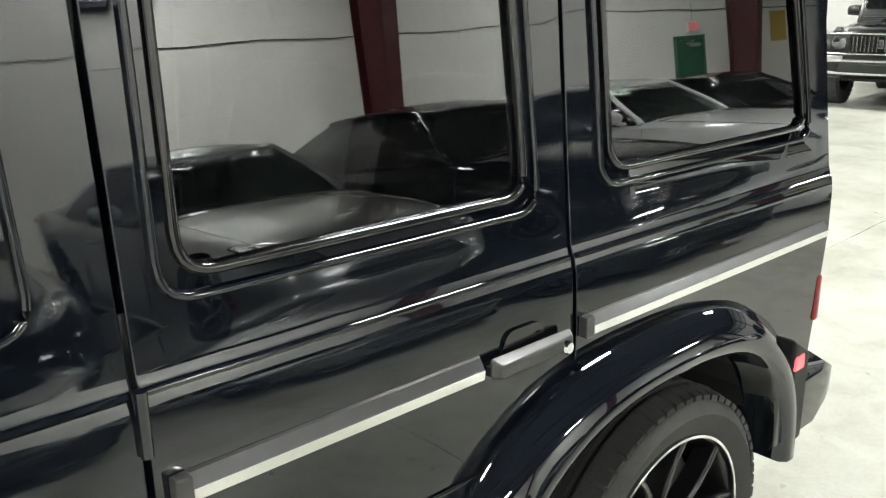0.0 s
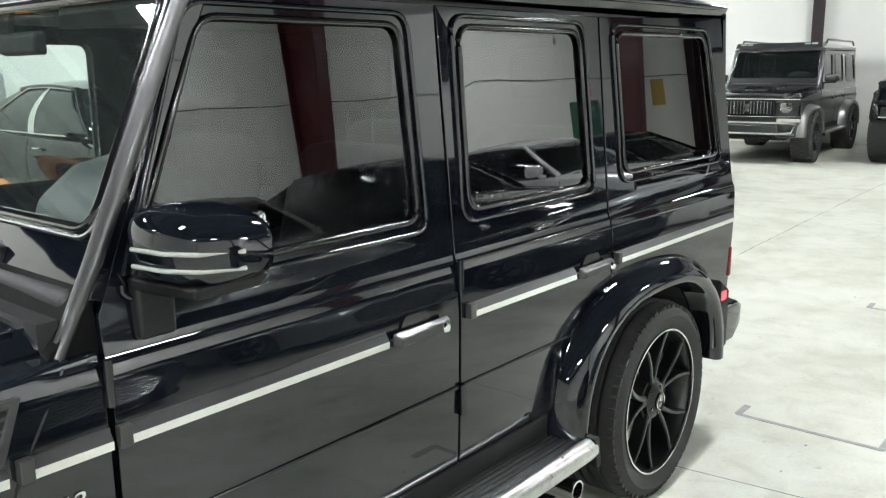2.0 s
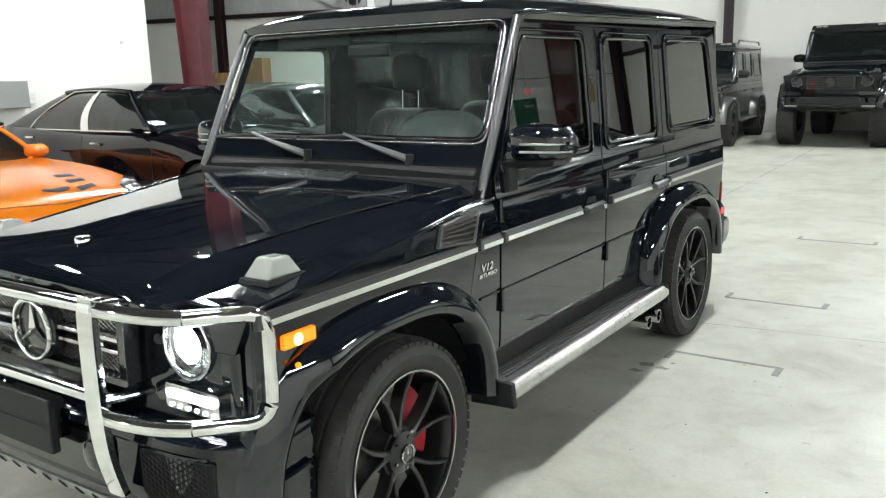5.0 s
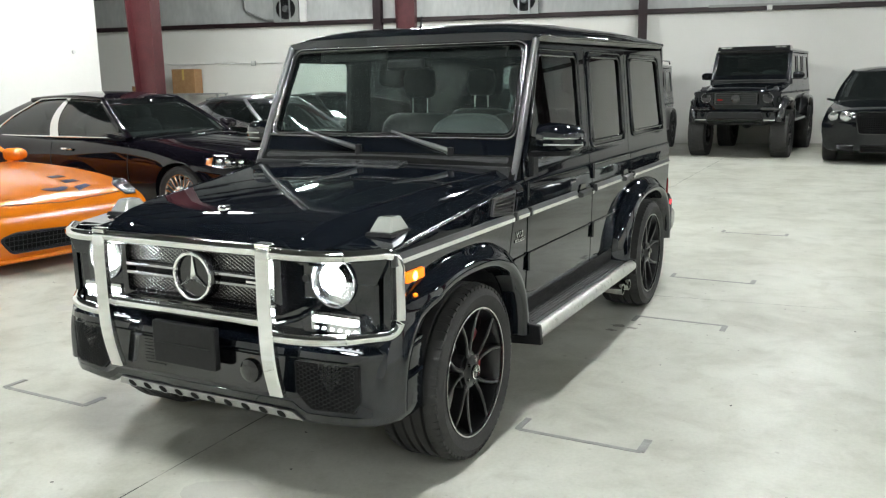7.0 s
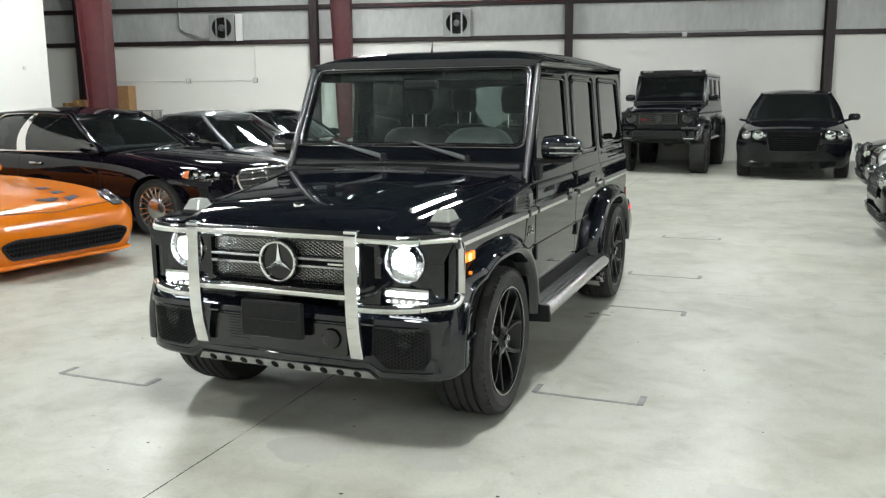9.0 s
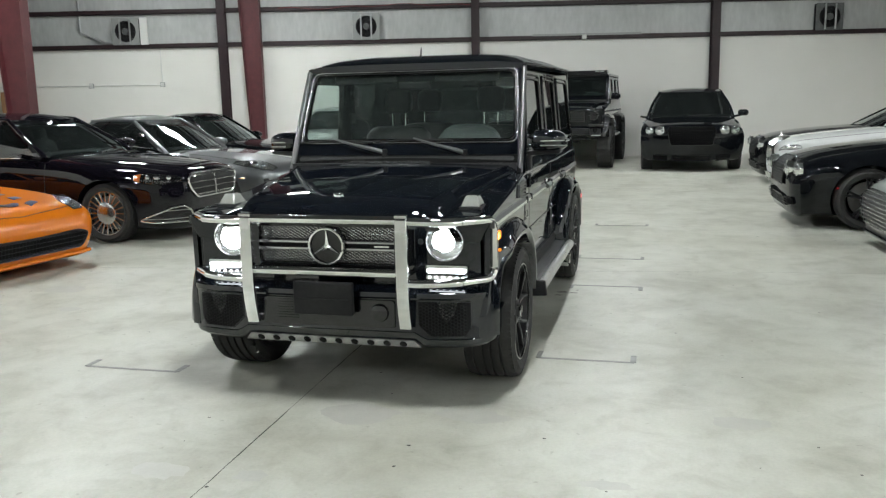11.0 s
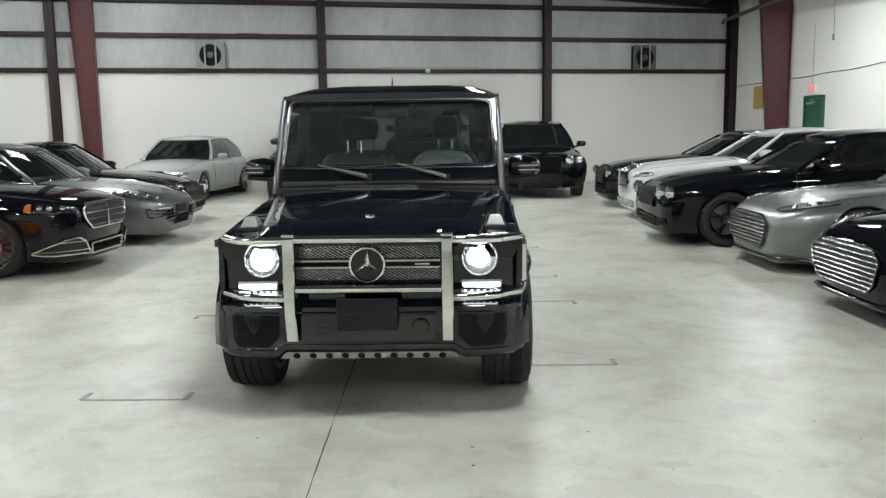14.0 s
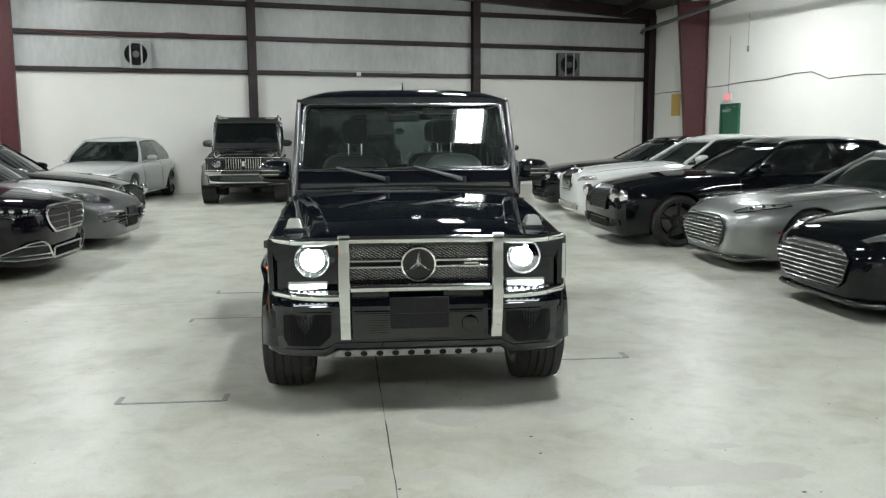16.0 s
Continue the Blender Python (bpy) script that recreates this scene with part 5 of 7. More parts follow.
            pt("bulb", lathe([(0.0, -0.60), (0.035, -0.595), (0.05, -0.57), (0.0, -0.55)], 24, "y", (hx, 0, hz)), "frost", hs, smooth=60)
        # turn lamps on the fenders
        zb = fender_z(-0.36) + 0.004
        tb = pt("turn_lamp", wedge([(s * 0.652, -0.435, zb), (s * 0.772, -0.435, zb), (s * 0.772, -0.27, zb), (s * 0.652, -0.27, zb)], [(s * 0.655, -0.43, zb + 0.014), (s * 0.769, -0.43, zb + 0.014), (s * 0.769, -0.275, zb + 0.014), (s * 0.655, -0.275, zb + 0.014)]), "plastic", lab="clear fender turn lamp")
        pt("turn_lens", wedge([(s * 0.659, -0.425, zb + 0.014), (s * 0.765, -0.425, zb + 0.014), (s * 0.765, -0.28, zb + 0.014), (s * 0.659, -0.28, zb + 0.014)], [(s * 0.680, -0.385, zb + 0.072), (s * 0.744, -0.385, zb + 0.072), (s * 0.744, -0.31, zb + 0.069), (s * 0.680, -0.31, zb + 0.069)]), "frost" if face == "main" else "greytrim", tb, "frosted clear lens", bevel=0.010, seg=3)
        if face == "main":
            x = skin_x(0.87)
            sg_ = pt("side_marker", box(min(s * (x - 0.012), s * (x + 0.016)), max(s * (x - 0.012), s * (x + 0.016)), -0.475, -0.345, 0.872, 0.914), "amber_lit", lab="lit amber side marker", bevel=0.006)
            pt("marker_bulb", lathe([(0.0, s * (x + 0.0175)), (0.018, s * (x + 0.0165))], 16, "x", (0, -0.42, 0.893)), "amber_core", sg_, smooth=40)
            pt("flare_lamp", rings([[(s * (0.872 + 0.009 * math.cos(b)), -0.435 + 0.009 * math.sin(b) * math.cos(a), 0.822 + 0.009 * math.sin(b) * math.sin(a)) for a in [2 * math.pi * i / 12 for i in range(12)]] for b in (0.1, 0.6, 1.1, 1.6, 2.4)]), "amber_lit", lab="small round amber lamp", smooth=40)
    # front bumper: a full-width apron whose lower lip drops towards the corners
    half = ((0.872, -0.40, 0.36), (0.876, -0.48, 0.355), (0.866, -0.55, 0.352), (0.842, -0.605, 0.350), (0.80, -0.648, 0.348), (0.74, -0.678, 0.346), (0.64, -0.695, 0.344), (0.54, -0.702, 0.342), (0.505, -0.703, 0.358), (0.475, -0.704, 0.378))
    if face != "main":
        half = tuple((a, b, c + 0.04) for a, b, c in half)
    bp = []
    for x, y, z0 in [(-a, b, c) for a, b, c in half] + [(0.0, -0.712, half[-1][2])] + list(reversed(half)):
        bp.append([(x * 0.9, -0.38, z0 + 0.03), (x * 0.97, y + 0.05, z0 + 0.004), (x * 0.985, y + 0.022, z0), (x * 0.997, y + 0.004, z0 + 0.016), (x, y, z0 + 0.045), (x, y + 0.004, z0 + 0.052), (x, y + 0.003, 0.53), (x, y + 0.004, 0.598), (x, y - 0.003, 0.608), (x, y + 0.002, 0.632), (x * 0.99, y + 0.03, 0.648), (x * 0.9, -0.38, 0.66)])
    bm_ = pt("front_bumper", rings(bp), nose, lab="front bumper with side intakes", smooth=35)
    for s in (1, -1):
        fr = rounded([(s * 0.56, 0.405), (s * 0.735, 0.41), (s * 0.765, 0.45), (s * 0.765, 0.590), (s * 0.495, 0.592), (s * 0.495, 0.465)], 0.012)
        yy = lambda a: float(np.interp(abs(a), (0.47, 0.54, 0.64, 0.74, 0.80), (-0.704, -0.702, -0.695, -0.678, -0.648))) - 0.001
        q = pt("intake", holed(fr, [[(s * 0.635 + (a - s * 0.635) * 0.975, 0.505 + (b - 0.505) * 0.965) for a, b in fr]], lambda a, b: (a, yy(a) - 0.003, b), (0, 0.012, 0)), "plastic", bm_, "black mesh side intake", bevel=0.002)
        pt("intake_mesh", holed([(s * 0.635 + (a - s * 0.635) * 0.98, 0.505 + (b - 0.505) * 0.97) for a, b in fr], [], lambda a, b: (a, yy(a) - 0.001, b), (0, 0.004, 0)), "plastic", bm_)
        hx_ = []
        for i in range(16):
            for j in range(11):
                a, b = s * (0.508 + i * 0.0165), 0.418 + j * 0.0175 + (i % 2) * 0.0087
                if abs(a) < 0.755 and b < 0.578 and abs(a) > 0.505 + max(0.0, 0.475 - b):
                    hx_.append(tube([(a + 0.0092 * math.cos(k * math.pi / 3), yy(a) - 0.003, b + 0.0092 * math.sin(k * math.pi / 3)) for k in range(6)], 0.0016, 4, True))
        if full:
            pt("honeycomb", join(*hx_), "plastic", bm_, "black honeycomb mesh")
        pt("corner_ledge", tube([(s * 0.862, -0.565, 0.512), (s * 0.874, -0.53, 0.516), (s * 0.884, -0.48, 0.528), (s * 0.882, -0.42, 0.534)], [0.006, 0.010, 0.012, 0.010], 8, flat=0.6), body, bm_, smooth=60)
    pt("centre_intake", prism(rounded([(-0.37, 0.445), (0.37, 0.445), (0.37, 0.590), (-0.37, 0.590)], 0.02), -0.714, -0.70, "y"), "gloss", bm_)
    if face == "main":
        for k in range(8):
            pt("intake_slat", box(-0.28, -0.17, -0.718, -0.713, 0.476 + k * 0.014, 0.481 + k * 0.014), "gloss", bm_)
        pt("front_camera", lathe([(0.0, -0.735), (0.028, -0.735), (0.045, -0.728), (0.05, -0.71), (0.0, -0.71)], 28, "y", (0.29, 0, 0.525)), "gloss", bm_, "round black sensor", smooth=40)
        pt("plate_holder", prism(rounded([(-0.165, 0.515), (0.165, 0.515), (0.165, 0.69), (-0.165, 0.69)], 0.012), -0.775, -0.745, "y"), "plastic", bm_, "blank black plate holder", bevel=0.006)
        pt("plate_holder_back", box(-0.12, 0.12, -0.75, -0.70, 0.54, 0.67), "plastic", bm_)
        pt("plate_ridge", box(-0.14, 0.14, -0.779, -0.774, 0.596, 0.602), "plastic", bm_)
        sk = pt("skid_plate", wedge([(-0.465, -0.700, 0.380), (0.465, -0.700, 0.380), (0.44, -0.60, 0.380), (-0.44, -0.60, 0.380)], [(-0.505, -0.676, 0.336), (0.505, -0.676, 0.336), (0.47, -0.58, 0.330), (-0.47, -0.58, 0.330)]), "skid", lab="silver skid plate with round holes", bevel=0.006)
        for k in range(10):
            x = -0.405 + k * 0.09
            on = lambda q, t, o: (x + q * math.cos(t), -0.6875 - 0.479 * q * math.sin(t) - 0.878 * o, 0.357 + 0.878 * q * math.sin(t) - 0.479 * o)
            turn = [2 * math.pi * i / 20 for i in range(20)]
            # dark discs laid on the plate for the shade inside its holes
            pt("hole_shade", rings([[on(q, t, o) for t in turn] for q, o in ((0.001, 0.0015), (0.0215, 0.0015), (0.0215, -0.004))]), "void", sk, "dark disc for the shade in a hole", smooth=40)
            pt("hole_rim", tube([on(0.0225, t, 0.001) for t in turn], 0.002, 5, True), "skid", sk, smooth=60)
        # polished brush guard, its outer loops swept back round the lamps
        cx = 0.012
        bb = pt("brush_guard", tube([(cx - 0.426, -0.768, 1.016), (cx + 0.426, -0.768, 1.016)], 0.0235, 16), "chrome", lab="polished steel brush guard", smooth=50)
        pt("lower_rail", tube([(cx - 0.426, -0.752, 0.742), (cx + 0.426, -0.752, 0.742)], 0.0225, 16), "chrome", bb, smooth=50)
        run = ((0.0, 0.0, -0.768), (0.10, 0.10, -0.764), (0.20, 0.197, -0.742), (0.29, 0.279, -0.700), (0.37, 0.345, -0.645), (0.44, 0.395, -0.585), (0.50, 0.422, -0.532))
        at_x = lambda u: float(np.interp(u, [a for a, b, c in run], [b for a, b, c in run]))
        at_y = lambda u: float(np.interp(u, [a for a, b, c in run], [c for a, b, c in run]))
        for s in (1, -1):
            pts = smoothline([(0, -0.772, 1.043), (0, -0.786, 1.0), (0, -0.79, 0.85), (0, -0.788, 0.67), (0, -0.775, 0.56), (0, -0.748, 0.455)], 4)
            ux = cx + s * 0.426
            g = rings([[(ux - 0.032, p.y + 0.018, p.z), (ux - 0.032, p.y - 0.003, p.z), (ux - 0.027, p.y - 0.010, p.z), (ux + 0.027, p.y - 0.010, p.z), (ux + 0.032, p.y - 0.003, p.z), (ux + 0.032, p.y + 0.018, p.z)] for p in pts])
            pt("upright", g, "chrome", bb, smooth=35)
            corner = rounded([(0.30, 1.003), (0.50, 1.003), (0.50, 0.85), (0.50, 0.696), (0.30, 0.696)], [0.0, 0.085, 0.0, 0.085, 0.0], 8)
            lp = [(u, 1.012 - 0.009 * u / 0.3) for u in steps(0.0, 0.27, 6)] + corner + [(u, 0.696) for u in steps(0.27, 0.0, 6)]
            pt("lamp_loop", tube([(cx + s * (0.426 + at_x(u)), at_y(u), z) for u, z in lp], 0.0225, 16), "chrome", bb, smooth=50)
            for z in (0.742, 1.016):
                pt("stay", tube([(ux, -0.77, z), (ux, -0.60, z - 0.02)], 0.014, 8), "chrome", bb, smooth=50)
            for z in (0.75, 0.94):
                pt("stay", tube([(cx + s * 0.848, -0.532, z), (cx + s * 0.80, -0.47, z)], 0.012, 8), "chrome", bb, smooth=50)
            pt("cap", rings([[(ux - w, y0, z), (ux + w, y0, z), (ux + w, y1, z), (ux - w, y1, z)] for z, w, y0, y1 in ((1.03, 0.033, -0.79, -0.752), (1.045, 0.033, -0.79, -0.752), (1.05, 0.028, -0.785, -0.757))]), "chrome", bb, bevel=0.003)
    else:
        bb = pt("bumper_guard", wedge([(-0.55, -0.76, 0.47), (0.55, -0.76, 0.47), (0.55, -0.70, 0.45), (-0.55, -0.70, 0.45)], [(-0.52, -0.76, 0.60), (0.52, -0.76, 0.60), (0.52, -0.70, 0.61), (-0.52, -0.70, 0.61)]), "gunmetal" if face == "bars" else "plastic", lab="lower bumper guard", bevel=0.02)
        for s in (1, -1):
            pt("bumper_wing", wedge([(s * 0.50, -0.745, 0.64), (s * 0.86, -0.68, 0.64), (s * 0.86, -0.64, 0.64), (s * 0.50, -0.70, 0.64)], [(s * 0.50, -0.745, 0.70), (s * 0.86, -0.68, 0.70), (s * 0.86, -0.64, 0.70), (s * 0.50, -0.70, 0.70)]), "satin" if face == "bars" else "carbon", bb, bevel=0.01)
            pt("fog_lamp", box(min(s * 0.56, s * 0.78), max(s * 0.56, s * 0.78), -0.715, -0.69, 0.435, 0.452), "frost", bb)
        if face == "bars":
            pt("bumper_frame", tube([(-0.74, -0.735, 0.475), (-0.52, -0.775, 0.455), (0.52, -0.775, 0.455), (0.74, -0.735, 0.475), (0.80, -0.72, 0.62), (0.52, -0.775, 0.635), (-0.52, -0.775, 0.635), (-0.80, -0.72, 0.62)], 0.014, 8, True), "satin", bb, "bright bumper frame", smooth=60)
            pt("nose_strip", tube([(-0.82, -0.60, 1.012), (-0.45, -0.69, 1.018), (0.45, -0.69, 1.018), (0.82, -0.60, 1.012)], 0.010, 8), "strip", gr, "bright strip over the grille", smooth=60)
            pt("nose_strip", tube([(-0.84, -0.60, 0.735), (-0.45, -0.69, 0.732), (0.45, -0.69, 0.732), (0.84, -0.60, 0.735)], 0.010, 8), "strip", gr, "bright strip under the grille", smooth=60)
            pt("hood_scoop", rings([[(x, y, zz + 0.0) for x in (-w, -w * 0.8, 0, w * 0.8, w)] + [(w, y, zz - 0.05), (-w, y, zz - 0.05)] for y, w, zz in ((-0.25, 0.18, 1.145), (-0.1, 0.22, 1.19), (0.3, 0.26, 1.215), (0.6, 0.27, 1.22))]), "carbon", hd, "dark carbon hood scoop", smooth=40)
        rk = pt("roof_lamp_bar", wedge([(-0.76, 0.92, 1.86), (0.76, 0.92, 1.86), (0.76, 1.25, 1.90), (-0.76, 1.25, 1.90)], [(-0.74, 0.98, 1.955), (0.74, 0.98, 1.955), (0.74, 1.25, 1.96), (-0.74, 1.25, 1.96)]), "carbon" if face == "plain" else body, rf, "dark roof visor", bevel=0.01)
        for k in range(4):
            x = (-0.62, -0.5, 0.5, 0.62)[k]
            pt("roof_lamp", box(x - 0.05, x + 0.05, 0.955, 0.97, 1.915, 1.945), "frost", rk)
        for s in (1, -1) if face == "bars" else ():
            pt("roof_rail", tube([(s * 0.74, 1.3, 1.94), (s * 0.74, 1.35, 2.0), (s * 0.74, 3.5, 2.0), (s * 0.74, 3.6, 1.93)], 0.018, 8), body, rf, smooth=60)
    # engine badge
    if full:
        for txt, y0, z0, size in (("V12", 0.575, 0.868, 0.040), ("BITURBO", 0.562, 0.845, 0.0205)):
            for s in (1, -1):
                cu = bpy.data.curves.new("engine_badge", "FONT")
                cu.body, cu.size, cu.extrude, cu.shear, cu.offset = txt, size, 0.002, 0.2, 0.0004
                tmp = new("engine_badge", cu)
                me = bpy.data.meshes.new_from_object(tmp.evaluated_get(bpy.context.evaluated_depsgraph_get()))
                bpy.data.objects.remove(tmp)
                me.materials.append(M["chrome"])
                ob = new("engine_badge", me)
                ob.parent = e
                ob["label"] = "small chrome engine lettering"
                ob.matrix_basis = Matrix.Translation((s * (skin_x(0.85) + 0.003), y0 if s > 0 else y0 + 0.125, z0)) @ pose(0, 0, 0, 90, 0, 90 * s) @ Matrix.Diagonal((1.35 if txt == "V12" else 1.5, 1, 1, 1))
    # wheels
    st = "cross" if full else ("ten" if face == "bars" else "seven")
    for s in (1, -1):
        for y in (0.0, 2.85):
            wheel(e, 0.945 + wide - (0.02 if y == 0.0 else 0.0), y, r, tyre_w, s, rim_r, st, caliper=("caliper" if y == 0.0 else "plastic") if full else None, knob=not full)
    return e


main = boxy_suv("off_road_suv", "glossy black upright off-road car with polished brush guard", pose(0, 0, 0))

# ---- other parked cars ----


def ellipsoid(c, r, turn=0.0, n=18, m=10, power=1.0):
    V, F = rings([[(r[0] * math.sin(b) * math.cos(a), r[1] * math.sin(b) * math.sin(a), r[2] * math.cos(b)) for a in [2 * math.pi * i / n for i in range(n)]] for b in [0.05 + (math.pi - 0.1) * j / m for j in range(m + 1)]])
    return moved((V, F), Matrix.Translation(c) @ pose(0, 0, 0, 0, 0, turn))


def mirror_shell(s, x, y, z):
    """A door mirror's housing: bluff rounded front, flat glass side behind."""
    rows = []
    for d, q in ((-0.075, 0.25), (-0.068, 0.55), (-0.045, 0.82), (-0.01, 0.96), (0.03, 1.0), (0.055, 0.98), (0.06, 0.90), (0.052, 0.86)):
        row = []
        for i in range(24):
            t = 2 * math.pi * i / 24
            a, b = (math.copysign(abs(f) ** 0.72, f) for f in (math.cos(t), math.sin(t)))
            row.append((x + s * 0.118 * q * a, y + d + 0.02 * a, z + (0.072 + 0.010 * a) * q * b))
        rows.append(row if s > 0 else row[::-1])
    return rings(rows)


def layered(fn, us, vs, d):
    """A curved sheet with thickness: fn(u, v), and the same moved by d."""
    V, F = grid(fn, us, vs)
    n, m = len(V), len(vs)
    k = len(us)
    edge = [j for j in range(m)] + [i * m + m - 1 for i in range(1, k)] + [(k - 1) * m + j for j in range(m - 2, -1, -1)] + [i * m for i in range(k - 2, 0, -1)]
    V2 = [(x + d[0], y + d[1], z + d[2]) for x, y, z in V]
    return V + V2, F + [tuple(i + n for i in reversed(f)) for f in F] + [(edge[i], edge[(i + 1) % len(edge)], edge[(i + 1) % len(edge)] + n, edge[i] + n) for i in range(len(edge))]


def cut_arches(name, geo, cutters, mat, parent, label):
    """The body shell with its wheel openings cut out."""
    ob = part(name, geo, mat, smooth=42)
    cu = part("cutter", join(*cutters), "plastic")
    mod = ob.modifiers.new("cut", "BOOLEAN")
    mod.operation, mod.solver, mod.object = "DIFFERENCE", "EXACT", cu
    me = bpy.data.meshes.new_from_object(ob.evaluated_get(bpy.context.evaluated_depsgraph_get()))
    ob.modifiers.clear()
    ob.data = me
    bpy.data.objects.remove(cu)
    me.shade_smooth()
    me.set_sharp_from_angle(angle=radians(42))
    ob.parent = parent
    ob["label"] = label
    return ob


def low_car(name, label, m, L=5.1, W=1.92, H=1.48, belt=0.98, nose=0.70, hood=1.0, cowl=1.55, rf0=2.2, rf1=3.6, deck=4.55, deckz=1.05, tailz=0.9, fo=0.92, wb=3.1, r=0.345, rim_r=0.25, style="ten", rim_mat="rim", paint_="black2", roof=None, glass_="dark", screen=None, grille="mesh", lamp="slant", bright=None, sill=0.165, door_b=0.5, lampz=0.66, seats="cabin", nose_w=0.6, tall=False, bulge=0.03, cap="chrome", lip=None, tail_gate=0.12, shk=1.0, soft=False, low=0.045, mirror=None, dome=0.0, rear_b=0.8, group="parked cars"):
    """A road car with its nose at the origin, facing -y."""
    e = empty(name, label, "car", group, m)
    hw = W / 2
    w_ = lambda y: hw * float(np.interp(y, (0, 0.03, 0.10, 0.25, 0.5, 0.95, 1.5, L - 1.0, L - 0.35, L - 0.08, L), (nose_w, nose_w + 0.10, nose_w + 0.2, 0.885, 0.95, 0.995, 1, 1, 0.955, 0.86, 0.74)))
    zs = lambda y: float(np.interp(y, (0, 0.08, 0.4, L - 0.5, L), (sill, sill - 0.03, sill - 0.02, sill, sill + 0.1)))
    ctl = ((0, nose - 0.13), (0.03, nose - 0.06), (0.10, nose - 0.01), (0.22, nose + 0.025), (0.5, nose + (hood - nose) * 0.42), (cowl * 0.6, nose + (hood - nose) * 0.72), (cowl, hood), ((cowl + deck) / 2, belt), (deck, deckz), (L - 0.25, deckz - 0.02), (L - 0.06, deckz - 0.06), (L, tailz))
    if soft:
        ctl = ((0, nose - 0.24), (0.03, nose - 0.15), (0.08, nose - 0.085), (0.16, nose - 0.03), (0.28, nose + 0.015)) + ctl[4:]
    if dome:
        ctl = ctl[:5] + tuple((y, nose + (hood - nose) * (1 - (1 - (y - 0.22) / (cowl - 0.22)) ** 2.4)) for y in steps(0.4, cowl, 6)) + ctl[7:]

    def zc(y):
        """Height of the middle line, with its control points rounded off."""
        q = max(0.0, min(0.24, (y - 0.2) * 0.8, (L - y) * 0.4, abs(y - deck)))
        return sum(float(np.interp(y + d * q, [a for a, b in ctl], [b for a, b in ctl])) for d in (-1, -0.5, 0, 0.5, 1)) / 5

    sh = lambda y: zc(y) - float(np.interp(y, (0, 0.2, cowl * 0.5, cowl, deck, L), (0.05, 0.07, 0.085, 0.075, 0.05, 0.05))) * shk
    ys = [0, 0.012, 0.03, 0.06, 0.10, 0.16, 0.24, 0.34, 0.46, 0.6] + steps(0.78, L - 0.5, 26) + [L - 0.36, L - 0.24, L - 0.14, L - 0.07, L - 0.025, L]

    tuck = lambda z: low * max(0.0, (nose * 0.62 - z) / (nose * 0.62 - sill)) ** 1.4

    def section(y):
        w, a, b, c = w_(y), zs(y), sh(y), zc(y)
        fb = float(np.interp(y, (fo - 0.62, fo - 0.25, fo + 0.25, fo + 0.62, fo + wb - 0.7, fo + wb - 0.25, fo + wb + 0.25, fo + wb + 0.7), (0, 1, 1, 0, 0, 1, 1, 0))) * bulge
        hump = dome * float(np.interp(y, (0.15, 0.55, cowl - 0.4, cowl), (0, 1, 1, 0.2)))
        return [(0.0, a), (0.80 * w, a), (0.905 * w, a + 0.035), (0.955 * w, a + 0.13), (0.99 * w + fb * 0.6, a + (b - a) * 0.5), (0.995 * w + fb, a + (b - a) * 0.72), (0.975 * w + fb * 0.8, a + (b - a) * 0.86), (0.945 * w + fb * 0.3, b - 0.022), (0.90 * w, b + 0.004), (0.80 * w, b + (c - b) * 0.42 + 0.5 * hump), (0.58 * w, b + (c - b) * 0.78 - 0.4 * hump), (0.28 * w, b + (c - b) * 0.96 + 0.75 * hump), (0.0, c + hump)]
    rs = []
    for y in ys:
        half = section(y)
        rs.append([(x, y + tuck(z) * max(0.0, 1 - y / 0.5), z) for x, z in half] + [(-x, y + tuck(z) * max(0.0, 1 - y / 0.5), z) for x, z in reversed(half[1:-1])])

    def skin(y, f, o=0.0):
        """A point on the shell at y, f counted round the half section, o outside it."""
        q = section(y)
        i = min(int(f), 11)
        (xa, za), (xb, zb_) = q[i], q[i + 1]
        t = f - i
        dx, dz = xb - xa, zb_ - za
        n = math.hypot(dx, dz) or 1.0
        return (xa + dx * t + dz / n * o, y - o * (1.0 if y < 0.3 else 0.3), za + dz * t - dx / n * o)
    cut = []
    for s in (1, -1):
        for y in (fo, fo + wb):
            cut.append(lathe([(0.0, s * (hw - 0.30)), (r + 0.04, s * (hw - 0.30)), (r + 0.045, s * (hw + 0.2)), (0.0, s * (hw + 0.2))], 36, "x", (0, y, r)))
    body = cut_arches("body", rings(rs), cut, paint_, e, "smooth painted body shell")
    ym, yh = (rf0 + rf1) / 2, (rf1 - rf0) / 2 + 0.4
    top = lambda y: H - 0.045 - 0.10 * ((y - ym) / yh) ** 2
    hv = lambda v: hw * (0.885 - 0.24 * v + 0.05 * math.sin(math.pi * v))
    z0 = lambda y: float(np.interp(y, (cowl - 0.1, cowl + 0.2, deck - 0.2, deck), (hood - 0.035, belt - 0.035, belt - 0.03, deckz - 0.03)))
    y0, y1 = (lambda v: cowl + (rf0 - cowl) * max(v, 0.0) ** 1.25), (lambda v: deck + (rf1 - deck) * max(v, 0.0) ** 1.7)
    fbow, rbow = 0.20, 0.14

    def front(a, v, o=0.0):
        y = y0(v) + fbow * a * a * (1 - 0.35 * v)
        return (a * (hv(v) + o), y - o, z0(y) + (top(y) - z0(y)) * v + o * 0.5)

    def rear(a, v, o=0.0):
        y = y1(v) - rbow * a * a
        return (a * (hv(v) + o), y + o, z0(y) + (top(y) - z0(y)) * v + o * 0.5)

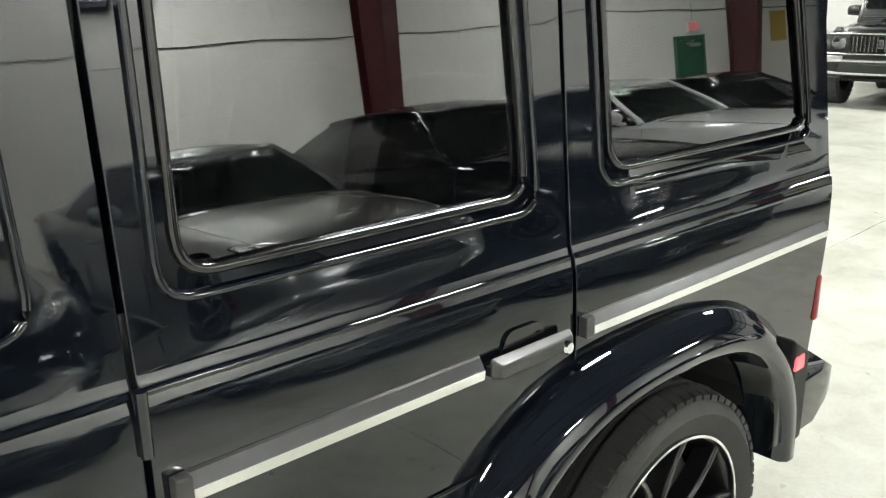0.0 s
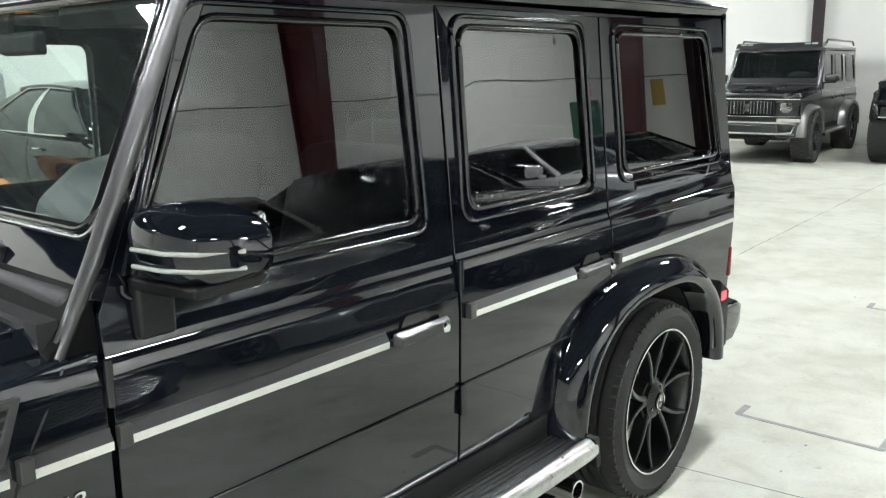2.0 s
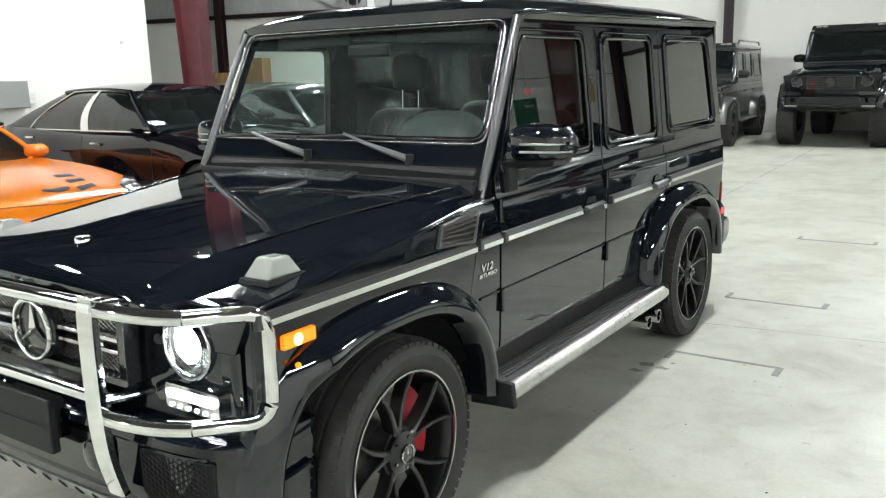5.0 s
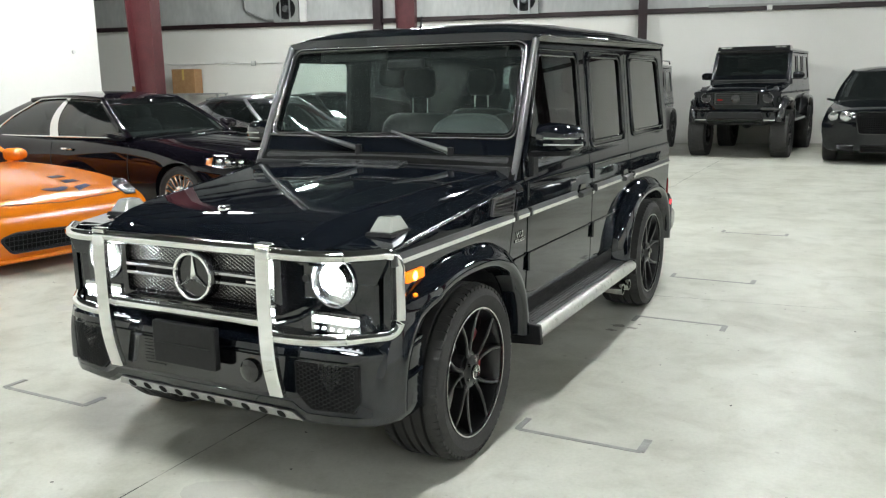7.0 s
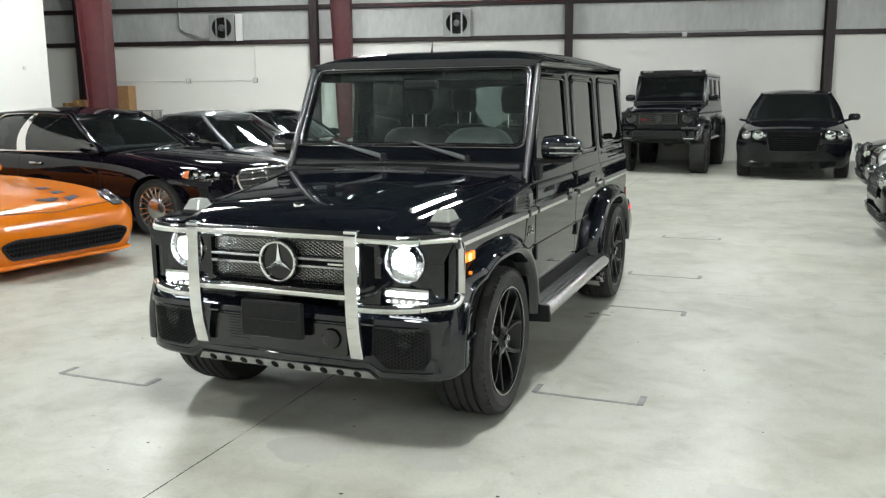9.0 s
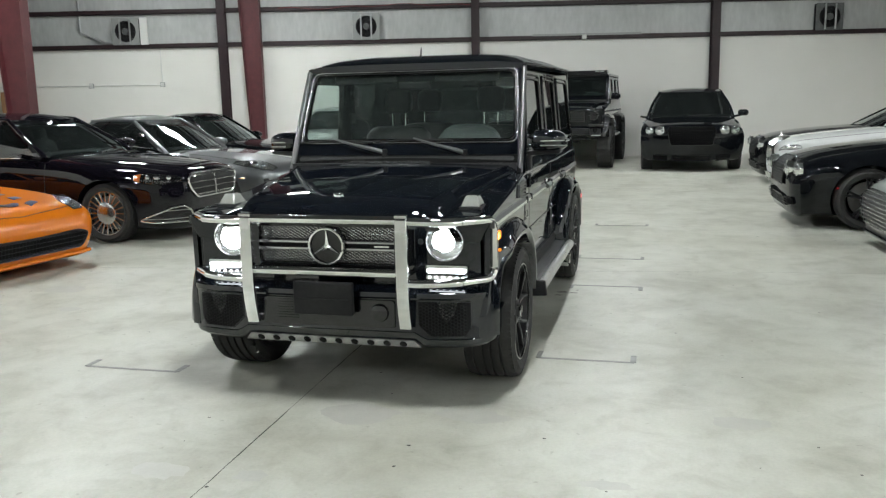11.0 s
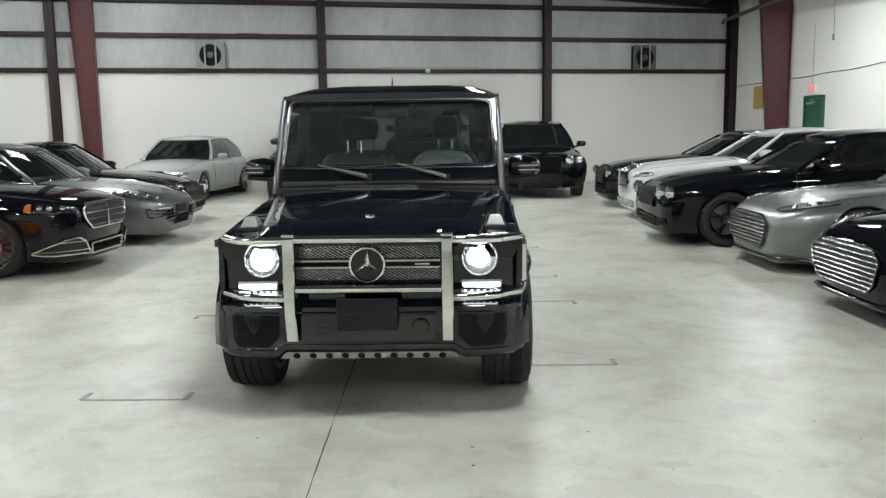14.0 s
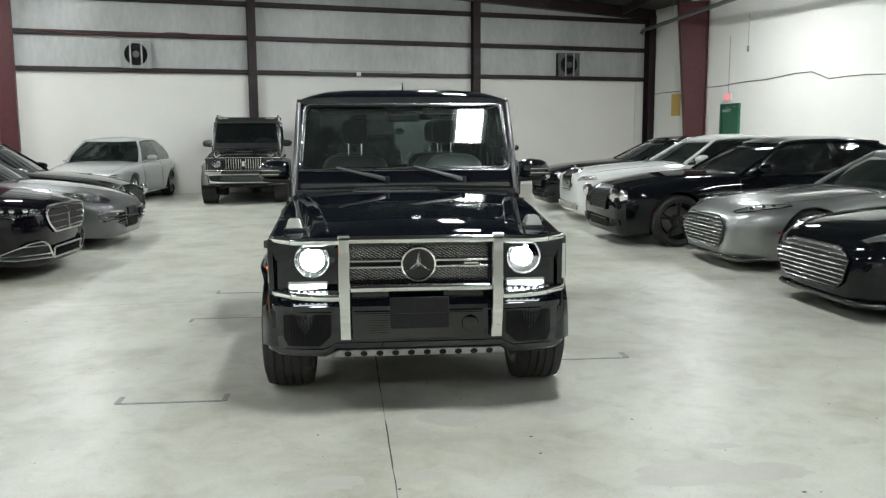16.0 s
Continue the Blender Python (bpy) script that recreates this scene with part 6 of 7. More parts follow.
    def flank(s, b, v, o=0.0):
        ya, yb = y0(v) + fbow * (1 - 0.35 * v), y1(v) - rbow
        y = ya + (yb - ya) * b
        x = hv(v) * (1 + 0.02 * math.sin(math.pi * b))
        return (s * (x + o), y, z0(y) + (top(y) - z0(y)) * v + o * 0.3)
    ws = part("windscreen", layered(lambda a, v: front(a, v), steps(-0.95, 0.95, 12), steps(0.02, 0.98, 6), (0, 0.004, -0.002)), screen or glass_, e, "tinted windscreen", smooth=60)
    rw = part("rear_window", layered(lambda a, v: rear(a, v), steps(-0.92, 0.92, 8), steps(0.02, 0.98, 6), (0, -0.004, -0.002)), glass_, e, "tinted rear glass", smooth=60)
    ws.visible_shadow = rw.visible_shadow = False
    roof_ = roof or paint_

    def lid(u, b):
        ya, yb = y0(1) + fbow * 0.65 * u * u - 0.02, y1(1) - rbow * u * u + 0.02
        y = ya + (yb - ya) * b
        return (u * hv(1) * 1.012, y, top(y) + 0.058 * (1 - abs(u) ** 2.2) * min(1, 6 * b + 0.15, 6 * (1 - b) + 0.15) + 0.004)
    rf = part("roof", layered(lid, steps(-1, 1, 14), [0, 0.03, 0.1, 0.2, 0.35, 0.5, 0.65, 0.8, 0.9, 0.97, 1], (0, 0, -0.03)), roof_, e, smooth=50)
    mid = door_b
    for s in (1, -1):
        for b0, b1 in ((0.035, mid - 0.02), (mid + 0.02, rear_b)):
            g = part("side_window", layered(lambda b, v: flank(s, b, v), steps(b0, b1, 8), steps(0.03, 0.95, 6), (-s * 0.004, 0, 0)), glass_, e, "dark side glass", smooth=60)
            g.visible_shadow = False
        part("front_pillar", tube([front(s * 0.985, v, 0.004) for v in steps(-0.02, 1.0, 8)], [0.05, 0.042, 0.036, 0.034, 0.033, 0.032, 0.031, 0.03, 0.03], 10, flat=0.7), roof_, e, smooth=60)
        part("roof_rail", tube([flank(s, b, 0.985, 0.003) for b in steps(0.0, 1.0, 10)], 0.026, 10), roof_, e, smooth=60)
        part("centre_pillar", layered(lambda b, v: flank(s, b, v, 0.005), steps(mid - 0.026, mid + 0.026, 2), steps(0.0, 0.98, 6), (-s * 0.02, 0, 0)), "chrome" if bright == "wide" else "gloss", e, "polished centre pillar" if bright == "wide" else "", smooth=60)
        part("rear_pillar", layered(lambda b, v: flank(s, b, v, 0.004), steps(rear_b - 0.005, 1.0, 5), steps(0.0, 1.0, 6), (-s * 0.02, 0, 0)), roof_, e, smooth=60)
        line = [flank(s, b, 0.0, 0.006) for b in steps(0.0, rear_b + 0.02, 10)] + ([flank(s, rear_b, v, 0.006) for v in (0.3, 0.6, 0.9)] + [flank(s, b, 0.955, 0.008) for b in steps(rear_b, 0.06, 8)] if bright else [])
        part("window_trim", tube(line, 0.011 if bright else 0.008, 6), "chrome" if bright else "gloss", e, "bright window surround" if bright else "", smooth=60)
        # door seams, handles, sill line
        for b in (-0.02, mid + 0.0, 0.86):
            y = y0(0) + fbow + (y1(0) - rbow - y0(0) - fbow) * b
            pts = []
            for k in range(7):
                z = sh(y) - 0.03 - (sh(y) - 0.03 - sill - 0.14) * k / 6
                q = (z - zs(y)) / (sh(y) - zs(y))
                pts.append((s * (w_(y) * float(np.interp(q, (0, 0.3, 0.5, 0.72, 0.86, 1), (0.98, 0.995, 1.0, 0.995, 0.975, 0.94))) + 0.0005), y, z))
            part("door_seam", tube(pts, 0.004, 4), "rubber", e)
        for b in (mid - 0.10, 0.78):
            y = y0(0) + fbow + (y1(0) - rbow - y0(0) - fbow) * b
            z = sh(y) - 0.11
            part("door_handle", tube([(s * (w_(y) * 0.985 + 0.004), y - 0.10, z), (s * (w_(y) * 0.985 + 0.026), y - 0.06, z), (s * (w_(y) * 0.985 + 0.026), y + 0.06, z + 0.003), (s * (w_(y) * 0.985 + 0.004), y + 0.10, z + 0.003)], 0.012, 8, flat=1.3), "chrome" if bright else paint_, e, smooth=60)
        part("sill_strip", tube([(s * (hw * 0.975), fo + r + 0.1, sill + 0.055), (s * hw * 0.985, fo + wb / 2, sill + 0.06), (s * hw * 0.975, fo + wb - r - 0.1, sill + 0.055)], 0.018, 8), "chrome" if bright == "wide" else paint_, e, smooth=60)
        # mirrors
        my, mz = y0(0) + fbow + 0.20, z0(y0(0) + 0.4) + 0.10
        mx, my, mz = mirror or (hw + 0.105, my, mz)
        mm = part("door_mirror", mirror_shell(s, mx, my, mz), paint_, e, "painted door mirror", smooth=60)
        part("mirror_arm", tube([(s * (mx - 0.14 if mirror else hw * 0.88), my + 0.02, mz - 0.13 if mirror else mz - 0.09), (s * (mx - 0.055), my + 0.005, mz - 0.055)], [0.03, 0.022], 8), paint_, mm, smooth=60)
    # cabin
    part("cabin", prism([(cowl + 0.15, 0.5), (cowl + 0.15, hood - 0.06), (cowl + 0.5, hood + 0.02), (cowl + 0.75, hood - 0.0), (cowl + 0.8, belt - 0.03), (deck - 0.5, belt - 0.03), (deck - 0.5, 0.5)], -hw * 0.82, hw * 0.82, "x"), "cabin", e, "dark cabin lining")
    for x in (-0.37, 0.37):
        for yy in ((cowl + 1.25), (cowl + 2.15)):
            if yy < deck - 0.55:
                st = part("seat", rings([[(x + a * math.copysign(abs(math.cos(t)) ** 0.6, math.cos(t)), yy + 0.1 * z_ + d * math.sin(t), belt - 0.1 + (H - belt) * z_) for t in [2 * math.pi * i / 16 for i in range(16)]] for z_, a, d in ((0.0, 0.25, 0.09), (0.3, 0.25, 0.08), (0.45, 0.20, 0.07), (0.5, 0.11, 0.05), (0.52, 0.12, 0.05), (0.75, 0.12, 0.05), (0.82, 0.08, 0.03))]), seats, e, smooth=60)
    # inverse of the nose plan: how far back the skin lies at a width
    yy = [0, 0.03, 0.10, 0.25, 0.5, 0.95]
    ny = lambda x: float(np.interp(abs(x), [w_(y) * 0.97 for y in yy], yy))
    lean = lambda z: float(np.interp(z, [c[1] for c in ctl[:4]], [c[0] for c in ctl[:4]]))
    face_y = lambda x, z: max(ny(x), lean(z)) + tuck(z) * max(0.0, 1 - ny(x) / 0.5)
    k = lambda x, z, y=None: (x, face_y(x, z) - 0.012 if y is None else y, z)

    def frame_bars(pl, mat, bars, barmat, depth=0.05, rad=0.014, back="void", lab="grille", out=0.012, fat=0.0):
        """A grille: outline pairs (x, z), backing, and bars ('h', 'v' or 'mesh', count)."""
        kind, n = bars
        g = part("grille", tube([(x, k(x, z)[1] - out, z) for x, z in pl], rad, 8, True), mat, e, lab, smooth=60)
        cx, cz = sum(p[0] for p in pl) / len(pl), sum(p[1] for p in pl) / len(pl)
        # backing sheet; the default void colours in the depth shade behind the bars
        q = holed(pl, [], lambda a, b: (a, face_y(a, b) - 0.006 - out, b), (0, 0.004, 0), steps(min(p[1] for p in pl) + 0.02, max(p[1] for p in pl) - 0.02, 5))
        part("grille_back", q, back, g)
        xs0, xs1 = min(p[0] for p in pl), max(p[0] for p in pl)
        z0_, z1_ = min(p[1] for p in pl), max(p[1] for p in pl)

        def span(z):
            hit = []
            for i in range(len(pl)):
                (xa, za), (xb, zb_) = pl[i - 1], pl[i]
                if (za - z) * (zb_ - z) <= 0 and abs(za - zb_) > 1e-6:
                    hit.append(xa + (xb - xa) * (z - za) / (zb_ - za))
            return (min(hit), max(hit)) if hit else (0, 0)

        def rise(x):
            hit = []
            for i in range(len(pl)):
                (xa, za), (xb, zb_) = pl[i - 1], pl[i]
                if (xa - x) * (xb - x) <= 0 and abs(xa - xb) > 1e-6:
                    hit.append(za + (zb_ - za) * (x - xa) / (xb - xa))
            return (min(hit), max(hit)) if hit else (0, 0)
        if kind in ("h", "hv"):
            for i in range(n):
                z = z0_ + (z1_ - z0_) * (i + 0.5) / n
                a, b = span(z)
                part("grille_bar", tube([(x, face_y(x, z) - 0.016 - out * 1.4, z) for x in steps(a, b, 8)], fat or (z1_ - z0_) / n * (0.17 if n > 7 else 0.18), 6, flat=0.8), barmat, g, smooth=60)
        if kind in ("v", "hv"):
            nn = n if kind == "v" else 1
            for i in range(nn):
                x = xs0 + (xs1 - xs0) * (i + 0.5) / nn
                a, b = rise(x)
                part("grille_bar", tube([(x, face_y(x, z) - 0.02 - out * 1.4, z) for z in steps(a, b, 6)], (xs1 - xs0) / nn * 0.22 if kind == "v" else 0.008, 6), barmat, g, smooth=60)
        if kind == "mesh":
            wires = []
            for i in range(n):
                x = xs0 + (xs1 - xs0) * (i + 0.5) / n
                a, b = rise(x)
                wires.append(tube([(x, face_y(x, z) - 0.010 - out, z) for z in steps(a, b, 5)], 0.004, 4))
            for i in range(max(4, int(n * (z1_ - z0_) / (xs1 - xs0)))):
                t = (i + 0.5) / max(4, int(n * (z1_ - z0_) / (xs1 - xs0)))
                z = z0_ + (z1_ - z0_) * t
                a, b = span(z)
                wires.append(tube([(x, face_y(x, z) - 0.010 - out, z) for x in steps(a, b, 6)], 0.004, 4))
            part("grille_mesh", join(*wires), barmat, g)
        return g
    sym = lambda pts: [(x, z) for x, z in pts] + [(-x, z) for x, z in reversed(pts)]
    if grille == "stately":
        frame_bars(rounded(sym([(0.46, nose - 0.05), (0.545, nose - 0.10), (0.50, nose - 0.25), (0.39, nose - 0.345)]), 0.05), "chrome", ("hv", 4), "chrome", back="rubber", fat=0.013, lab="chrome grille with crossbars")
        for s in (1, -1):
            q = frame_bars(rounded([(s * 0.44, 0.235), (s * 0.84, 0.245), (s * 0.885, 0.275), (s * 0.74, 0.41), (s * 0.60, 0.435), (s * 0.52, 0.37)], 0.03), "chrome", ("h", 2), "satin", rad=0.013, back="rubber", out=0.02, fat=0.007, lab="chrome framed bumper intake")
        frame_bars(rounded(sym([(0.40, 0.34), (0.38, 0.22)]), 0.02), "chrome", ("h", 3), "gloss", lab="lower bumper grille")
        part("hood_star", join(cyl((0, 0.16, nose + 0.01), (0, 0.16, nose + 0.05), 0.004, n=8), tube([(0.03 * math.cos(t), 0.16, nose + 0.075 + 0.03 * math.sin(t)) for t in [2 * math.pi * i / 20 for i in range(20)]], 0.004, 6, True)), "chrome", e, "upright chrome hood ornament")
    elif grille == "upright":
        frame_bars(rounded(sym([(0.27, nose + 0.03), (0.27, nose - 0.33)]), 0.015), "chrome", ("v", 15), "chrome", rad=0.03, lab="tall chrome grille with upright bars")
        frame_bars(rounded(sym([(0.62, 0.33), (0.62, 0.22)]), 0.03), "chrome", ("mesh", 30), "chrome", lab="lower bumper grille")
        part("hood_ornament", rings([[(a * math.cos(t), 0.13 + a * math.sin(t) + d, z) for t in [2 * math.pi * i / 10 for i in range(10)]] for z, a, d in ((nose + 0.03, 0.02, 0), (nose + 0.05, 0.008, 0), (nose + 0.08, 0.014, 0.01), (nose + 0.12, 0.006, -0.01))]), "chrome", e, "plain chrome hood ornament", smooth=60)
    elif grille == "mesh":
        frame_bars(rounded(sym([(0.47, nose - 0.05), (0.50, nose - 0.14), (0.44, nose - 0.44)] if tall else [(0.33, nose - 0.02), (0.40, nose - 0.12), (0.37, nose - 0.36)]), 0.06), "gloss", ("mesh", 26), "gloss" if tall else "gunmetal", lab="dark mesh grille")
        frame_bars(rounded(sym([(0.40, 0.36), (0.40, 0.24)]), 0.02), "gloss", ("mesh", 26), "gloss", rad=0.006, lab="lower bumper grille")
        for s in (1, -1):
            frame_bars(rounded([(s * 0.50, 0.24), (s * 0.80, 0.29), (s * 0.80, 0.37), (s * 0.50, 0.36)], 0.02), "gloss", ("h", 4), "gloss", rad=0.006, lab="side bumper intake")
    elif grille == "wide":
        frame_bars(rounded(sym([(0.38, nose - 0.12), (0.57, nose - 0.21), (0.50, nose - 0.41), (0.37, nose - 0.49)]), 0.03), "gloss", ("h", 9), "strip", rad=0.006, back="rubber", out=0.012, fat=0.0088, lab="wide grille with bright crossbars")
        part("splitter", tube([k(x, sill + 0.03) for x in steps(-0.86, 0.86, 14)], 0.022, 8), "gloss", e, smooth=60)
    elif grille == "ducts":
        for s in (1, -1):
            frame_bars(rounded([(s * 0.30, 0.36), (s * 0.42, 0.34), (s * 0.80, 0.40), (s * 0.82, 0.53), (s * 0.36, 0.50)], 0.03), "gloss", ("h", 4), "bead", rad=0.012, fat=0.011, lab="slatted side intake")
            part("turn_lamp", tube([k(s * 0.40, 0.515, None), k(s * 0.62, 0.525), k(s * 0.80, 0.535)], 0.014, 8), "frost", e, "clear lamp blades", smooth=60)
        frame_bars(rounded(sym([(0.26, 0.42), (0.26, 0.27)]), 0.02), "gloss", ("h", 5), "plastic", lab="middle bumper intake")
        part("plate_holder", box(-0.17, 0.17, -0.022, 0.02, 0.44, 0.55), "plastic", e, "blank black plate holder", bevel=0.006)
    elif grille == "mouth":
        frame_bars(rounded(sym([(0.10, 0.37), (0.56, 0.385), (0.70, 0.345), (0.60, 0.21)]), 0.05), "plastic", ("mesh", 34), "plastic", rad=0.012, lab="wide black mouth intake")
        part("hood_line", tube([skin(0.10 + 0.02 * f, 12 - f, 0.001) for f in steps(0.0, 3.2, 12)][::-1] + [(-q[0], q[1], q[2]) for q in [skin(0.10 + 0.02 * f, 12 - f, 0.001) for f in steps(0.0, 3.2, 12)][1:]], 0.0035, 5), "rubber", e)
        part("hood_scoop", layered(lambda u, v: (0.05 + u * 0.14 * (1 - 0.35 * abs(v)), 0.30 + 0.05 * v + 0.05 * u * u, zc(0.30 + 0.05 * v + 0.05 * u * u) + 0.020 - 0.004 * u * u), steps(-1, 1, 8), steps(-1, 1, 3), (0, 0, -0.004)), "plastic", e, "dark hood scoop")
        for j in range(3):
            y = 0.34 + j * 0.24
            part("louvre", layered(lambda u, v: skin(y + 0.06 * u + 0.05 * v, 10.7 - 0.36 * u, 0.005), steps(-1, 1, 4), (-1, 0, 1), (0, 0, -0.003)), "plastic", e, "dark hood louvre")
        part("splitter", tube([k(x, sill + 0.02) for x in steps(-0.9, 0.9, 14)], 0.02, 8), paint_, e, smooth=60)
    elif grille == "single":
        frame_bars(rounded(sym([(0.33, nose - 0.03), (0.40, nose - 0.12), (0.32, nose - 0.46)]), 0.04), "chrome", ("h", 6), "greytrim", lab="tall single-frame grille")
        for s in (1, -1):
            frame_bars(rounded([(s * 0.46, 0.26), (s * 0.78, 0.29), (s * 0.78, 0.38), (s * 0.48, 0.36)], 0.02), "gloss", ("h", 2), "gloss", lab="side bumper intake")
    # lamps
    for s in (1, -1):
        if lamp == "twin":
            for x, q, z in ((0.67 if tall else 0.64, 0.088, lampz), (0.88 if tall else 0.84, 0.075, lampz)):
                yb = ny(s * x)
                h = part("headlamp", lathe([(0.0, yb - 0.045), (q * 0.6, yb - 0.038), (q * 0.95, yb - 0.01), (q, yb + 0.05), (0.0, yb + 0.06)], 28, "y", (s * x, 0, z)), "reflector", e, "round bright headlamp", smooth=40)
                part("lamp_ring", tube([(s * x + (q + 0.003) * math.cos(t), yb - 0.012, z + (q + 0.003) * math.sin(t)) for t in [2 * math.pi * i / 28 for i in range(28)]], 0.007, 6, True), "chrome", h, smooth=60)
                g = part("lens", lathe([(0.0, yb - 0.062), (q * 0.6, yb - 0.052), (q, yb - 0.012)], 28, "y", (s * x, 0, z)), "lens", h, smooth=60)
                g.visible_shadow = False
            part("side_marker", tube([(s * (w_(0.52) + 0.001), 0.49, 0.50), (s * (w_(0.60) + 0.001), 0.60, 0.50)], 0.014, 6), "red", e, "red side marker", smooth=60)
        else:
            ya_, yb_, fa, fb_, fh = {"slant": (0.05, 0.52, 7.1, 6.3, 0.95), "long": (0.14, 0.66, 9.4, 8.1, 0.62), "oval": (0.13, 0.66, 9.1, 7.9, 1.25), "swept": (0.10, 0.60, 8.9, 7.6, 0.95), "block": (0.02, 0.30, 7.2, 6.5, 0.5)}[lamp]

            def spot(u, v, o, grow=1.0):
                p = skin(ya_ + (yb_ - ya_) * u, fa + (fb_ - fa) * u + v * fh * grow * math.sin(math.pi * (0.10 + 0.82 * u)) ** 0.7, o)
                return (s * p[0], p[1], p[2])
            h = part("headlamp", layered(lambda u, v: spot(u, v, 0.005), steps(0, 1, 10), steps(-1, 1, 4), (-s * 0.004, 0.004, -0.004)), "strip" if lamp in ("swept", "oval") else "gloss" if lamp == "slant" else "satin", e, "glassy headlamp", smooth=60)
            for u in (0.25, 0.46, 0.66):
                part("bulb", ellipsoid(spot(u, 0.0, 0.006), (0.062, 0.056, 0.05) if lamp == "oval" else (0.034, 0.034, 0.026) if lamp != "swept" else (0.040, 0.040, 0.022)), "darkchrome" if lamp in ("swept", "oval") else "reflector", h, smooth=60)
            g = part("lens", layered(lambda u, v: spot(u, v, 0.009 + 0.014 * math.sin(math.pi * u) * (1 - v * v), 1.05), steps(0, 1, 10), steps(-1, 1, 6), (-s * 0.003, 0.003, -0.003)), "lens", h, "clear lamp cover", smooth=60)
            g.visible_shadow = False
            part("lamp_edge", tube([spot(u, -1, 0.006) for u in steps(0, 1, 10)] + [spot(u, 1, 0.006) for u in steps(1, 0, 10)], 0.006, 6, True), "gloss", h, smooth=60)
            if lamp == "slant":
                part("turn_lamp", layered(lambda u, v: spot(u, v, 0.008), steps(0.84, 0.98, 4), steps(-0.95, 0.8, 4), (-s * 0.004, 0.004, -0.004)), "amber", h, "amber turn lamp", smooth=60)
            mz_ = lampz - (0.09 if lamp == "oval" else 0.15)
            if lamp != "slant":
                part("side_marker", tube([(s * (w_(0.50) * 0.999 + 0.001), 0.46, mz_), (s * (w_(0.58) + 0.001), 0.60, mz_)], 0.013, 6), "red" if lamp == "long" else "amber", e, "small side marker", smooth=60)
        part("tail_lamp", ellipsoid((s * hw * 0.72, L - 0.06, deckz - 0.14), (0.16, 0.05, 0.06)), "red", e, "red tail lamp", smooth=60)
        part("wiper", tube([(s * 0.05, cowl - 0.02, hood + 0.0), front(s * 0.12 + 0.18, 0.08, 0.02), front(s * 0.1 + 0.42, 0.12, 0.02)], 0.008, 6), "plastic", e)
    part("hood_seam", tube([(x, cowl - 0.06 + 0.1 * (x / hw) ** 2, zc(cowl - 0.06) - 0.006 - 0.05 * (abs(x) / hw) ** 2.4) for x in steps(-hw * 0.8, hw * 0.8, 10)], 0.008, 5), "plastic", e)
    for s in (1, -1):
        part("hood_seam", tube([(s * w_(y) * 0.80, y, sh(y) + (zc(y) - sh(y)) * 0.425 + 0.0) for y in steps(0.22, cowl - 0.05, 10)], 0.0035, 4), "rubber", e)
    part("chassis", box(-hw * 0.66, hw * 0.66, 0.45, L - 0.4, sill - 0.005, 0.5), "plastic", e, "dark underbody")
    for s in (1, -1):
        for y in (fo, fo + wb):
            wheel(e, hw - 0.012, y, r, 0.25, s, rim_r, style, rim_mat, lip, cap=cap)
    return e


def nose_at(p, local, turn):
    """The pose of a car whose local point lies at p on the floor."""
    a = radians(turn)
    x, y = local
    return pose(p[0] - (x * math.cos(a) - y * math.sin(a)), p[1] - (x * math.sin(a) + y * math.cos(a)), 0, 0, 0, turn)


LEFT, RIGHT = 88.0, -88.0
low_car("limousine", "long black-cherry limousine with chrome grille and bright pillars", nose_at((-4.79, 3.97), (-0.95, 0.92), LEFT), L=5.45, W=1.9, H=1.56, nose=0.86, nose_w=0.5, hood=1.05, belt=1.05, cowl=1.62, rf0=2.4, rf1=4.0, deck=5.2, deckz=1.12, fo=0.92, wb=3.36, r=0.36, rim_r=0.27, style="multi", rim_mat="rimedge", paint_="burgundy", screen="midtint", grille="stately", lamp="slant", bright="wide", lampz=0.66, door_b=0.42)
low_car("sports_car", "bright orange low sports car with black mouth intake", pose(-4.20, 2.07, 0, 0, 0, LEFT - 5), L=4.46, W=1.94, H=1.22, nose=0.655, hood=0.80, soft=True, belt=0.83, cowl=2.3, rf0=2.95, rf1=3.25, deck=3.95, deckz=0.92, fo=0.85, wb=2.51, r=0.345, rim_r=0.25, style="five", paint_="orange", grille="mouth", lamp="swept", lampz=0.56, bulge=0.05, nose_w=0.70, sill=0.12, shk=0.12, mirror=(0.80, 2.36, 0.885), dome=0.032)
low_car("sports_saloon", "grey metallic sports saloon with slatted intakes", pose(-3.8, 7.5, 0, 0, 0, LEFT), soft=True, L=5.0, W=1.93, H=1.48, nose=0.74, hood=0.96, belt=0.94, cowl=1.62, rf0=2.4, rf1=3.4, deck=4.65, deckz=1.05, fo=0.95, wb=2.92, r=0.355, rim_r=0.265, style="five", paint_="grey", screen="midtint", grille="ducts", lamp="oval", lampz=0.64, bulge=0.04)
low_car("coupe", "glossy black grand touring coupe", pose(-4.45, 10.2, 0, 0, 0, LEFT), soft=True, L=4.85, W=1.95, H=1.48, nose=0.74, hood=0.98, belt=0.96, cowl=1.65, rf0=2.4, rf1=3.2, deck=4.3, deckz=1.03, fo=0.92, wb=2.75, r=0.355, rim_r=0.265, style="five", screen="midtint", grille="mesh", lamp="twin", lampz=0.62)
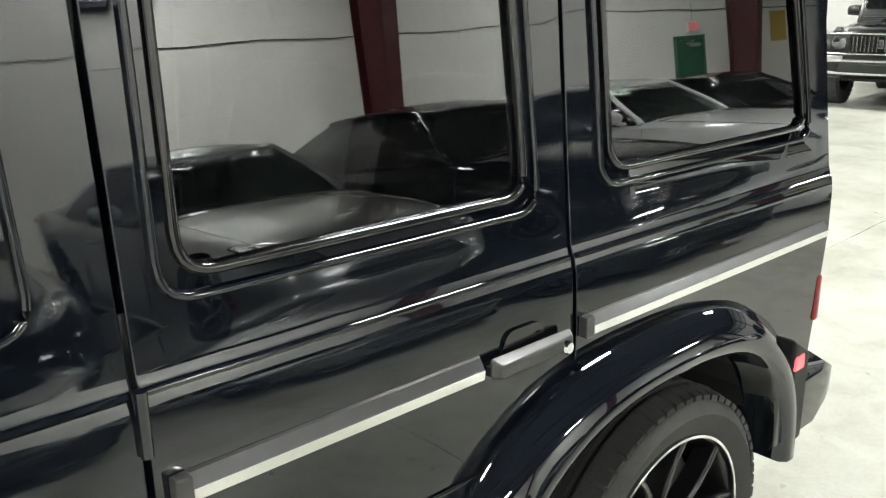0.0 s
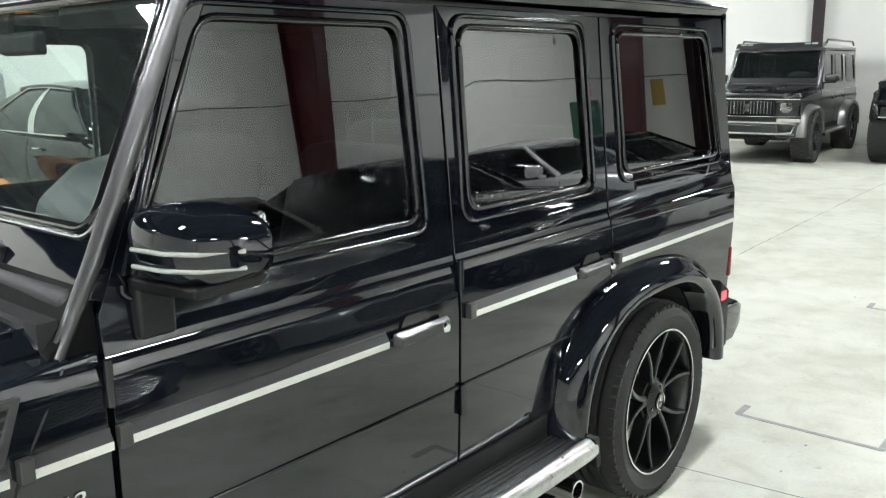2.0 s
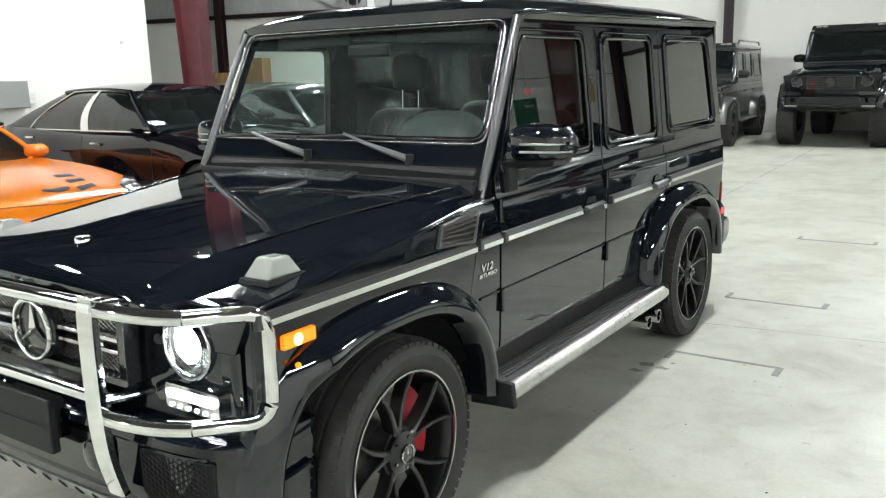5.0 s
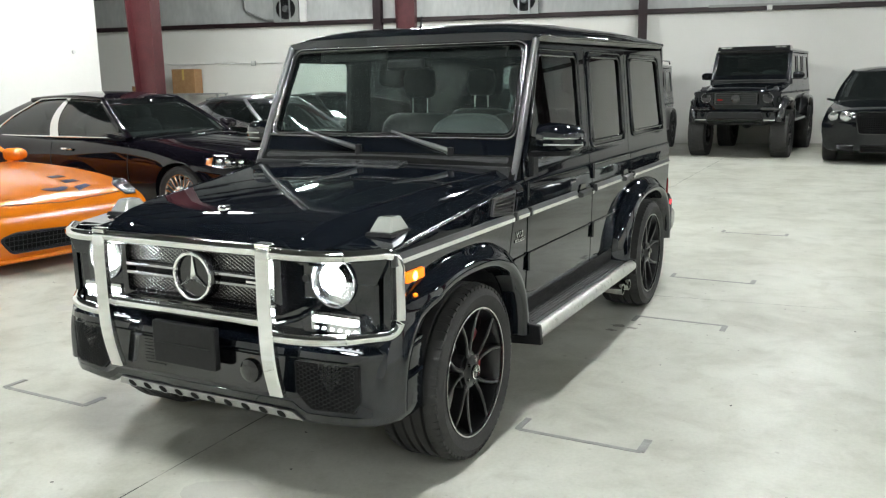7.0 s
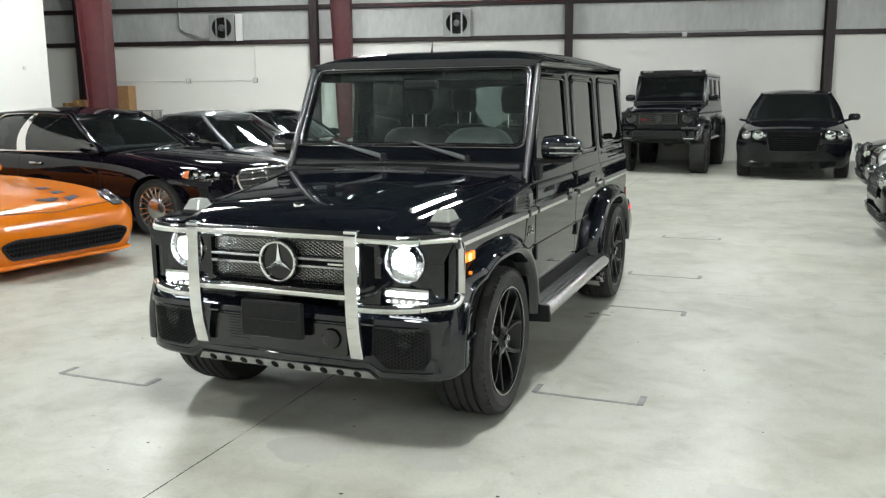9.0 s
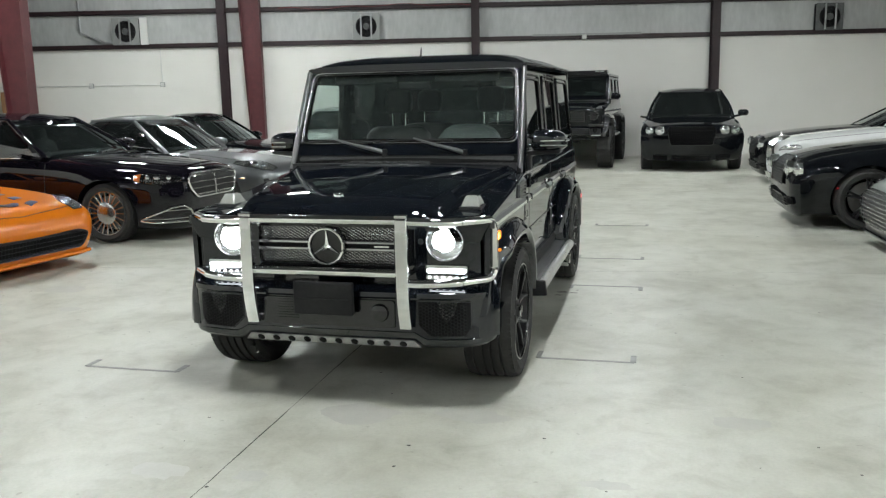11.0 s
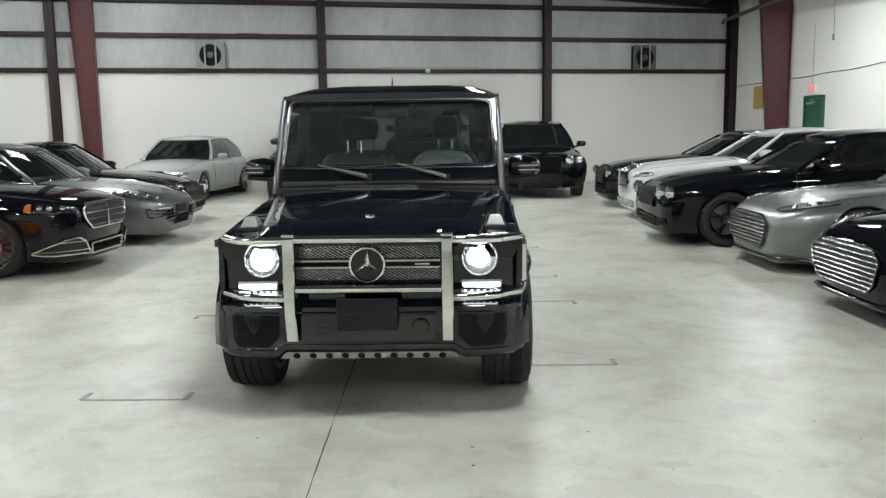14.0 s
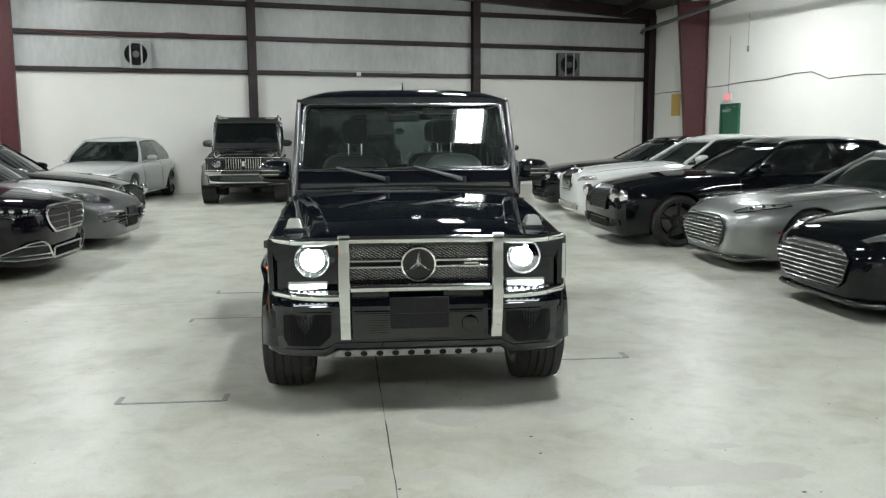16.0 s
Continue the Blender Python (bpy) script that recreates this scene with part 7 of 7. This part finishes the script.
low_car("saloon", "plain silver saloon with multi-spoke wheels", nose_at((-5.70, 14.9), (0.97, 0.95), -2.5), L=5.27, W=1.98, H=1.54, nose=0.78, hood=1.0, belt=0.98, cowl=1.55, rf0=2.25, rear_b=0.88, rf1=3.95, deck=4.8, deckz=1.03, fo=0.95, wb=3.12, r=0.345, rim_r=0.25, style="ten", rim_mat="rimedge", paint_="silver", screen="midtint", glass_="midtint", grille="single", lamp="block", lampz=0.70, seats="tanseat", bright="thin")
low_car("luxury_saloon", "glossy black luxury saloon with twin round headlamps", nose_at((4.04, 6.0), (0.97, 0.85), RIGHT), soft=True, nose_w=0.72, L=5.4, W=1.97, H=1.52, nose=0.86, hood=1.05, belt=1.02, cowl=1.6, rf0=2.4, rf1=4.1, deck=5.05, deckz=1.08, fo=0.85, wb=3.07, r=0.365, rim_r=0.275, style="five", grille="mesh", lamp="twin", lampz=0.72, door_b=0.45)
low_car("luxury_saloon", "white luxury saloon with tall chrome grille", pose(3.42, 10.05, 0, 0, 0, RIGHT), L=5.5, W=1.95, H=1.55, nose=0.90, hood=1.08, belt=1.06, cowl=1.7, rf0=2.45, rf1=3.9, deck=4.95, deckz=1.1, fo=0.9, wb=3.3, r=0.375, rim_r=0.275, style="seven", rim_mat="rimedge", paint_="white", screen="midtint", grille="upright", lamp="block", lampz=0.74)
low_car("luxury_saloon", "glossy black luxury saloon with round headlamps by the wall", pose(3.38, 12.6, 0, 0, 0, RIGHT), soft=True, L=5.3, W=1.97, H=1.50, nose=0.86, hood=1.04, belt=1.02, cowl=1.75, rf0=2.6, rf1=4.0, deck=4.9, deckz=1.08, fo=0.95, wb=3.07, r=0.365, rim_r=0.275, style="five", grille="mesh", lamp="twin", lampz=0.72, door_b=0.45)
AST = dict(soft=True, L=5.0, W=1.93, H=1.38, nose=0.74, hood=0.94, belt=0.92, cowl=1.75, rf0=2.5, rf1=3.3, deck=4.6, deckz=1.0, fo=0.88, wb=2.99, r=0.355, rim_r=0.27, style="five", grille="wide", lamp="long", lampz=0.62, bulge=0.05, nose_w=0.56, sill=0.13)
low_car("grand_tourer", "titanium grey grand tourer with wide barred grille", pose(3.80, 4.55, 0, 0, 0, RIGHT), paint_="astgrey", screen="midtint", **AST)
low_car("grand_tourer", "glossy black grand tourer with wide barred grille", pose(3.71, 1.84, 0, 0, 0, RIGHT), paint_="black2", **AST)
low_car("tall_suv", "glossy black luxury sport utility car with round lamps", pose(2.28, 14.25, 0, 0, 0, 0), L=5.14, W=2.16, H=1.81, nose=1.02, hood=1.18, belt=1.16, cowl=1.45, rf0=2.1, rf1=4.2, deck=4.95, deckz=1.18, tailz=0.9, fo=0.9, wb=2.99, r=0.39, rim_r=0.28, style="five", grille="mesh", lamp="twin", lampz=0.90, tall=True, sill=0.28, nose_w=0.80)
boxy_suv("off_road_suv", "dark grey widened off-road car with barred grille", pose(-3.15, 14.95, 0, 0, 0, 4), full=False, body="gunmetal", hood="carbon", flare="bronze", lift=0.06, r=0.43, rim_r=0.26, wide=0.05, tyre_w=0.32, face="bars", nose="gunmetal")
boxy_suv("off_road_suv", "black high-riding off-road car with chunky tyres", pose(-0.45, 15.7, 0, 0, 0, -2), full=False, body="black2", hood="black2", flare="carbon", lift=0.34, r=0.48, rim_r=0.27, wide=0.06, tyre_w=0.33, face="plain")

# ---- fittings on the walls ----


def wall_fan(s, white=False, dull=False):
    e = empty("wall_fan", "square galvanised exhaust fan set in the back wall", "fan", "wall fans", wall_m(s, 0.03, 3.70))
    part("housing", holed([(-0.37, -0.36), (0.37, -0.36), (0.37, 0.36), (-0.37, 0.36)], [[(0.29 * math.cos(2 * math.pi * i / 28), 0.29 * math.sin(2 * math.pi * i / 28)) for i in range(28)]], lambda a, b: (a, -0.16, b), (0, 0.05, 0)), "fanmetal" if dull else "greymetal", e, bevel=0.005)
    part("shroud", lathe([(0.30, -0.16), (0.28, -0.10), (0.28, 0.02), (0.295, 0.02), (0.305, -0.10)], 28, "y", (0, 0, 0), True), "plastic", e, smooth=40)
    part("back", box(-0.36, 0.36, 0.0, 0.03, -0.35, 0.35), "plastic", e)
    for k in range(5):
        a = 2 * math.pi * k / 5 + 0.4
        u, v = Vector((math.cos(a), 0, math.sin(a))), Vector((-math.sin(a), 0, math.cos(a)))
        q = [u * 0.06 - v * 0.03, u * 0.26 - v * 0.09, u * 0.26 + v * 0.07, u * 0.06 + v * 0.03]
        part("blade", wedge([tuple(p + Vector((0, -0.03 + 0.03 * (i > 1), 0))) for i, p in enumerate(q)], [tuple(p + Vector((0, -0.036 + 0.03 * (i > 1), 0))) for i, p in enumerate(q)]), "plastic", e)
    part("motor", lathe([(0.0, -0.2), (0.08, -0.2), (0.09, -0.18), (0.09, -0.06), (0.0, -0.06)], 24, "y"), "fanmetal", e, smooth=40)
    for x in (-0.14, 0.14):
        part("guard_bar", box(x - 0.022, x + 0.022, -0.215, -0.195, -0.34, 0.34), "galv", e, "bright upright fan strut", bevel=0.004)
    for k in range(3):
        r = 0.12 + k * 0.075
        part("guard_ring", tube([(r * math.cos(2 * math.pi * i / 28), -0.185, r * math.sin(2 * math.pi * i / 28)) for i in range(28)], 0.004, 5, True), "plastic", e)
    if white:
        part("side_panel", box(0.39, 0.60, -0.13, -0.06, -0.36, 0.37), "whitemetal", e, "white metal side panel", bevel=0.01)
    return e


wall_fan(-1.68)
wall_fan(11.03, dull=True)
wall_fan(-8.32, True)
c = on_wall("conduit", tube([(-9.62, -0.06, 5.4), (-9.62, -0.06, 3.75), (-9.55, -0.06, 3.66), (-8.95, -0.06, 3.40), (-8.7, -0.06, 3.40)], 0.028, 8), "galv", smooth=60)
tagged(c, "galvanised conduit bending along the wall", "conduit")
for nm, pts in (("conduit", [(-7.45, -0.02, 3.24), (-7.45, -0.02, 2.27)]), ("conduit", [(-7.45, -0.02, 2.24), (-12.2, -0.02, 2.26)]), ("conduit", [(13.53, -0.03, 4.2), (13.53, -0.03, 0.4)])):
    tagged(on_wall(nm, tube(pts, 0.012, 6), "whitemetal", smooth=60), "thin white conduit fixed to the wall", "conduit", "wall conduits")
for s in (-7.45, -9.45):
    o = empty("wall_socket", "small grey electrical box on the wall", "socket", "wall sockets", wall_m(s, 0.0, 2.25))
    part("back_box", box(-0.06, 0.06, -0.055, 0, -0.065, 0.065), "greymetal", o, bevel=0.006)
    part("cover", box(-0.05, 0.05, -0.06, -0.054, -0.055, 0.055), "whitemetal", o, bevel=0.003)
tagged(on_wall("cable_tray", box(2.9, 5.9, -0.115, -0.10, 3.34, 3.40), "greymetal", bevel=0.004), "thin grey cable tray on the girt", "cable tray")
o = empty("wall_box", "small white box on the girt", "box", "", wall_m(4.32, 0.1, 3.30))
part("case", box(-0.06, 0.06, -0.05, 0, -0.06, 0.06), "whitemetal", o, bevel=0.006)
pts = [(-4.1 + i * 0.22, -0.13, 4.24 + 0.025 * math.sin(i * 0.9) - 0.03 * math.sin(i * 0.31)) for i in range(25)]
tagged(on_wall("red_cable", tube(pts, 0.009, 6), "red_cable", smooth=60), "red cable draped along a girt", "cable")

# side wall fittings
d = on_side("door_1", box(4.36, 5.06, 0.02, 0.06, 0, 2.28), "green")
tagged(d, "dark green steel exit door in the side wall", "door", "", "structure")
for q in (box(4.28, 4.36, 0.0, 0.09, 0, 2.37), box(5.06, 5.14, 0.0, 0.09, 0, 2.37), box(4.36, 5.06, 0.0, 0.09, 2.285, 2.37)):
    part("door_frame", q, "green", d)
part("door_closer", join(box(4.45, 4.75, 0.06, 0.12, 2.14, 2.21), tube([(4.72, 0.10, 2.18), (4.95, 0.16, 2.2), (4.62, 0.1, 2.26)], 0.01, 6)), "greymetal", d, "grey door closer")
part("push_bar", box(4.42, 5.0, 0.06, 0.12, 1.0, 1.06), "galv", d, "metal push bar")
o = empty("exit_sign", "small lit red exit sign above the door", "sign", "", side_m(4.55, 0.0, 2.55))
part("case", box(-0.16, 0.16, 0.0, 0.05, -0.10, 0.10), "whitemetal", o, bevel=0.005)
part("face", box(-0.145, 0.145, 0.05, 0.056, -0.085, 0.085), "exit", o, "glowing red sign face")
tagged(on_side("conduit", tube([(4.55, 0.015, 2.66), (4.55, 0.015, 4.2)], 0.006, 6), "greymetal"), "thin cable down to the exit sign", "cable")
o = empty("heater_sensor", "small hanging lamp cable on the wall", "cable", "", side_m(5.4, 0.0, 3.7))
part("cord", tube([(0, 0.02, 0.15), (0, 0.02, 1.0)], 0.006, 5), "greymetal", o)
part("end", box(-0.03, 0.03, 0.0, 0.05, 0.0, 0.15), "greymetal", o, bevel=0.01)
o = empty("notice_board", "yellowish board panel fixed to the wall", "board", "", side_m(1.72, 0.0, 2.43))
part("panel", box(-0.26, 0.26, 0.0, 0.03, -0.33, 0.33), "yellowboard", o, bevel=0.004)
pts = [(0.2 + i * 0.6, 0.02, 2.80 + 0.014 * i * (i < 14) + 0.018 * math.sin(i * 1.7) + 0.015 * math.sin(i * 0.6)) for i in range(52)]
tagged(on_side("wall_cable", tube(pts, 0.010, 6), "cable", smooth=60), "dark cable strung along the side wall", "cable")
# pipe under the roof
tagged(part("gas_pipe", tube([(8.5, 21.6, 4.72), (8.55, 21.6, 4.82), (8.75, 15.5, 4.84), (9.4, -6.0, 4.86)], 0.055, 10), "pipe", smooth=50), "dull grey pipe hung under the roof edge", "pipe")
tagged(part("gas_pipe", cyl((8.55, 19.0, 4.9), (8.6, 19.0, 5.35), 0.012, n=6), "galv"), "thin steel pipe hanger rod", "pipe")

# partition wall fittings
o = empty("electric_panel", "grey electrical cabinet on the white partition wall", "cabinet", "", pose(-9.85, 4.72, 1.45))
part("case", box(0, 0.14, -0.32, 0.32, -0.2, 0.2), "greymetal", o, bevel=0.008)
part("door", box(0.14, 0.152, -0.30, 0.30, -0.185, 0.185), "greymetal", o, bevel=0.004)
part("switch", box(0.0, 0.06, 0.36, 0.46, -0.14, 0.02), "whitemetal", o, bevel=0.006)
o = empty("wall_button", "small white button on the partition wall", "button", "", pose(-9.85, 6.82, 2.22))
part("disc", lathe([(0.0, 0.02), (0.03, 0.02), (0.035, 0.0)], 16, "x"), "whitemetal", o, smooth=40)
o = empty("tool_rack", "dark tools hanging by the partition wall", "rack", "", pose(-9.85, 4.45, 0))
part("post", box(0.02, 0.06, -0.02, 0.02, 0, 1.05), "plastic", o)
for z in (0.8, 0.92, 1.02):
    part("arm", box(0.04, 0.20, -0.03, 0.12, z, z + 0.05), "plastic", o, bevel=0.01)

# cartons on a shelf by the far wall
o = empty("storage_shelf", "low storage shelf along the back wall", "shelf", "", wall_m(-11.7, 0.06))
for s in (-1.4, 1.4):
    for y in (-0.1, -0.6):
        part("leg", box(s - 0.025, s + 0.025, y - 0.025, y + 0.025, 0, 1.42), "greymetal", o)
for z in (0.5, 1.40):
    part("board", box(-1.45, 1.45, -0.64, -0.06, z, z + 0.04), "greymetal", o)
for s, w, h, z in ((-11.4, 0.72, 0.68, 1.44), (-12.6, 0.34, 0.30, 1.44), (-12.95, 0.26, 0.22, 1.44)):
    o = empty("carton", "closed brown cardboard carton on a shelf", "carton", "cartons", wall_m(s, 0.1, z))
    part("box", box(-w / 2, w / 2, -0.45, -0.02, 0, h), "card", o, bevel=0.006)
    part("tape", box(-0.03, 0.03, -0.455, -0.015, h * 0.55, h + 0.003), "yellowboard", o)

# ---- floor marks ----


def tape_mark(x0, x1, y, arm, label="grey tape bracket on the floor"):
    e = empty("tape_mark", label, "floor tape", "floor tape marks", pose(x0, y, 0.0))
    L = x1 - x0
    part("strip", box(0, L * 0.62, -0.012, 0.012, 0.0005, 0.003), "tape", e)
    part("strip", box(L * 0.62, L, -0.0105, 0.0125, 0.0006, 0.0033), "tape", e)
    part("end_strip", box(-0.012, 0.018, min(0, arm), max(0, arm), 0.0006, 0.0045), "tape", e)
    part("end_strip", box(L - 0.022, L + 0.014, min(0, arm), max(0, arm), 0.0006, 0.0045), "tape", e)


tape_mark(0.96, 1.55, 0.34, 0.14)
tape_mark(0.95, 1.54, 2.50, -0.13)
tape_mark(0.88, 1.52, 3.80, 0.13)
tape_mark(0.88, 1.52, 6.12, 0.13)
tape_mark(-1.80, -1.16, -0.36, 0.13)
tape_mark(-1.82, -1.2, 2.0, -0.13)
tape_mark(-1.82, -1.2, 3.2, 0.13)


def joint(name, pts, w=0.0040):
    """A saw-cut joint: a narrow dark strip with slightly ragged edges."""
    rnd = random.Random(len(pts) * 7 + int(pts[0][0] * 100))
    P = [Vector((*p, 0)) for p in pts]
    line = []
    for a, b in zip(P, P[1:]):
        n = max(2, int((b - a).length / 0.12))
        line += [a + (b - a) * i / n + Vector((rnd.uniform(-1, 1) * 0.002, rnd.uniform(-1, 1) * 0.002, 0)) for i in range(n)]
    line.append(P[-1])
    V, F = [], []
    for i, p in enumerate(line):
        t = (line[min(i + 1, len(line) - 1)] - line[max(i - 1, 0)]).normalized()
        q = Vector((-t.y, t.x, 0)) * w * rnd.uniform(0.15, 1.15)
        V += [tuple(p + q + Vector((0, 0, 0.0015))), tuple(p - q + Vector((0, 0, 0.0015)))]
        if i:
            F.append((2 * i - 2, 2 * i, 2 * i + 1, 2 * i - 1))
    ob = part(name, (V, F), "joint", recalc=False)
    return tagged(ob, "narrow dark joint in the concrete floor", "floor joint", "", "structure")


joint("floor_joint", [(-0.12, -8.0), (-0.17, -1.8), (-0.22, -0.25), (-0.32, 3.2), (-0.5, 9.0), (-0.7, 17.0)])
joint("floor_joint", [(-9.0, 2.0), (0.96, 3.12), (2.47, 3.29), (9.0, 4.0)], 0.0025)
joint("floor_joint", [(-9.0, 9.4), (9.0, 11.6)], 0.0025)
# faint worn patches and small flecks on the concrete
rnd = random.Random(12)
for x, y, q, k in ((-0.45, -1.64, 0.10, 1.5), (-0.02, -1.61, 0.07, 1.2), (1.26, -1.70, 0.16, 2.4), (1.60, -1.72, 0.12, 2.0), (1.50, -1.38, 0.05, 2.6), (-2.95, 0.95, 0.08, 1.5), (-3.5, 1.6, 0.16, 1.3), (0.20, -0.80, 0.16, 1.4), (0.78, -0.72, 0.10, 2.2), (2.1, -0.55, 0.09, 2.0)):
    rim = [q * rnd.uniform(0.7, 1.05) for _ in range(18)]
    V = [(x, y, 0.0012)] + [(x + k * w * math.cos(2 * math.pi * i / 18), y + w * math.sin(2 * math.pi * i / 18), 0.0010) for i, w in enumerate(rim)]
    o = part("floor_patch", (V, [(0, 1 + i, 1 + (i + 1) % 18) for i in range(18)]), "worn", recalc=False)
    tagged(o, "faint worn dull patch on the concrete floor", "floor patch", "worn floor patches", "structure")
V, F = [], []
for _ in range(140):
    x, y, q = rnd.uniform(-5, 5), rnd.uniform(-3.2, 9), rnd.uniform(0.003, 0.010)
    n = len(V)
    V += [(x + rnd.uniform(0.6, 1.6) * q * math.cos(a), y + q * math.sin(a), 0.0014) for a in (0.2, 1.3, 2.5, 3.6, 4.9)]
    F.append((n, n + 1, n + 2, n + 3, n + 4))
tagged(part("floor_fleck", (V, F), "joint", recalc=False), "tiny dark flecks of grit on the floor", "grit", "", "stuff")
# dried oily drips beside the car
rnd = random.Random(31)
for x, y, q in ((0.90, 2.22, 0.042), (0.99, 2.20, 0.030), (0.88, 2.10, 0.026), (1.02, 2.30, 0.012)):
    rim = [q * rnd.uniform(0.55, 1.1) for _ in range(14)]
    V = [(x, y, 0.0016)] + [(x + 1.5 * w * math.cos(2 * math.pi * i / 14), y + w * math.sin(2 * math.pi * i / 14), 0.0012) for i, w in enumerate(rim)]
    o = part("floor_stain", (V, [(0, 1 + i, 1 + (i + 1) % 14) for i in range(14)]), "oil", recalc=False)
    tagged(o, "dried dark oil drip on the concrete floor", "floor stain", "oil drips", "structure")
